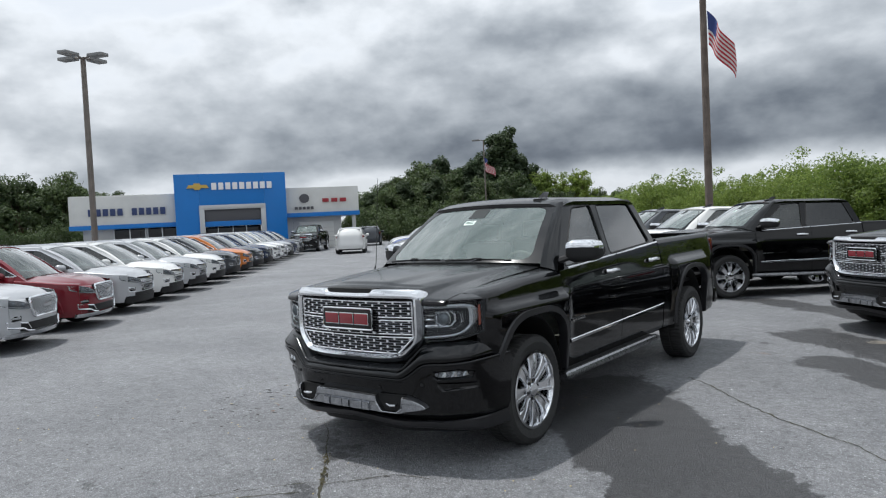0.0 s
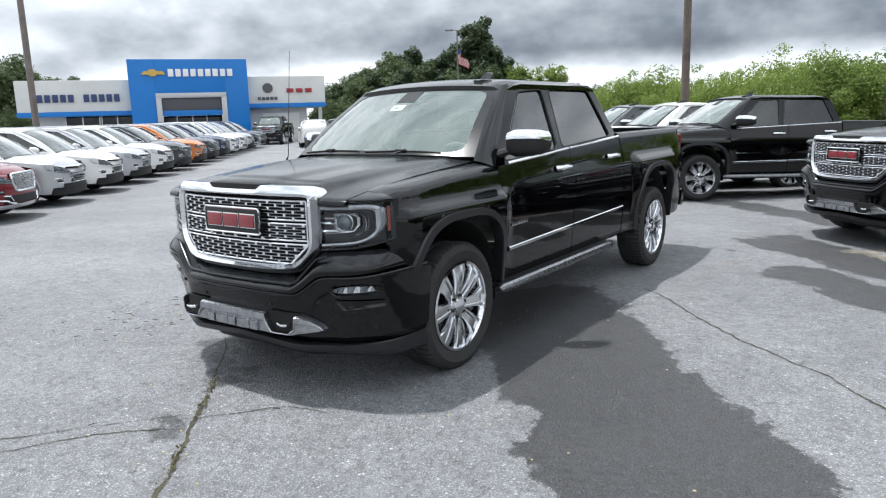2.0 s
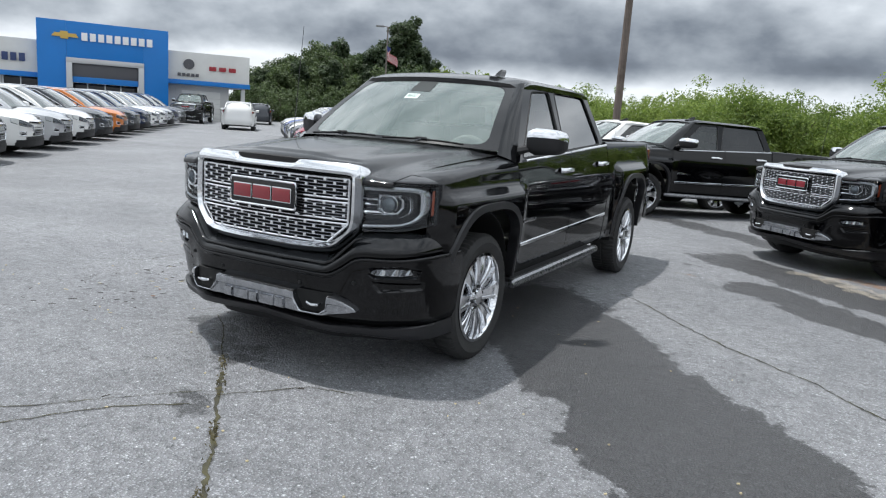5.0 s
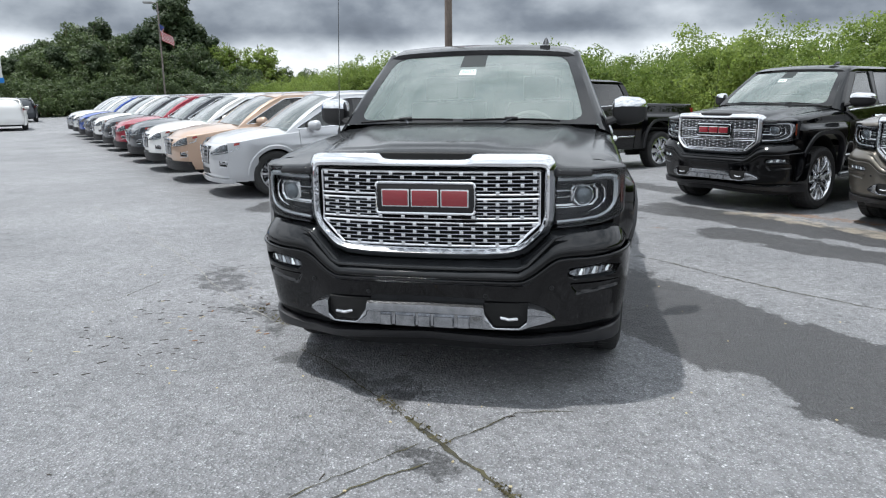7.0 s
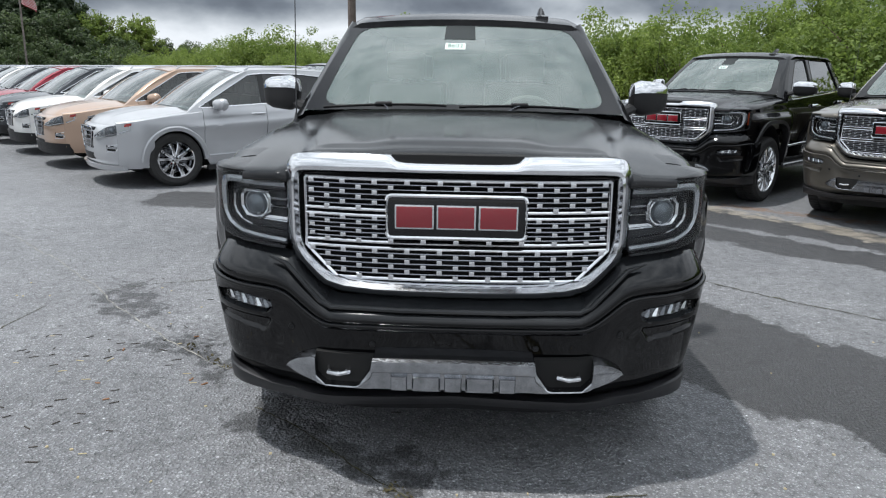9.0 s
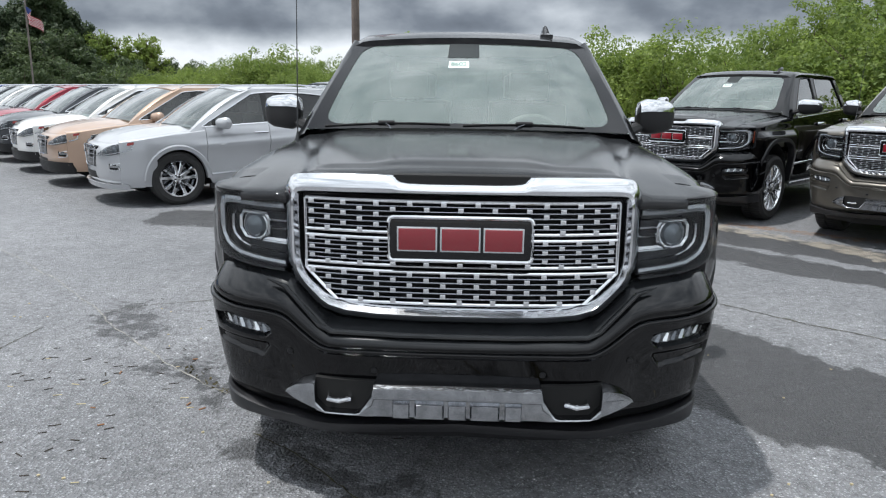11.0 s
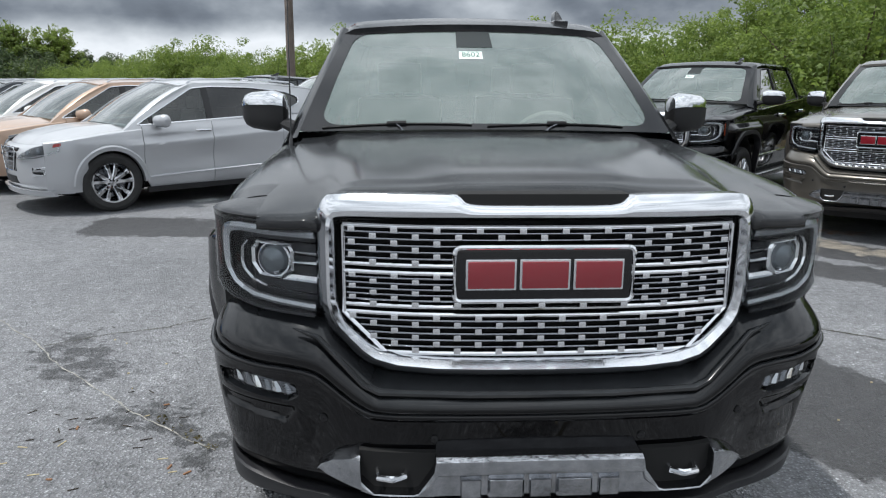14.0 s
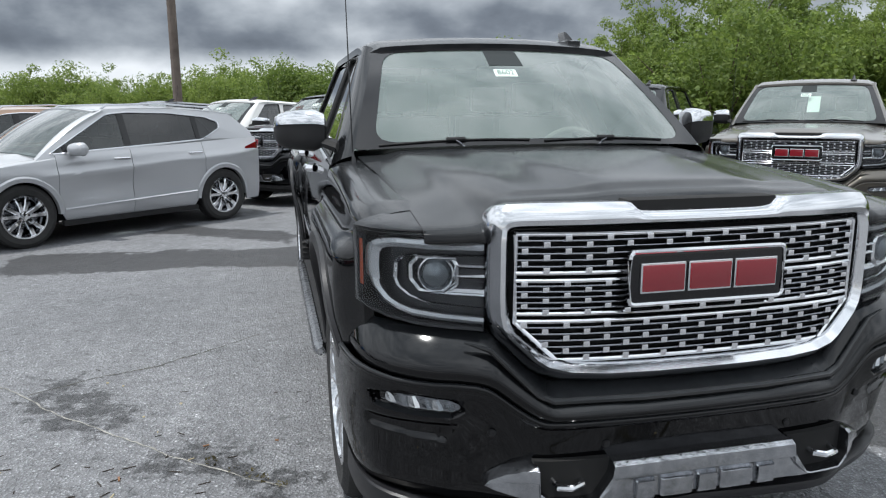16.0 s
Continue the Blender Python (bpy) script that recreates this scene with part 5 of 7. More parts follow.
# ---- the crossover: front axle at the origin, facing -y ----
def crossover(name, body, label, mesh_grille=False, base=2.73, tall=0.0, soft=False, clad=False):
    car = new(name)
    tagged(car, label, "car", "parked crossovers")
    P = car
    tail = base + (0.77 if soft else 0.84)
    AR = 0.405
    nose = [(0.0, -0.90), (0.3, -0.885), (0.5, -0.845), (0.65, -0.79), (0.76, -0.71), (0.84, -0.59), (0.88, -0.45), (0.905, -0.30)]
    prof = [(0.26, 0.86), (0.36, 0.895), (0.46, 0.905), (0.60, 0.912), (0.72, 0.922), (0.80, 0.918), (0.88, 0.912), (0.94, 0.915), (1.0, 0.902), (1.08, 0.868), (1.16, 0.84)]

    def sx(y, z):
        x = interp(z, prof)
        for yc in (0.0, base):
            x += 0.02 * max(0.0, 1 - (abs(y - yc) / 0.62) ** 3) * interp(z, [(0.5, 1), (0.85, 1), (0.95, 0)])
        line = 0.80 + 0.055 * y           # the crease along the doors
        x += (0.030 if soft else 0.018) * smooth_interp(z, [(line - 0.12, 0.0), (line - 0.01, 1.0), (line + 0.010, 0.1), (line + 0.06, 0.0)]) * interp(y, [(0.1, 0.0), (0.5, 1.0), (tail - 0.5, 1.0), (tail, 0.0)])
        x -= 0.034 * max(0.0, 1 - ((z - 0.62) / 0.15) ** 2) * interp(y, [(0.3, 0.0), (0.7, 1.0), (base - 0.7, 0.6), (base - 0.4, 0.0)])
        if y < -0.30:
            x -= 0.13 * ((-0.30 - y) / 0.40) ** 2
        if y > tail - 0.7:
            x -= 0.12 * ((y - tail + 0.7) / 0.7) ** 2
        return x

    def ar(y, yc):
        d = abs(y - yc) / AR
        return 0.0 if d >= 1 else 0.36 + AR * (1 - d * d) ** 0.5

    def belt_z(y):
        return 1.005 + 0.045 * y + tall * 0.5

    zs = [0.26, 0.31, 0.36, 0.42, 0.5, 0.56, 0.62, 0.68, 0.72, 0.76, 0.80, 0.84, 0.88, 0.91, 0.94, 0.97, 1.0, 1.04, 1.08, 1.12, 1.16, 1.2]

    def panel(pname, sg, a, b, top, n, inner=None):
        def fn(y, i):
            if i >= len(zs):
                dx, dz = inner[i - len(zs)]
                return (sg * (sx(y, top(y)) - dx), y, top(y) + dz)
            z = zs[i] + 0.055 * y * interp(zs[i], [(0.5, 0.0), (0.70, 1.0), (0.88, 1.0), (1.04, 0.0)])      # rows that run with the crease
            z = min(max(z, ar(y, 0.0), ar(y, base), 0.26), top(y))
            return (sg * sx(y, z), y, z)
        ed = [c + s * AR * q for c in (0.0, base) for s in (-1, 1) for q in (0.999, 0.98, 0.93, 0.85)]
        yy = sorted(set(lin(a, b, n)) | {e for e in ed if a < e < b})
        return part(pname, grid(fn, yy, list(range(len(zs) + (len(inner) if inner else 0))), back=(-sg * 0.025, 0, 0)), body, P, sharp=40)

    def fend_top(y):
        return interp(y, [(-0.72, 0.85), (-0.45, 0.887), (0.0, 0.948), (0.4, 0.985), (0.6, 1.0)])
    for sg in (1, -1):
        panel("front_fender", sg, -0.70, 0.395, fend_top, 30, [(0.02, 0.012), (0.06, 0.018), (0.10, 0.02)])
        for nm, a, b in (("front_door", 0.402, 1.325), ("rear_door", 1.332, base - 0.30)):
            d = panel(nm, sg, a, b, belt_z, 14)
            bm = bmesh.new()
            yh, zh = b - 0.12, 0.93 + 0.02 * b
            x = sx(yh, zh)
            tube(bm, [(sg * (x + q), yh + e, zh) for e, q in ((-0.10, 0.0), (-0.08, 0.026), (0.08, 0.026), (0.10, 0.0))], 0.016, 8)
            part("door_handle", bm, CHROME if mesh_grille or soft else body, d)
        panel("rear_quarter", sg, base - 0.293, tail - 0.06, belt_z, 30)
        bm = bmesh.new()     # bright strip low on the doors
        grid(lambda y, v: (sg * (sx(y, 0.44) + 0.010 - 0.007 * v), y, 0.40 + 0.035 * (y - 0.4) + v * 0.006), lin(0.45, base - 0.45, 6), [-1, 0, 1], bm, back=(-sg * 0.015, 0, 0))
        part("side_strip", bm, CHROME, P)
        bm = bmesh.new()     # black sill
        grid(lambda y, z: (sg * (sx(y, 0.30) + 0.012), y, z), lin(0.43, base - 0.43, 5), [0.20, 0.22, 0.255, 0.265] if soft and not clad else [0.21, 0.24, 0.33, 0.345], bm, back=(-sg * 0.06, 0, 0))
        part("sill_cladding", bm, PLASTIC, P)
        for yc in (0.0, base):
            bm = bmesh.new()
            angs = lin(0.02, math.pi - 0.02, 25)
            grid(lambda a, v: (sg * (sx(yc + math.cos(a) * AR, 0.36 + math.sin(a) * AR) + v[0]), yc + math.cos(a) * (AR + v[1]), 0.34 + math.sin(a) * (AR + v[1] + 0.02)), angs,
                 [(-0.05, -0.02), (0.010, -0.016), (0.012, 0.03), (0.0, 0.05)], bm)
            part("arch_lip", bm, PLASTIC if clad else body, P)
            bm = bmesh.new()
            grid(lambda a, v: (sg * v, yc + math.cos(a) * 0.395, max(0.24, 0.36 + math.sin(a) * 0.40)), lin(-0.3, math.pi + 0.3, 14), [0.5, 0.86], bm, back=(0, 0, 0.01))
            grid(lambda y, z: (sg * 0.5, y, z), [yc - 0.4, yc + 0.4], [0.24, 0.78], bm, back=(-sg * 0.02, 0, 0))
            part("wheel_well", bm, WELL, P)
    bm = bmesh.new()
    box(bm, (-0.6, -0.6, 0.22), (0.6, tail - 0.25, 0.5), 0.03)
    part("underbody", bm, WELL, P)

    # bonnet
    def hood(u, v):
        x = v * (0.76 + 0.03 * u)
        ax = abs(x)
        y0 = interp(ax, nose) + 0.10
        y1 = 0.25 + 0.20 * (ax / 0.8) ** 2
        z = 0.875 + 0.180 * u ** 0.75 + 0.03 * math.sin(math.pi * min(1, u * 1.1)) - 0.06 * (ax / 0.8) ** 2.5 - 0.06 * max(0, 1 - u / 0.16) ** 2
        z += 0.012 * smooth_interp(ax, [(0.30, 0.0), (0.42, 1.0), (0.55, 0.2), (0.8, 0.0)])
        return (x, y0 + (y1 - y0) * u, z)
    bm = bmesh.new()
    grid(hood, [0, 0.02, 0.05, 0.09, 0.13, 0.2, 0.3, 0.45, 0.6, 0.75, 0.9, 1.0], lin(-1, 1, 29), bm, back=(0, 0, -0.02))
    part("bonnet", bm, body, P, sharp=50)

    # front skin, grille and lamps
    rows = [(0.825, 0.12), (0.812, 0.075), (0.785, 0.042), (0.74, 0.018), (0.66, 0.002), (0.56, 0.0), (0.48, 0.008), (0.40, 0.012), (0.33, 0.03), (0.27, 0.07)]
    xs = sorted({s * q for s in (1, -1) for q in (0, 0.15, 0.3, 0.42, 0.5, 0.58, 0.65, 0.71, 0.76, 0.80, 0.84, 0.86, 0.88, 0.895, 0.905)})
    bm = bmesh.new()
    grid(lambda x, i: (x * (1 - 0.2 * rows[i][1]), interp(abs(x), nose) + rows[i][1], min(rows[i][0], 0.86) if abs(x) > 0.7 else rows[i][0]), xs, list(range(len(rows))), bm, back=(0, 0.03, 0))
    fb = part("front_bumper", bm, body, P, sharp=45)
    ny = lambda x: interp(abs(x), nose)
    bm = bmesh.new()
    gz0, gz1, gw = (0.53, 0.835, 0.45) if mesh_grille else ((0.51, 0.79, 0.31) if soft else (0.475, 0.70, 0.45))
    grid(lambda u, t: (u * gw * (0.86 + 0.14 * t), ny(u * gw) - 0.006 + 0.03 * (t > 0.8), gz0 + (gz1 - gz0) * t), lin(-1, 1, 13), [0, 0.1, 0.5, 0.9, 1], bm, back=(0, 0.03, 0))
    gr = part("grille", bm, GLOSS_BLACK, P)
    bm = bmesh.new()
    if mesh_grille:
        lp = rounded([(-gw * 0.80, gz0), (gw * 0.80, gz0), (gw, gz0 + 0.20), (gw * 0.93, gz1), (-gw * 0.93, gz1), (-gw, gz0 + 0.20)], 0.05)
    else:
        lp = rounded([(-gw * 0.62, gz0), (gw * 0.62, gz0), (gw, gz1), (-gw, gz1)], 0.05)
    tube(bm, [(x, ny(x) - 0.008 + (0.02 if z > gz1 - 0.05 and mesh_grille else 0), z) for x, z in lp], 0.022 if mesh_grille else 0.006 if soft else 0.010, 8, close=True)
    part("grille_frame", bm, CHROME, gr, "chrome grille frame")
    n_bars = 10 if mesh_grille else 4
    for i in range(n_bars):
        t = (i + 1) / (n_bars + 1)
        z = gz0 + (gz1 - gz0) * t
        hw = gw * (0.80 + 0.2 * min(1, t * 1.6)) - 0.03 if mesh_grille else gw * (0.62 + 0.36 * t)
        bm = bmesh.new()
        if mesh_grille:
            xs_ = lin(-hw, hw, 33)
            tube(bm, [(x, ny(x) - 0.012 + 0.02 * max(0.0, t - 0.75), z + 0.011 * (1 if (k + i) % 2 else -1)) for k, x in enumerate(xs_)], 0.0055, 5)
        else:
            grid(lambda u, v: (u * hw, ny(u * hw) - 0.012, z + v * 0.007), lin(-1, 1, 9), [-1, 1], bm, back=(0, 0.012, 0))
        part("grille_bar", bm, SATIN if mesh_grille else DARK_CHROME, gr)
    bm = bmesh.new()
    if mesh_grille:
        box(bm, (-0.13, -0.930, 0.655), (0.13, -0.900, 0.735), 0.012)
    else:
        box(bm, (-0.055, -0.915, 0.742 - 0.08 * soft), (0.055, -0.895, 0.775 - 0.05 * soft), 0.010)
    part("emblem", bm, SATIN if mesh_grille or soft else GOLD_TRIM, gr, "plain emblem shape")
    if not mesh_grille and not soft:
        bm = bmesh.new()       # the slot over the grille
        grid(lambda u, t: (u * 0.50, ny(u * 0.50) - 0.002, 0.738 + 0.03 * abs(u) + t * (0.045 - 0.015 * abs(u))), lin(-1, 1, 13), [0, 0.5, 1], bm, back=(0, 0.03, 0))
        part("upper_slot", bm, GLOSS_BLACK, fb)
    for sg in (1, -1):
        bm = bmesh.new()       # bright surround of the corner intake
        if mesh_grille:
            cp = [(0.46, 0.36), (0.52, 0.45), (0.80, 0.485), (0.79, 0.40), (0.60, 0.375), (0.52, 0.33), (0.40, 0.315)]
            tube(bm, [(sg * x, ny(x) - 0.010, z) for x, z in cp], 0.015, 6)
        else:
            cp = rounded([(0.62, 0.475), (0.76, 0.49), (0.79, 0.585), (0.66, 0.56)], 0.02)
            tube(bm, [(sg * x, ny(x) - 0.008, z) for x, z in cp], 0.0045 if soft else 0.008, 6, close=True)
        part("intake_trim", bm, CHROME, fb)
    bm = bmesh.new()
    grid(lambda u, t: (u * (0.40 if soft else 0.62), ny(u * 0.62) + 0.004 - 0.006 * soft, (0.36 if soft else 0.33) + (0.085 if soft else 0.13) * t), lin(-1, 1, 13), [0, 0.5, 1], bm, back=(0, 0.03, 0))
    part("lower_intake", bm, PLASTIC, fb)
    bm = bmesh.new()
    grid(lambda u, t: (u * 0.80, ny(u * 0.80) + (0.03 - 0.034 * t if mesh_grille else 0.012 - 0.026 * t), 0.235 + (0.17 if clad else 0.07 if mesh_grille or soft else 0.15) * t), lin(-1, 1, 25), [0, 0.5, 1], bm, back=(0, 0.04, 0))
    part("skid_trim", bm, SATIN if mesh_grille else (body if soft and not clad else PLASTIC), fb, "lower bumper trim")
    for sg in (1, -1):
        def lamp(u, t, o=0.0):
            x = interp(u, [(0, 0.37), (0.2, 0.52), (0.4, 0.66), (0.55, 0.765), (0.7, 0.842), (0.85, 0.876), (1, 0.892)])
            y = interp(u, [(0, -0.872), (0.2, -0.838), (0.4, -0.782), (0.55, -0.705), (0.7, -0.585), (0.85, -0.46), (1, -0.35)])
            zl = interp(u, [(0, 0.665), (0.3, 0.672), (0.6, 0.72), (1, 0.835)])
            zh = interp(u, [(0, 0.735), (0.3, 0.80), (0.7, 0.862), (1, 0.882)])
            nx, ny_ = interp(u, [(0, 0.25), (0.5, 0.75), (1, 1.0)]), interp(u, [(0, -1.0), (0.5, -0.7), (1, -0.2)])
            return (sg * (x + nx * (o + 0.012)), y + ny_ * (o + 0.012) + 0.06 * t * t * (1 - u), zl + (zh - zl) * t)
        bm = bmesh.new()
        grid(lambda u, t: lamp(u, t, 0.006), lin(0, 1, 9), [0, 0.25, 0.5, 0.75, 1], bm, back=(0, 0.03, 0))
        hl = part("headlamp", bm, CAR_LAMP, P, "swept-back headlamp")
        for u in (0.28, 0.48):
            bm = bmesh.new()
            c = Vector(lamp(u, 0.5, 0.004))
            lathe(bm, [(0.034, 0.0), (0.036, 0.008), (0.026, 0.01), (0.012, 0.016), (0.001, 0.018)], 14, Matrix.Translation(c) @ pose(0, 0, 0, 0, 0, -90 + sg * (20 + 30 * u)))
            part("lamp_lens", bm, LENS, hl)
        bm = bmesh.new()
        grid(lambda u, t: lamp(u, t, 0.009), lin(0.02, 0.97, 9), [0.02, 0.16], bm)
        grid(lambda u, t: lamp(u, t, 0.009), [0.72, 0.84, 0.95], [0.2, 0.85], bm)
        part("lamp_strip", bm, BRACKET, hl)
        bm = bmesh.new()
        grid(lambda u, t: lamp(u, t, 0.011), lin(0.66 if soft else 0.80, 0.97, 6), [0.62, 0.78, 0.94], bm, back=(0, 0.01, 0))
        part("turn_signal", bm, SIGNAL, hl, "reddish amber signal lens")
        bm = bmesh.new()
        grid(lambda u, t: lamp(u, t, 0.014), lin(0, 1, 9), [0, 0.5, 1], bm)
        part("lamp_cover", bm, CLEAR, hl, sharp=60)
        bm = bmesh.new()
        grid(lambda u, t: (sg * (0.62 + 0.17 * u), interp(0.62 + 0.17 * u, nose) - 0.004, 0.50 + 0.075 * t - 0.01 * u), [0, 0.5, 1], [0, 1], bm, back=(0, 0.03, 0))
        part("fog_lamp", bm, GLOSS_BLACK, fb)
        bm = bmesh.new()
        grid(lambda u, t: (sg * (0.64 + 0.12 * u), interp(0.64 + 0.12 * u, nose) - 0.010, 0.525 + 0.028 * t), [0, 0.5, 1], [0, 1], bm, back=(0, 0.01, 0))
        part("fog_lens", bm, REFLECTOR, fb)

    # upper body
    top = 1.58 + tall

    def ux(z):
        return 0.862 - (z - 1.05) * 0.40

    def roof_z(y):
        return top - (0.11 if soft else 0.05) * ((y - 1.7) / 1.6) ** 2 if y > 1.7 else top - 0.03 * ((1.7 - y) / 0.8) ** 2
    for sg in (1, -1):
        outer = [(0.16, 0.965), (0.5, 1.0), (1.0, 1.03), (tail - 0.10, belt_z(tail) - 0.03), (tail - 0.13, belt_z(tail) + 0.08), (tail - 0.46, roof_z(tail - 0.46) - 0.03), (2.2, roof_z(2.2) - 0.02), (1.4, roof_z(1.4) - 0.02), (1.12, roof_z(1.12) - 0.02), (0.66, 1.31)]
        kick = belt_z(tail) + 0.15
        wend = base + 0.10 if soft else tail - 0.55
        long_ = rounded([(0.34, belt_z(0.34) + 0.018), (wend - 0.35, belt_z(wend - 0.35) + 0.03), (wend - 0.03, kick - 0.02 * soft), (wend - 0.02, kick + 0.06), (wend - 0.22, roof_z(wend) - 0.085), (2.0, roof_z(2.0) - 0.075), (1.42, top - 0.068), (1.16, top - 0.090)], 0.05, 5)
        to3 = lambda q, o=0.0: (sg * (ux(q[1]) + o - (0.10 * ((q[0] - tail + 0.7) / 0.7) ** 2 if q[0] > tail - 0.7 else 0)), q[0], q[1])
        bm = bmesh.new()
        fs = outline_fill(bm, [[to3(q) for q in l] for l in (outer, long_)])
        ext = bmesh.ops.extrude_face_region(bm, geom=fs)
        bmesh.ops.translate(bm, verts=[e for e in ext["geom"] if isinstance(e, bmesh.types.BMVert)], vec=(-sg * 0.05, 0, 0))
        cs = part("cab_side", bm, body, P, sharp=30)

        def span(y):
            """Lower and upper edge of the long window at y."""
            zz = []
            for (y0, z0), (y1, z1) in zip(long_, long_[1:] + long_[:1]):
                if min(y0, y1) <= y <= max(y0, y1) and y0 != y1:
                    zz.append(z0 + (z1 - z0) * (y - y0) / (y1 - y0))
            return (min(zz), max(zz)) if len(zz) > 1 else (1.2, 1.2)
        for ya, yb, gm in ((0.56, 1.30, SIDE_GLASS), (0.375, 0.52, SIDE_GLASS), (1.375, base - 0.33, TINT_GLASS), (base - 0.27, wend - 0.05, TINT_GLASS)):
            bm = bmesh.new()
            grid(lambda y, v: to3((y, span(y)[0] + (span(y)[1] - span(y)[0]) * v), -0.014), lin(ya, yb, 14), [0, 1], bm)
            part("window", bm, gm, cs, smooth=False)
        for ya, yb in ((0.515, 0.565), (1.295, 1.38), (base - 0.335, base - 0.265)):
            bm = bmesh.new()
            grid(lambda y, v: to3((y, span(y)[0] + (span(y)[1] - span(y)[0]) * v), -0.008), [ya, yb], [0, 1], bm, back=(-sg * 0.03, 0, 0))
            part("window_post", bm, GLOSS_BLACK, cs)
        bm = bmesh.new()
        tube(bm, [to3(q, 0.002) for q in long_], 0.009, 6, close=True)
        part("window_trim", bm, CHROME, cs, "chrome window trim")
        bm = bmesh.new()
        tube(bm, [(sg * 0.60, y, roof_z(y) + q) for y, q in ((1.15, -0.01), (1.22, 0.03), (1.9, 0.045), (tail - 0.75, 0.04), (tail - 0.66, 0.0))], 0.014, 6)
        part("roof_rail", bm, SATIN if not mesh_grille else GLOSS_BLACK, P)
        # wing mirror
        bm = bmesh.new()
        grid(lambda u, v: (sg * (0.995 + 0.115 * u), 0.62 + math.cos(2 * math.pi * v) * 0.075 * (1 - abs(u) ** 4) ** 0.4 + 0.03 * u, 1.09 + math.sin(2 * math.pi * v) * 0.080 * (1 - abs(u) ** 4) ** 0.4 * (1 + 0.12 * u)), [-1, -0.95, -0.7, 0, 0.6, 0.9, 0.98, 1], lin(0, 1, 17), bm)
        tube(bm, [(sg * 0.85, 0.57, 1.03), (sg * 0.95, 0.60, 1.06)], 0.03, 6)
        part("wing_mirror", bm, body, P)
        # windscreen pillar
        bm = bmesh.new()

        def pil(u, v):
            c = Vector((sg * 0.812, 0.25, 1.00)).lerp(Vector((sg * 0.640, 1.09, top - 0.045)), u) + Vector((0, -0.03, 0.045)) * math.sin(math.pi * u)
            return c + Vector((sg, 0.5, -0.1)).normalized() * v * 0.045 + Vector((0, -0.3, 0.7)) * 0.015 * (1 - v * v)
        grid(pil, lin(-0.02, 1.02, 10), [-1, 0, 1], bm, back=(0, 0.02, -0.03))
        part("windscreen_pillar", bm, body, P)
        bm = bmesh.new()
        grid(lambda u, t: (sg * (sx(tail - 0.35 + 0.27 * u, 1.0) + 0.006), tail - 0.35 + 0.27 * u, 0.93 + 0.03 * u + t * (0.09 + 0.04 * u)), lin(0, 1, 5), [0, 0.5, 1], bm, back=(-sg * 0.05, 0.05, 0))
        part("tail_light", bm, RED_LENS, P, "red tail light")

    def roof(v, u):
        y = 1.0 - 0.06 * (1 - v * v) + (tail - 0.40 - 0.94) * u
        return (v * (0.665 - 0.05 * u), y, roof_z(y) + 0.03 - 0.045 * abs(v) ** 2.5 - 0.02 * max(0, 1 - u / 0.1))
    bm = bmesh.new()
    grid(roof, lin(-1, 1, 15), [0, 0.04, 0.1, 0.25, 0.45, 0.65, 0.8, 0.93, 1], bm, back=(0, 0, -0.03))
    part("roof", bm, body, P, sharp=50)
    bm = bmesh.new()
    grid(lambda v, u: Vector((v * 0.81, 0.16 + 0.12 * v * v, 1.055 - 0.04 * v * v)).lerp(Vector((v * 0.625, 0.99 + 0.08 * v * v, top - 0.005 - 0.03 * v * v)), u) + Vector((0, -0.4, 0.7)) * 0.05 * math.sin(math.pi * u), lin(-1, 1, 13), lin(0, 1, 7), bm)
    part("windscreen", bm, CAR_GLASS, P, "windscreen mirroring the sky", sharp=60)
    bm = bmesh.new()
    grid(lambda v, u: (v * 0.74, 0.30 + 0.12 * v * v + 0.45 * u, 1.03 - 0.08 * u), lin(-1, 1, 7), lin(0, 1, 4), bm, back=(0, 0, -0.1))
    part("dashboard", bm, CABIN, P)
    for x in (-0.36, 0.36):
        for y in (1.30, 2.15):
            bm = bmesh.new()
            box(bm, (x - 0.24, y - 0.06, 0.6), (x + 0.24, y + 0.07, 1.20), 0.05)
            box(bm, (x - 0.12, y - 0.02, 1.22), (x + 0.12, y + 0.06, 1.38), 0.03)
            part("seat", bm, LEATHER, P)
    # tailgate and rear bumper
    bm = bmesh.new()
    tg = [(roof_z(tail - 0.4) + 0.0, -0.38), (1.42 + tall, -0.25), (1.18, -0.10), (1.08, -0.06), (0.9, -0.04), (0.7, -0.02), (0.62, 0.0), (0.45, 0.0), (0.30, -0.06)]
    grid(lambda v, i: (v * (0.60 if i < 2 else (0.72 if i < 4 else 0.80)), tail + tg[i][1] - 0.16 * abs(v) ** 3, tg[i][0]), lin(-1, 1, 13), list(range(len(tg))), bm, back=(0, -0.03, 0))
    part("tailgate", bm, body, P)
    bm = bmesh.new()
    grid(lambda v, u: (v * (0.56 + 0.03 * u), tail - 0.36 + 0.21 * u - 0.15 * abs(v) ** 3 + 0.004, roof_z(tail - 0.4) - 0.03 - 0.33 * u), lin(-1, 1, 9), [0, 0.5, 1], bm)
    part("rear_window", bm, TINT_GLASS, P)
    for sg in (1, -1):
        for yc in (0.0, base):
            wheel(P, (sg * 0.80, yc, 0.36), sg, 0.36, 0.245, 0.225, 10, 0, "pair")
    return car


def repaint(car, old, fresh, label):
    """Another paint on a copy."""
    tagged(car, label)
    for o in car.children_recursive:
        for slot in o.material_slots:
            if slot.material == old:
                slot.link = "OBJECT"
                slot.material = fresh
    return car


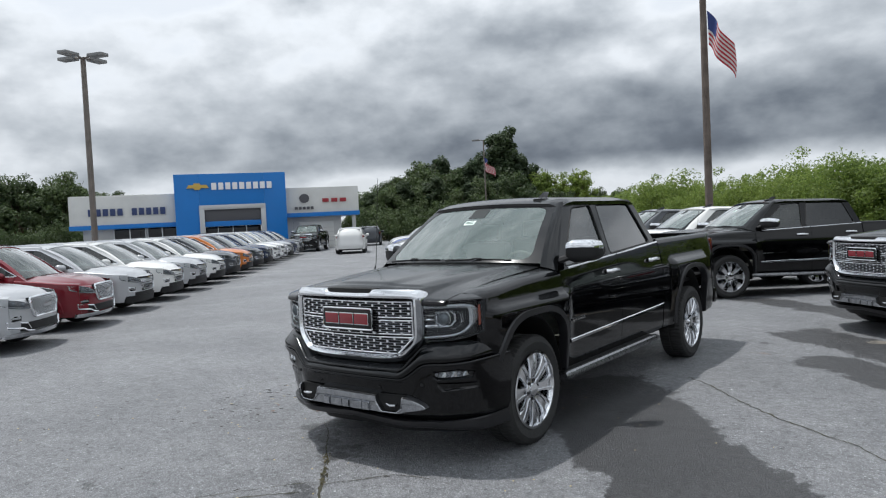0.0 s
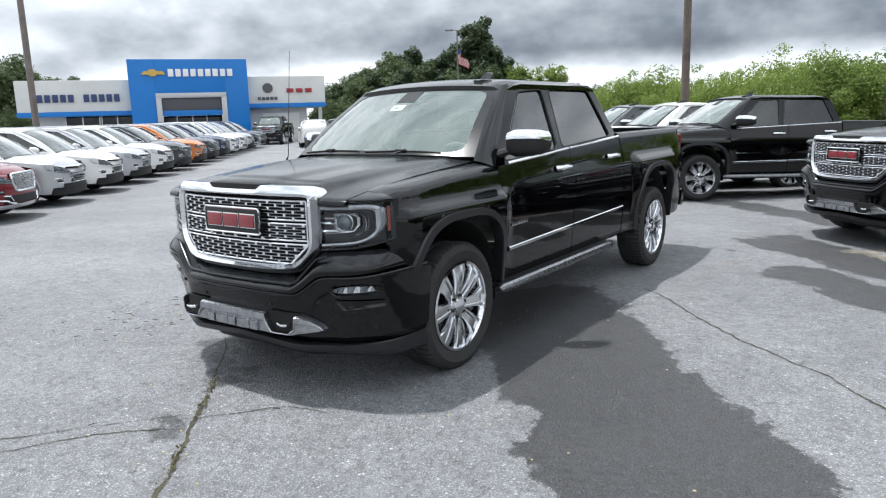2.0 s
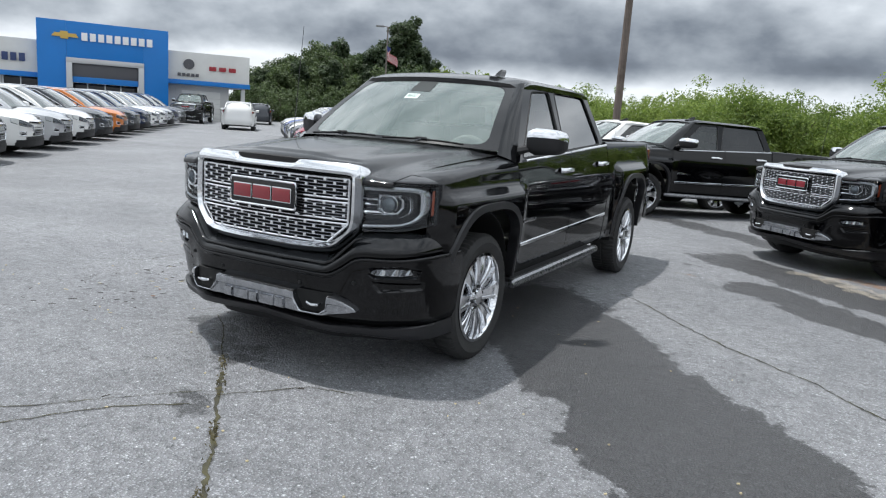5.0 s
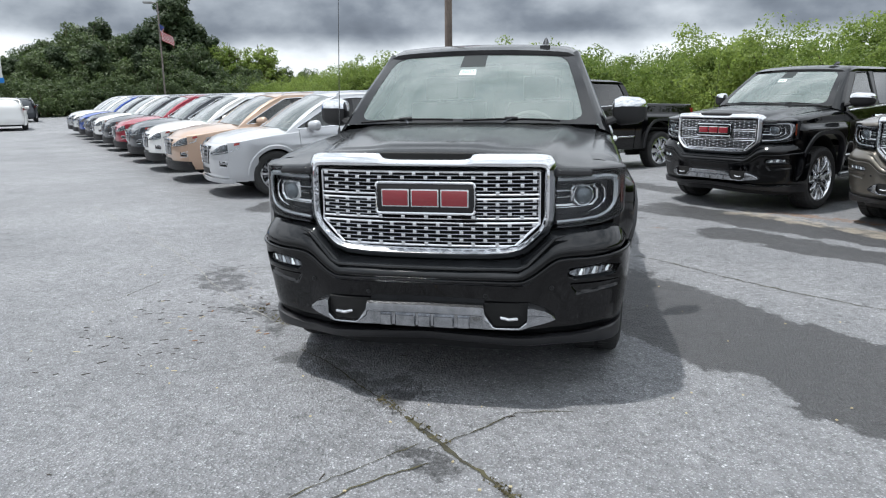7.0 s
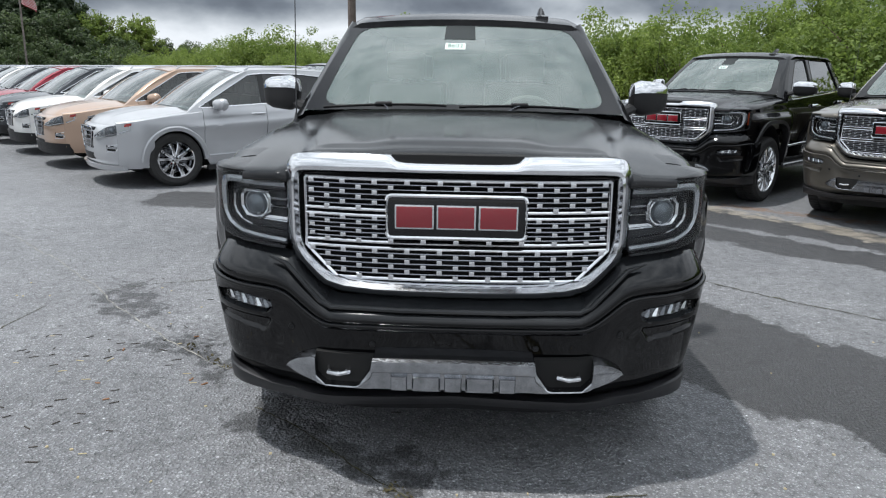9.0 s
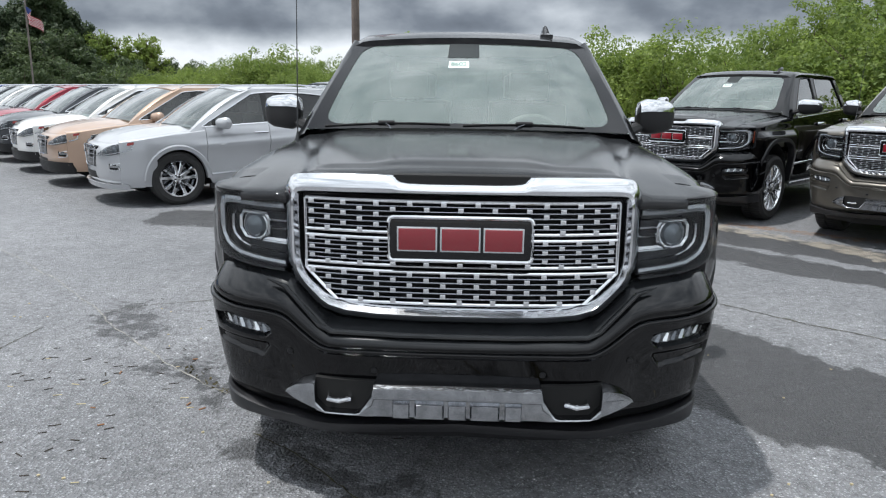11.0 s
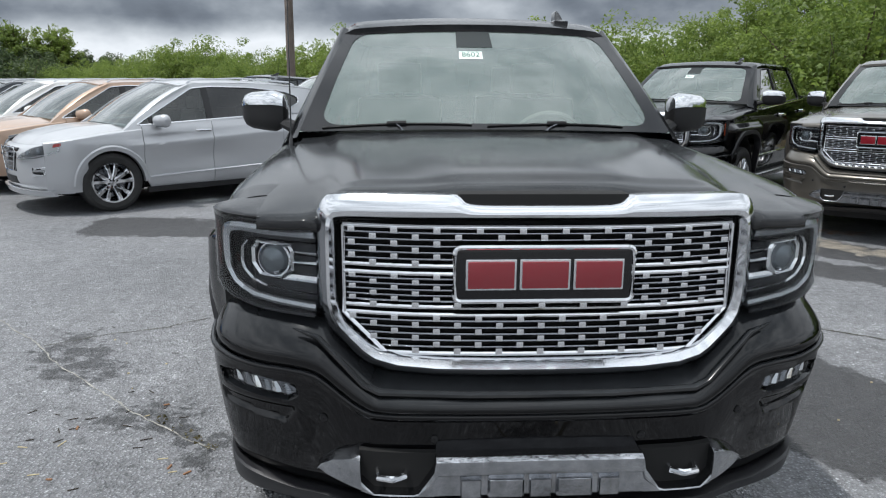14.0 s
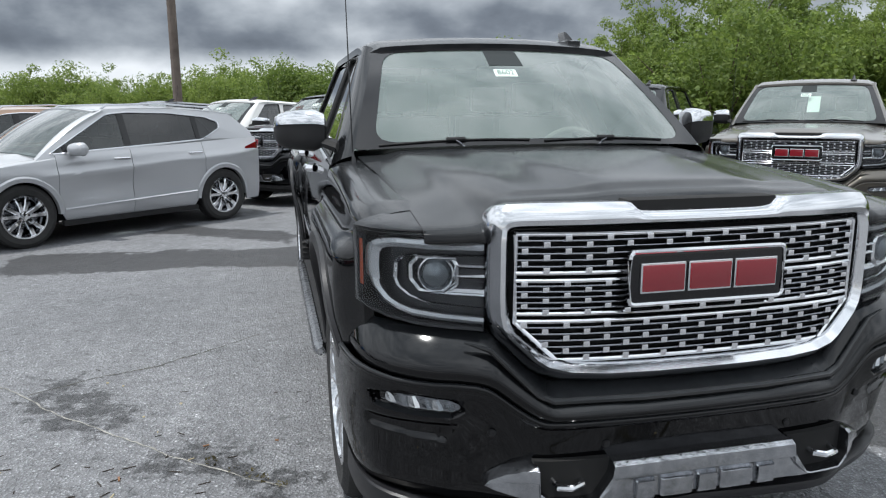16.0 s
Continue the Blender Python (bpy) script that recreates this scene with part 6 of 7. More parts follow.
# ---- trees and bushes ----
def leaf_material(name, dark, light, through=0.35):
    m = bpy.data.materials.new(name)
    m.use_nodes = True
    k = Nodes(m.node_tree)
    isl = k.n("ShaderNodeNewGeometry").outputs["Random Per Island"]
    col = k.ramp(isl, [(0.0, dark), (0.65, tuple((a + b) / 2 for a, b in zip(dark, light))), (1.0, light)])
    ob = k.n("ShaderNodeObjectInfo").outputs["Random"]
    col = k.mix(0.35, col, k.ramp(ob, [(0.0, dark), (1.0, light)]))
    d = k.n("ShaderNodeBsdfPrincipled", Base_Color=col, Roughness=0.6)
    t = k.n("ShaderNodeBsdfTranslucent", Color=col)
    k.n("ShaderNodeOutputMaterial", Surface=k.n("ShaderNodeMixShader", Fac=through, i1=d.outputs[0], i2=t.outputs[0]).outputs[0])
    return m


LEAF = leaf_material("bush_leaf", (0.092, 0.150, 0.030), (0.275, 0.355, 0.078), 0.55)
LEAF_DARK = leaf_material("wood_leaf", (0.036, 0.064, 0.024), (0.105, 0.145, 0.050), 0.4)
NEEDLE = leaf_material("pine_needle", (0.030, 0.053, 0.025), (0.068, 0.100, 0.040), 0.4)
BARK = material("bark", (0.10, 0.075, 0.055), 0.9, vary=0.4, scale=5, bump=0.6, bscale=20)
POLE_WOOD = material("weathered_pole", (0.13, 0.105, 0.09), 0.85, vary=0.35, scale=2.0, bump=0.3, bscale=25)


def leaves(centres, radii, count, size, rng, mat):
    """Many small bent leaves scattered in clumps."""
    idx = rng.integers(0, len(centres), count)
    c = np.array(centres)[idx]
    r = np.array(radii)[idx]
    d = rng.normal(size=(count, 3))
    d /= np.linalg.norm(d, axis=1)[:, None]
    d[:, 2] *= 0.8
    p = c + d * (r * rng.uniform(0.25, 1.0, count) ** 0.45 * rng.uniform(0.85, 1.15, count))[:, None]
    n = d * 0.8 + rng.normal(size=(count, 3)) * 0.55 + (0, 0, 0.45)
    n /= np.linalg.norm(n, axis=1)[:, None]
    a = np.cross(n, rng.normal(size=(count, 3)))
    a /= np.linalg.norm(a, axis=1)[:, None]
    b = np.cross(n, a)
    s = (size * rng.uniform(0.5, 1.45, count))[:, None]
    v = np.empty((count, 3, 3))
    v[:, 0], v[:, 1], v[:, 2] = p - a * s, p + a * s * 0.6 + b * s * 0.55, p + a * s * 0.6 - b * s * 0.55
    me = bpy.data.meshes.new("mesh")
    me.from_pydata(v.reshape(-1, 3).tolist(), [], np.arange(count * 3).reshape(-1, 3).tolist())
    me.materials.append(mat)
    return me


def bush(seed, wide, high, n, size, mat=LEAF, airy=0.0):
    """Trunks from the ground, limbs and a ragged crown."""
    rng = np.random.default_rng(seed)
    thing = new("bush" if high < 4.4 else "tree")
    tagged(thing, "dense green bush in the wild hedge" if high < 4.4 else "slender leafy tree rising from the hedge", "bush" if high < 4.4 else "tree", "hedge bushes")
    bm = bmesh.new()
    cen, rad = [], []
    for i in range(9):
        a, out = rng.uniform(0, 2 * math.pi), rng.uniform(0.1, 0.5) * wide
        hh = high * rng.uniform(0.5, 0.98)
        tip = np.array((math.cos(a) * out, math.sin(a) * out, hh))
        mid = tip * (0.4, 0.4, 0.55)
        tube(bm, [(tip[0] * 0.15, tip[1] * 0.15, -0.3), tuple(mid), tuple(tip)], [0.05, 0.03, 0.008], 5)
        for j in range(13):
            q = rng.uniform(0.25, 1.0)
            pt = mid * (1 - q) + tip * q if q > 0.5 else mid * (2 * q)
            cen.append(pt + rng.normal(size=3) * (0.22 * wide, 0.22 * wide, 0.10 * high) * (1 - airy * 0.5))
            rad.append(rng.uniform(0.07, 0.19) * wide * (1 - 0.45 * airy))
    for j in range(int(16 * (1 - airy))):
        a = rng.uniform(0, 2 * math.pi)
        cen.append(np.array((math.cos(a) * wide * 0.42, math.sin(a) * wide * 0.42, rng.uniform(0.2, 0.6) * high)))
        rad.append(0.17 * wide)
    part("trunk", bm, BARK, thing)
    cr = new("crown", leaves(cen, rad, n, size, rng, mat))
    cr.parent = thing
    return thing


def pine(seed, high, wide, mat=NEEDLE, n=5200):
    rng = np.random.default_rng(seed)
    thing = tagged(new("pine_tree"), "tall dark green pine tree behind the lot", "tree", "trees behind the lot")
    bm = bmesh.new()
    tube(bm, [(0, 0, -0.5), (0.1, 0, high * 0.5), (0, 0.1, high * 0.97)], [high * 0.022, high * 0.015, 0.03], 7)
    cen, rad = [], []
    k = 64
    for i in range(k):
        h = high * (0.16 + 0.82 * (i / k))
        reach = wide * (0.30 + 0.75 * (1 - i / k) ** 0.8) * rng.uniform(0.45, 1.0) * (0.75 if i < 6 else 1.0)
        a = i * 2.4 + rng.uniform(-0.6, 0.6)
        tip = (math.cos(a) * reach, math.sin(a) * reach, h + reach * 0.22)
        tube(bm, [(0, 0, h), tip], [0.06, 0.015], 4)
        for q in (0.35, 0.65, 0.95):
            cen.append(np.array((tip[0] * q, tip[1] * q, h + reach * 0.22 * q)) + rng.normal(size=3) * 0.25)
            rad.append(wide * rng.uniform(0.11, 0.24))
    part("trunk", bm, BARK, thing)
    cr = new("crown", leaves(cen, rad, n, 0.22, rng, mat))
    cr.parent = thing
    return thing


def broad_tree(seed, high, wide, mat=LEAF_DARK, n=6000, size=0.30):
    rng = np.random.default_rng(seed)
    thing = tagged(new("tree"), "broad green tree at the edge of the woods", "tree", "trees behind the lot")
    bm = bmesh.new()
    tube(bm, [(0, 0, -0.5), (0.1, 0.1, high * 0.3), (0, 0, high * 0.6)], [high * 0.028, high * 0.02, high * 0.01], 7)
    cen, rad = [], []
    for i in range(48):
        a, e = rng.uniform(0, 2 * math.pi), rng.uniform(-0.5, 1.5)
        tip = np.array((math.cos(a) * math.cos(e) * wide * 0.5, math.sin(a) * math.cos(e) * wide * 0.5, high * 0.56 + math.sin(e) * high * 0.36)) * (1, 1, rng.uniform(0.85, 1.06))
        tube(bm, [(0, 0, high * rng.uniform(0.2, 0.5)), tuple(tip)], [0.07, 0.02], 4)
        for j in range(3):
            cen.append(tip * rng.uniform(0.7, 1.0) + rng.normal(size=3) * 0.3)
            rad.append(wide * rng.uniform(0.06, 0.15))
    part("trunk", bm, BARK, thing)
    cr = new("crown", leaves(cen, rad, n, size, rng, mat))
    cr.parent = thing
    return thing


# ---- the showroom ----
BLUE_PANEL = material("blue_panel", (0.005, 0.165, 0.52), 0.35, vary=0.04, scale=0.6)
WHITE_PANEL = material("white_panel", (0.62, 0.62, 0.60), 0.6, vary=0.06, scale=0.8)
GREY_WALL = material("pale_wall", (0.50, 0.50, 0.49), 0.8, vary=0.1, scale=0.5)
ALU = material("silver_frame", (0.5, 0.51, 0.52), 0.35, 0.9)
SHOP_GLASS = material("dark_shop_glass", (0.012, 0.013, 0.015), 0.06)
GOLD = material("gold_sign", (0.55, 0.38, 0.10), 0.3, 0.6)
SIGN_WHITE = material("white_sign", (0.8, 0.8, 0.8), 0.5)
SIGN_BLUE = material("dark_blue_sign", (0.03, 0.05, 0.14), 0.5)
SIGN_GREY = material("grey_sign", (0.10, 0.10, 0.11), 0.4, 0.5)
SIGN_RED = material("red_sign", (0.30, 0.02, 0.03), 0.4)


def showroom(m):
    """Local x runs to the right along the front, y into the building; the front of the wings is y = 0."""
    b = tagged(new("car_showroom"), "white dealership showroom with a tall blue entrance block", "building")
    b.matrix_basis = m

    def add(nm, lo, hi, mat, bev=0.03, label="", parent=b):
        bm = bmesh.new()
        box(bm, lo, hi, bev)
        return part(nm, bm, mat, parent, label, sharp=30)
    # wings
    add("wall", (-11.6, 0.3, -0.6), (-4.4, 11, 5.0), GREY_WALL)
    add("wall", (4.4, 0.3, -0.6), (9.3, 11, 5.0), GREY_WALL)
    add("fascia", (-12.4, -0.5, 3.1), (-4.45, 11.2, 5.55), WHITE_PANEL, label="white fascia panel")
    add("fascia", (4.45, -0.5, 3.45), (10.8, 11.2, 5.75), WHITE_PANEL, label="white fascia panel")
    add("trim_band", (-12.45, -0.56, 2.72), (-4.45, 11.25, 3.1), BLUE_PANEL, label="blue trim band")
    add("trim_band", (4.45, -0.56, 3.07), (10.85, 11.25, 3.45), BLUE_PANEL, label="blue trim band")
    add("roof", (-12.3, -0.4, 5.5), (10.7, 11.1, 5.58), GREY_WALL)
    add("column", (10.2, -0.35, -0.6), (10.5, -0.05, 3.1), GREY_WALL)
    # blue entrance block round a deep doorway
    add("entrance_block", (-4.45, -1.3, -0.6), (-2.55, 3, 7.15), BLUE_PANEL, label="blue entrance block")
    add("entrance_block", (2.65, -1.3, -0.6), (4.45, 3, 7.15), BLUE_PANEL, label="blue entrance block")
    add("entrance_block", (-2.55, -1.298, 4.35), (2.65, 3, 7.148), BLUE_PANEL, label="blue entrance block")
    add("entrance_frame", (-2.6, -1.45, -0.6), (-2.2, -0.9, 4.4), ALU, label="silver entrance frame")
    add("entrance_frame", (2.3, -1.45, -0.6), (2.7, -0.9, 4.4), ALU, label="silver entrance frame")
    add("entrance_frame", (-2.6, -1.452, 4.02), (2.7, -0.88, 4.42), ALU, label="silver entrance frame")
    add("entrance_band", (-2.2, -1.2, 2.55), (2.3, -0.6, 3.0), BLUE_PANEL, label="blue band over the doors")
    add("entrance_panel", (-2.2, -1.1, 3.0), (2.3, -0.7, 4.02), SIGN_GREY)
    dg = add("entrance_glass", (-2.2, -0.2, -0.6), (2.3, -0.1, 2.55), SHOP_GLASS, 0.01, "dark glass doors")
    for x in (-1.2, 0.0, 1.1):
        add("mullion", (x - 0.04, -0.28, -0.6), (x + 0.04, -0.2, 2.55), ALU, 0.01, parent=dg)
    # shop windows of the wing
    for x0, x1 in ((-9.3, -6.9), (-6.75, -4.5)):
        wv = add("window", (x0, 0.2, 0.1), (x1, 0.32, 2.7), SHOP_GLASS, 0.01, "dark shop window")
        for i in (0, 0.5, 1):
            x = x0 + (x1 - x0) * i
            add("mullion", (x - 0.04, 0.14, 0.1), (x + 0.04, 0.2, 2.7), ALU, 0.01, parent=wv)
    dr = add("garage_door", (5.6, 0.2, -0.6), (8.6, 0.32, 2.6), WHITE_PANEL, 0.01, "white roller door")
    for i in range(6):
        add("door_rib", (5.62, 0.17, -0.1 + i * 0.42), (8.58, 0.2, -0.06 + i * 0.42), GREY_WALL, 0.005, parent=dr)
    # signs, as plain bars and shapes
    def bars(x0, x1, z0, z1, n, mat, y, label, skip=()):
        sign = new("sign")
        sign.parent = b
        tagged(sign, label)
        wd = (x1 - x0) / n
        for i in range(n):
            if i not in skip:
                add("sign_bar", (x0 + i * wd, y - 0.12, z0), (x0 + i * wd + wd * 0.72, y, z1), mat, 0.02, parent=sign)
    bars(-1.55, 3.45, 5.75, 6.35, 9, SIGN_WHITE, -1.3, "row of white sign bars")
    bars(-11.0, -5.1, 3.85, 4.45, 11, SIGN_BLUE, -0.5, "row of dark blue sign bars", (5,))
    bars(5.2, 6.9, 3.75, 4.0, 5, SIGN_GREY, -0.5, "row of grey sign bars")
    bars(7.6, 9.9, 4.35, 4.7, 3, SIGN_RED, -0.5, "row of red sign bars")
    bm = bmesh.new()
    outline_fill(bm, [[(x, -1.42, z) for x, z in ((-3.5, 5.92), (-2.95, 5.92), (-2.9, 5.78), (-2.45, 5.78), (-2.4, 5.92), (-1.75, 5.92), (-1.9, 6.2), (-2.4, 6.2), (-2.45, 6.34), (-2.9, 6.34), (-2.95, 6.2), (-3.3, 6.2))]])
    ext = bmesh.ops.extrude_face_region(bm, geom=bm.faces[:])
    bmesh.ops.translate(bm, verts=[e for e in ext["geom"] if isinstance(e, bmesh.types.BMVert)], vec=(0, 0.14, 0))
    part("sign_shape", bm, GOLD, b, "plain gold sign shape")
    bm = bmesh.new()
    lathe(bm, [(0.001, 0.1), (0.42, 0.1), (0.42, 0.0)], 24, Matrix.Translation((6.05, -0.5, 4.75)) @ pose(0, 0, 0, 0, 0, -90))
    part("sign_disc", bm, SIGN_GREY, b, "plain grey sign disc")
    return b


# ---- poles and flags ----
STEEL = material("painted_steel", (0.16, 0.14, 0.125), 0.5, 0.2, vary=0.2, scale=3)
LAMP_HEAD = material("lamp_head", (0.22, 0.22, 0.22), 0.5, 0.4)
FLAG_RED = material("flag_red", (0.42, 0.03, 0.05), 0.8)
# white darkened, with the shade on the cloth put into the colour
FLAG_WHITE = material("flag_white", (0.55, 0.53, 0.52), 0.8)
FLAG_BLUE = material("flag_blue", (0.03, 0.05, 0.18), 0.8)


def lot_lamp(x, y, high, heads, turn=0.0, lean=(0, 0)):
    z = ground_z(x, y)
    lamp = tagged(new("lot_lamp"), "tall brown steel lot lamp with flat lamp heads", "street lamp")
    lamp.matrix_basis = pose(x, y, z, lean[0], lean[1], turn)
    bm = bmesh.new()
    thick = 0.13 if heads > 1 else 0.08
    tube(bm, [(0, 0, -0.3), (0, 0, 0.5), (0, 0, high * 0.6), (0, 0, high)], [thick, thick, thick * 0.92, thick * 0.8], 8)
    part("pole", bm, STEEL, lamp)
    for i in range(heads):
        a = 360 / max(heads, 1) * i
        q = pose(0, 0, high, 0, 0, a)
        bm = bmesh.new()
        tube(bm, [(0, 0, -0.05), (0.45, 0, 0.02)], 0.04, 6)
        bmesh.ops.transform(bm, matrix=q, verts=bm.verts)
        arm = part("lamp_arm", bm, STEEL, lamp)
        bm = bmesh.new()
        box(bm, (0.4, -0.22, -0.06), (1.15, 0.22, 0.08), 0.03)
        bmesh.ops.transform(bm, matrix=q, verts=bm.verts)
        part("lamp_head", bm, LAMP_HEAD, arm)
    return lamp


def flag(x, y, z, wide, high, turn, droop):
    """A striped flag with a blue corner, hanging in folds."""
    f = tagged(new("flag"), "red and white striped flag with a blue corner", "flag")
    f.matrix_basis = pose(x, y, z, 0, 0, turn)

    def cloth(u, v):
        return (u * wide * 0.62, 0.14 * wide * math.sin(u * 7.0 + v * 1.6) * (0.25 + u), -v * high - droop * u ** 1.3 - 0.05 * high * math.sin(u * 5))
    strips = 13
    for i in range(strips):
        v0, v1 = i / strips, (i + 1) / strips
        u0 = 0.4 if i < 7 else 0.0
        bm = bmesh.new()
        grid(cloth, lin(u0, 1, 14), [v0, (v0 + v1) / 2, v1], bm)
        part("stripe", bm, FLAG_RED if i % 2 == 0 else FLAG_WHITE, f)
    bm = bmesh.new()
    grid(cloth, lin(0, 0.4, 8), lin(0, 7 / 13, 6), bm)
    part("canton", bm, FLAG_BLUE, f)
    return f



# ---- placing the vehicles ----
main_truck = pickup("pickup_truck", BLACK, "shiny black crew cab pickup truck with chrome grille")


def stand(x, y, turn):
    """A pose on the ground, leaning with its slope."""
    e = 1.5
    dx, dy = (ground_z(x + e, y) - ground_z(x - e, y)) / (2 * e), (ground_z(x, y + e) - ground_z(x, y - e)) / (2 * e)
    n = Vector((-dx, -dy, 1)).normalized()
    return Matrix.Translation((x, y, ground_z(x, y))) @ Vector((0, 0, 1)).rotation_difference(n).to_matrix().to_4x4() @ pose(0, 0, 0, 0, 0, turn)


for x, y, turn, body, lab in (
        (-0.87, 10.10, -45.2, BLACK, "shiny black crew cab pickup truck in a row of trucks"),
        (3.11, 6.50, -43.2, BLACK, "black pickup truck with chrome grille and wheels"),
        (5.00, 4.67, -43.2, PEPPER, "bronze-grey pickup truck with chrome grille"),
        (-2.73, 12.02, -45.2, WHITE, "white crew cab pickup truck in a row of trucks"),
        (-4.58, 13.94, -45.2, GREY, "dark grey pickup truck in a row of trucks")):
    lorry = repaint(copy_thing(main_truck, stand(x, y, turn)), BLACK, body, lab)
    if body is PEPPER:                  # a sheet of paper behind its windscreen
        bm = bmesh.new()
        grid(lambda v, u: (v, 0.42 + 0.64 * u, 1.385 + 0.47 * u), [-0.02, 0.05, 0.12], [0.20, 0.40, 0.62], bm, back=(0, 0.001, -0.001))
        part("price_sheet", bm, PAPER, lorry, "white paper sheet behind the windscreen")

suv = crossover("crossover", SILVER, "silver crossover with chrome wheels", base=2.68, soft=True)
small_suv = crossover("crossover", TAN, "copper tan crossover parked nose out in a row", base=2.58, soft=True, clad=True)
suv.matrix_basis = stand(-4.50, 6.78, -49.8)
big_suv = crossover("large_crossover", SILVER, "silver large crossover with a mesh grille", True, 2.86, 0.06)

plain_suv = crossover("crossover", PEWTER, "light grey crossover parked in a long row")
# the row facing the other way across the lane
LEFT_ROW = [(SILVER, "silver", True), (MAROON, "dark red", True), (PEWTER, "light grey", False), (WHITE, "white", False), (PEWTER, "light grey", False), (WHITE, "white", False), (GREY, "dark grey", False),
            (ORANGE, "orange", False), (GREY, "dark grey", False), (NAVY, "dark blue", False), (WHITE, "white", True), (WHITE, "white", True), (SILVER, "silver", False), (NAVY, "dark blue", True), (GREY, "dark grey", False)]
for i, (body, col, big) in enumerate(LEFT_ROW):
    p = Vector((-9.15, 0.02)) + Vector((-0.663, 0.7486)) * (2.48 * i)
    m = stand(p.x, p.y, 132.4)
    if i == 0:
        big_suv.matrix_basis = m
        continue
    if i == 2:
        plain_suv.matrix_basis = m
        continue
    repaint(copy_thing(big_suv if big else plain_suv, m), SILVER if big else PEWTER, body, col + (" large crossover" if big else " crossover") + " parked in a long row")
RIGHT_ROW = [(TAN, "copper tan"), (WHITE, "white"), (GREY, "dark grey"), (RED, "dark red"), (GREY, "dark grey"), (WHITE, "white"), (GREY, "dark grey"), (BLUE, "bright blue"), (WHITE, "white"), (PEWTER, "light grey")]
for i, (body, col) in enumerate(RIGHT_ROW):
    p = Vector((-6.20, 8.47)) + Vector((-0.679, 0.734)) * (2.36 * i)
    m = stand(p.x, p.y, -47.6)
    if i == 0:
        small_suv.matrix_basis = m
        continue
    repaint(copy_thing(small_suv, m), TAN, body, col + " crossover parked nose out in a row")

# far vehicles by the showroom
for x, y, turn, body, lab, kind in ((-34.6, 29.6, 38, BLACK, "small black pickup truck by the showroom", main_truck), (-29.0, 28.6, 222, WHITE, "white crossover seen from behind", suv), (-38.0, 40.0, 222, GREY, "black crossover by the showroom", suv)):
    repaint(copy_thing(kind, stand(x, y, turn)), BLACK if kind == main_truck else SILVER, body, lab)

# ---- building, poles, plants ----
BX, BY = -43.05, 29.75
showroom(pose(BX, BY, -0.1, 0, 0, 54.7) @ Matrix.Diagonal((0.92, 0.92, 0.872, 1)))
lot_lamp(-26.7, 10.65, 9.4, 4, 20)
lot_lamp(-36.0, 54.9, 9.8, 1, 200)
flag(-35.8, 54.6, 7.8, 2.5, 0.95, -30, 1.15)
pole = tagged(new("flag_pole"), "tall weathered brown pole carrying a flag", "flag pole")
pole.matrix_basis = pose(-3.87, 20.66, 0)
bm = bmesh.new()
tube(bm, [(0, 0, -0.3), (0, 0, 4), (0, 0, 12.0)], [0.14, 0.13, 0.10], 10)
part("shaft", bm, POLE_WOOD, pole)
flag(-3.72, 20.6, 8.45, 1.45, 1.15, -20, 1.35)

# a wild hedge along the edge of the lot
HEDGE = [bush(11, 3.4, 3.6, 21000, 0.055), bush(12, 3.8, 3.3, 21000, 0.055), bush(13, 3.0, 4.1, 21000, 0.055), bush(14, 3.6, 3.0, 21000, 0.054), bush(15, 3.2, 5.6, 22000, 0.052, LEAF, 0.5), bush(16, 3.4, 3.8, 19000, 0.054, LEAF, 0.4),
         bush(17, 3.6, 3.6, 14000, 0.070), bush(18, 3.4, 4.0, 14000, 0.070)]


def height_of(plant_):
    """The height of a plant's crown as built."""
    crown = [c for c in plant_.children if c.name.startswith("crown")][0]
    return float(np.percentile([v.co.z for v in crown.data.vertices], 99.7))


def grow(kinds, homes, pick, m):
    """A copy of one kind of plant; its first place is kept for the plant itself, which moves there last."""
    if pick in homes:
        copy_thing(kinds[pick], m)
    else:
        homes[pick] = m


def settle(kinds, homes):
    for pick, m in homes.items():
        kinds[pick].matrix_basis = m


TALL = [height_of(h) for h in HEDGE]


def hedge_top(s):
    """How high the hedge grows along its line."""
    return interp(s, [(-70, 3.6), (-45, 3.6), (-36, 4.2), (-32, 4.8), (-27, 3.6), (-23.5, 4.1), (-20, 4.65), (-17, 3.8), (-14, 4.2), (-11, 3.75), (-9, 3.1), (-7, 4.0), (-5.5, 3.8), (-4.1, 3.0), (-3, 4.0), (-2, 4.0), (-1.1, 3.7), (0.2, 4.4), (1.5, 4.5), (40, 4.5)])


rng = np.random.default_rng(5)
hedge_homes = {}
for k in range(86):
    s = 30 - 1.15 * k
    off = rng.uniform(-0.8, 0.8) + (1.6 if k % 2 else 0.0)
    x, y = 9.0 + 0.69 * s + 0.724 * off, 20.0 - 0.72 * s + 0.69 * off
    pick = int(rng.choice([0, 1, 2, 3, 5], p=[0.26, 0.26, 0.14, 0.22, 0.12]))
    if s > 6 and k % 3 == 0:
        pick = 4
    if s < -14:
        pick = 6 + k % 2
    m = pose(x, y, ground_z(x, y) - 0.1, 0, 0, rng.uniform(0, 360)) @ Matrix.Scale(rng.uniform(0.80, 1.02) * hedge_top(s) / TALL[pick], 4)
    grow(HEDGE, hedge_homes, pick, m)
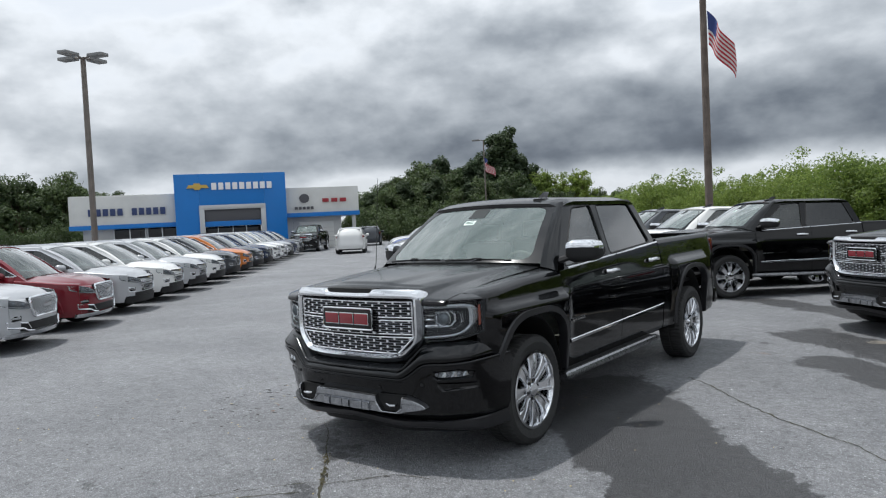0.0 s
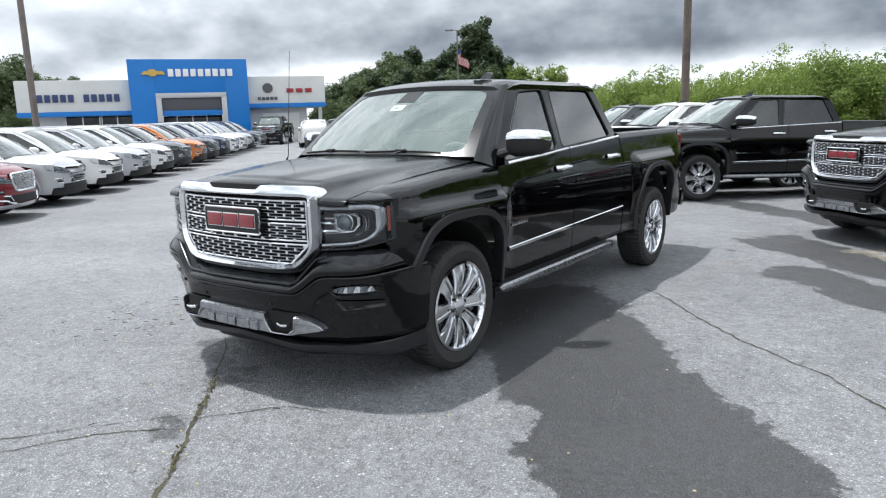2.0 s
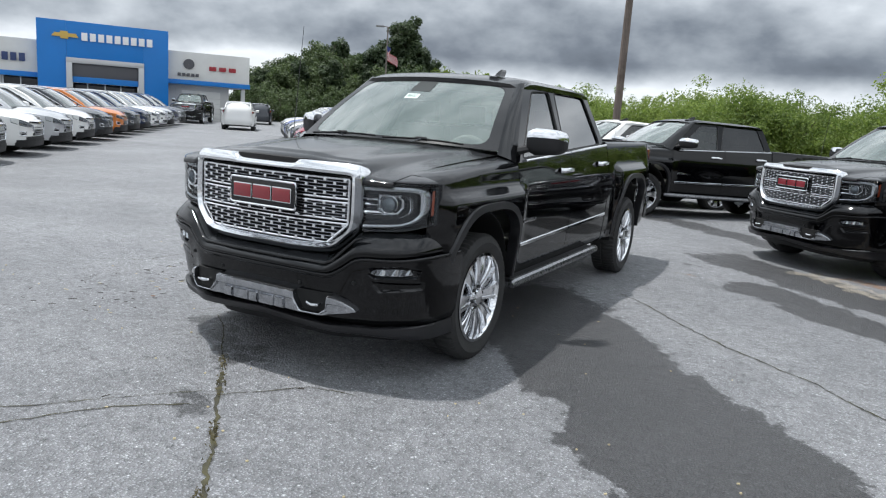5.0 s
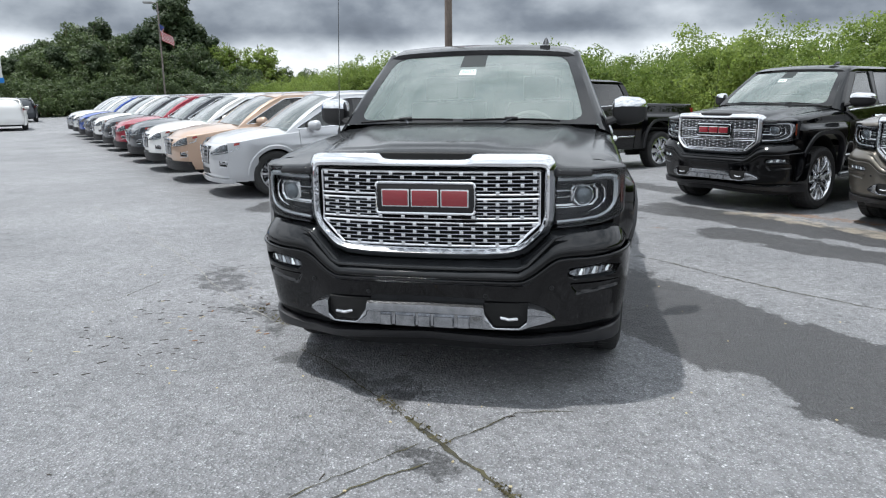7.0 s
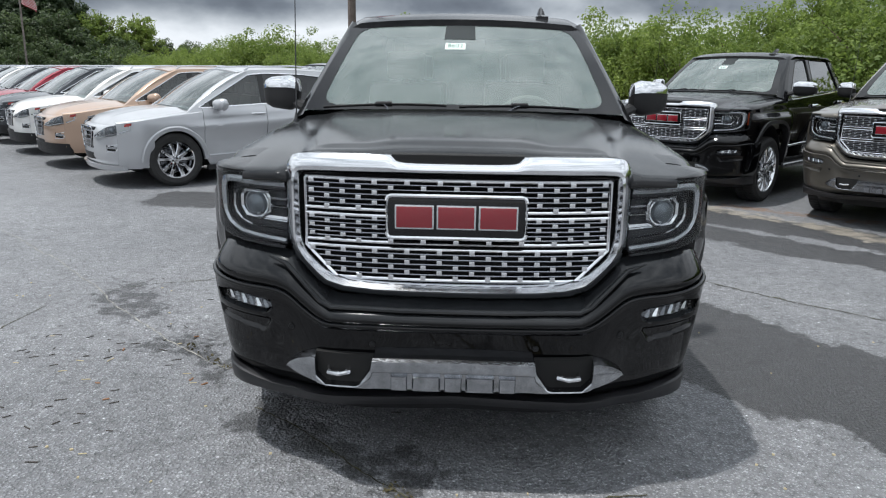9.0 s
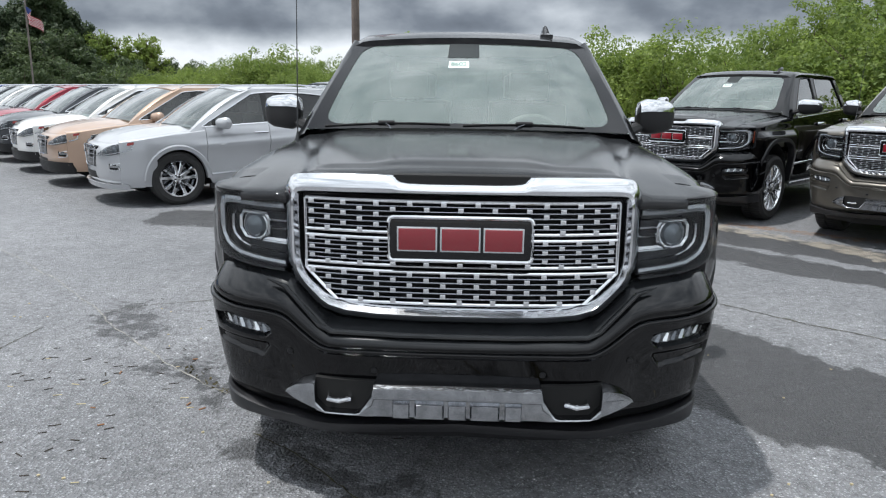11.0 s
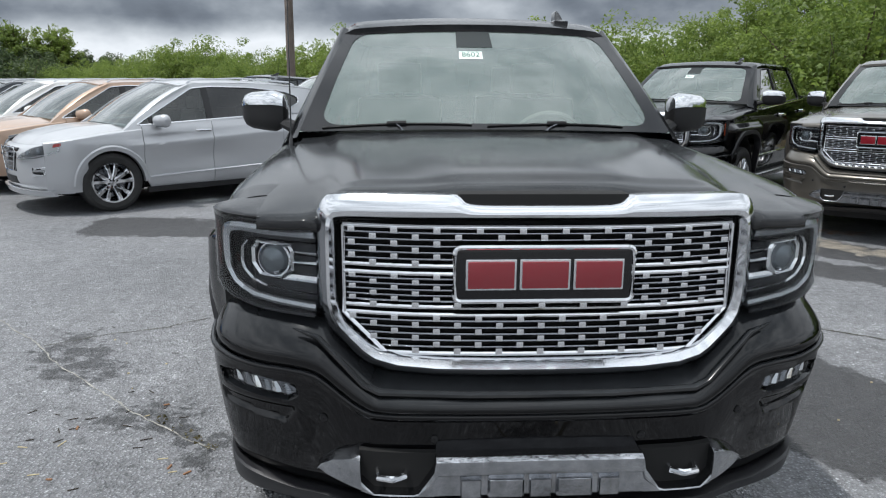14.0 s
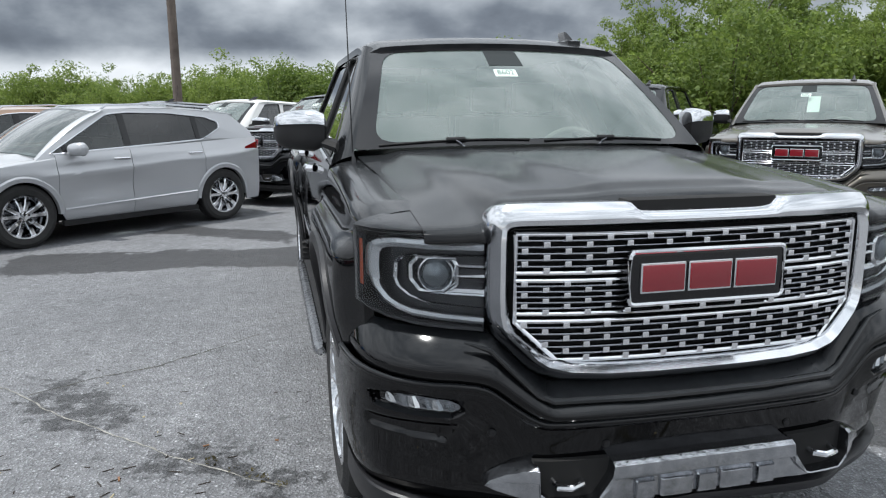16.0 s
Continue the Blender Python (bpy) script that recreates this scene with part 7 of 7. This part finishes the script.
# a closed back row
for k in range(34):
    s = 36 - 1.5 * k
    x, y = 9.0 + 0.69 * s + 0.724 * 3.6, 20.0 - 0.72 * s + 0.69 * 3.6
    grow(HEDGE, hedge_homes, 6 + k % 2, pose(x, y, -0.1, 0, 0, rng.uniform(0, 360)) @ Matrix.Scale(rng.uniform(0.76, 0.98) * hedge_top(s) / TALL[6 + k % 2], 4))
# taller growth behind it, where the lot ends
for k in range(24):
    s = 36 - 1.35 * k
    off = 2.6 + rng.uniform(-0.7, 0.9) + (1.2 if k % 2 else 0.0)
    x, y = 9.0 + 0.69 * s + 0.724 * off, 20.0 - 0.72 * s + 0.69 * off
    pick = (2, 4, 4, 5)[k % 4]
    grow(HEDGE, hedge_homes, pick, pose(x, y, ground_z(x, y) - 0.1, 0, 0, rng.uniform(0, 360)) @ Matrix.Scale(rng.uniform(0.82, 1.08) * (6.3 if pick == 4 else 4.6) / TALL[pick], 4))
# three tall leggy shrubs behind the second truck
for s, off, turn, high in ((4.1, 2.4, 20, 6.6), (2.2, 3.0, 130, 5.6), (0.6, 2.7, 250, 5.1)):
    x, y = 9.0 + 0.69 * s + 0.724 * off, 20.0 - 0.72 * s + 0.69 * off
    grow(HEDGE, hedge_homes, 4, pose(x, y, ground_z(x, y) - 0.1, 0, 0, turn) @ Matrix.Scale(high / TALL[4], 4))
settle(HEDGE, hedge_homes)

# woods behind
WOODS = [pine(21, 13.4, 4.3, n=23000), pine(22, 11.0, 3.9, n=19000), broad_tree(23, 9.8, 8.0, n=21000, size=0.165), broad_tree(24, 8.2, 7.0, n=18000, size=0.16), broad_tree(25, 8.8, 5.0, LEAF, 12000, 0.15)]
wood_homes = {}
WOOD_TALL = [height_of(h) for h in WOODS]


def plant(pick, az, dist, top):
    """A tree at a bearing from the lot, grown to a height above the lot."""
    x, y = 2.0 + math.sin(radians(az)) * dist, -3.5 + math.cos(radians(az)) * dist
    m = pose(x, y, -0.5, 0, 0, (az * 57) % 360) @ Matrix.Scale((top + 0.5) / WOOD_TALL[pick], 4)
    grow(WOODS, wood_homes, pick, m)


for az, dist, pick, top in ((-43.3, 82, 3, 4.8), (-42.4, 84, 3, 5.7), (-41.4, 82, 2, 6.4), (-40.4, 85, 1, 7.0), (-39.3, 82, 2, 7.4), (-38.0, 84, 2, 8.7), (-36.9, 85, 1, 9.2), (-36.0, 82, 3, 7.5), (-35.0, 84, 1, 7.9), (-34.0, 82, 1, 8.5),
                            (-33.0, 84, 1, 9.4), (-31.7, 84, 0, 12.2), (-30.5, 83, 1, 8.8), (-29.6, 85, 1, 7.8), (-28.3, 82, 4, 6.8), (-25.8, 82, 4, 6.6), (-27.2, 80, 3, 4.6), (-24.3, 84, 3, 4.6), (-22.6, 84, 3, 4.4),
                            (-61.2, 100, 2, 7.3), (-63.7, 95, 3, 7.6), (-65.7, 92, 2, 9.1), (-68.2, 90, 3, 8.7), (-70.7, 92, 2, 9.6), (-73.2, 90, 3, 8.4), (-75.7, 92, 2, 9.1), (-78.7, 90, 3, 7.6), (-81.7, 90, 2, 9.1), (-84.7, 92, 3, 7.6)):
    plant(pick, az, dist, top)
# a nearer row of young pines and broad trees
for k, az in enumerate((-42.6, -41.2, -39.8, -38.4, -37.2, -35.8, -34.5, -33.2, -32.0, -30.8, -29.6)):
    plant((1, 3)[k % 2], az, 76, (5.0, 5.6, 6.1, 5.4, 6.4)[k % 5])
settle(WOODS, wood_homes)
# undergrowth that closes the foot of the woods
UNDER = [bush(31, 3.8, 3.4, 7000, 0.11, LEAF_DARK), bush(32, 3.6, 4.0, 7000, 0.11, LEAF_DARK)]
under_homes = {}
for k in range(46):
    az = -90 + 65 * k / 45
    if -60.5 < az < -43.6:
        continue
    d = (72 if az > -55 else 82) + rng.uniform(-2, 2)
    x, y = 2.0 + math.sin(radians(az)) * d, -3.5 + math.cos(radians(az)) * d
    m = pose(x, y, ground_z(x, y) - 0.2, 0, 0, rng.uniform(0, 360)) @ Matrix.Scale(rng.uniform(0.8, 1.1), 4)
    grow(UNDER, under_homes, k % 2, m)
settle(UNDER, under_homes)

# ---- cracks and litter on the asphalt ----
CRACK = material("crack_dirt", (0.050, 0.048, 0.042), 0.95, vary=0.5, scale=9.0, second=(0.07, 0.065, 0.03), bump=0.5, bscale=60)
MOSS = leaf_material("crack_moss", (0.05, 0.048, 0.02), (0.16, 0.13, 0.06))


SEAM = material("pale_seam", (0.30, 0.295, 0.27), 0.95, vary=0.4, scale=14.0)


def crack(points, width, seed, mat=None):
    """A ragged seam of dirt along a line of points."""
    rg = np.random.default_rng(seed)
    line = []
    for (x0, y0), (x1, y1) in zip(points, points[1:]):
        n = max(3, int(math.hypot(x1 - x0, y1 - y0) / 0.035))
        line += [(x0 + (x1 - x0) * i / n, y0 + (y1 - y0) * i / n) for i in range(n)]
    wander = np.cumsum(rg.normal(0, 0.006, (len(line), 2)), axis=0)
    wander -= np.linspace(0, 1, len(line))[:, None] * wander[-1]
    bm = bmesh.new()
    rows = []
    for i, (x, y) in enumerate(line):
        a, b = line[max(i - 1, 0)], line[min(i + 1, len(line) - 1)]
        d = Vector((b[0] - a[0], b[1] - a[1])).normalized()
        wl, wr = width * rg.uniform(0.15, 1.0) * (0.4 + 0.6 * abs(math.sin(i * 0.09 + seed))), width * rg.uniform(0.15, 1.0)
        px, py = x + wander[i, 0], y + wander[i, 1]
        z = ground_z(px, py) + 0.004
        rows.append((bm.verts.new((px - d.y * wl, py + d.x * wl, z)), bm.verts.new((px + d.y * wr, py - d.x * wr, z))))
    for p, q in zip(rows, rows[1:]):
        bm.faces.new((p[0], p[1], q[1], q[0]))
    tagged(new("pavement_crack", mesh_of(bm, mat or CRACK, False)), "dirt-filled crack in the worn asphalt", "crack", kind="structure")


crack([(-1.2, 0.05), (-1.56, 0.3), (-1.95, 0.73), (-2.54, 1.34), (-3.44, 2.22), (-4.54, 3.24), (-6.2, 4.8)], 0.007, 9, SEAM)
MAIN = [(1.7, -3.2), (1.03, -2.40), (0.56, -1.85), (0.28, -1.55), (-0.08, -1.15), (-0.47, -0.77), (-0.97, -0.35), (-1.29, 0.16), (-1.78, 0.55), (-2.0, 0.84), (-2.55, 1.3), (-3.3, 2.2), (-4.4, 3.5)]
crack(MAIN[1:5], 0.020, 1)
crack(MAIN[4:7], 0.007, 10)
crack([(0.06, -1.44), (-0.31, -1.86), (-0.48, -2.15), (-1.0, -2.5)], 0.006, 2)
crack([(0.10, -1.46), (0.28, -1.30), (0.45, -1.05), (0.78, -0.98)], 0.006, 3)
crack([(1.29, 2.60), (1.63, 2.34), (2.21, 1.70), (2.69, 1.31), (3.06, 0.99), (3.28, 0.73), (4.4, -0.25), (6.2, -1.6)], 0.010, 4)
crack([(0.15, -1.6), (-0.02, -1.75), (-0.13, -1.86), (-0.4, -2.4)], 0.008, 5)
crack([(-2.55, 1.35), (-2.3, 1.5), (-1.96, 1.67), (-1.3, 2.2)], 0.006, 6)
crack([(-2.75, 1.0), (-2.78, 0.75), (-2.75, 0.48), (-3.1, 0.2)], 0.005, 7)
rg = np.random.default_rng(8)
spots = []
for p, q in zip(MAIN[1:5] + [(-1.15, 0.0)], MAIN[2:6] + [(-1.75, 0.55)]):
    for i in range(7):
        t = rg.uniform()
        spots.append(np.array((p[0] + (q[0] - p[0]) * t, p[1] + (q[1] - p[1]) * t, 0.008)))
moss = new("crack_moss", leaves(spots, [0.03] * len(spots), 420, 0.010, rg, MOSS))
tagged(moss, "dry moss and weeds growing in the crack", "moss", kind="stuff")
TWIG = material("dead_twig", (0.035, 0.028, 0.022), 0.9, vary=0.4, scale=20)
STRAW = material("pale_straw", (0.45, 0.38, 0.24), 0.8)
DEAD_LEAF = material("dead_leaf", (0.24, 0.12, 0.06), 0.8)


def litter(name, label, mat, count, lo, hi, length, thick, seed):
    rg = np.random.default_rng(seed)
    bm = bmesh.new()
    for i in range(count):
        x, y = rg.uniform(lo[0], hi[0]), rg.uniform(lo[1], hi[1])
        ln = length * rg.uniform(0.4, 1.2)
        box(bm, (-ln / 2, -thick, 0.001), (ln / 2, thick, 0.001 + thick * 1.2), m=pose(x, y, ground_z(x, y), 0, 0, rg.normal(25, 35)))
    tagged(new(name, mesh_of(bm, mat, False)), label, "litter", kind="stuff")


litter("twigs", "dark dead twigs scattered on the asphalt", TWIG, 44, (-2.6, -1.0), (-1.5, 0.5), 0.05, 0.0026, 1)
litter("twigs", "dark dead twigs scattered on the asphalt", TWIG, 34, (-3.6, -2.0), (0.6, 2.0), 0.04, 0.0024, 2)
litter("straw", "pale straw bits scattered on the asphalt", STRAW, 12, (-2.4, -1.0), (-1.2, 0.5), 0.045, 0.0025, 3)
litter("dead_leaves", "brown dead leaf scraps on the asphalt", DEAD_LEAF, 7, (-2.4, -0.9), (-1.2, 0.6), 0.03, 0.004, 4)
litter("pebbles", "pale pebbles loose on the asphalt", STRAW, 90, (-3.5, -3.0), (3.5, 1.5), 0.012, 0.005, 5)
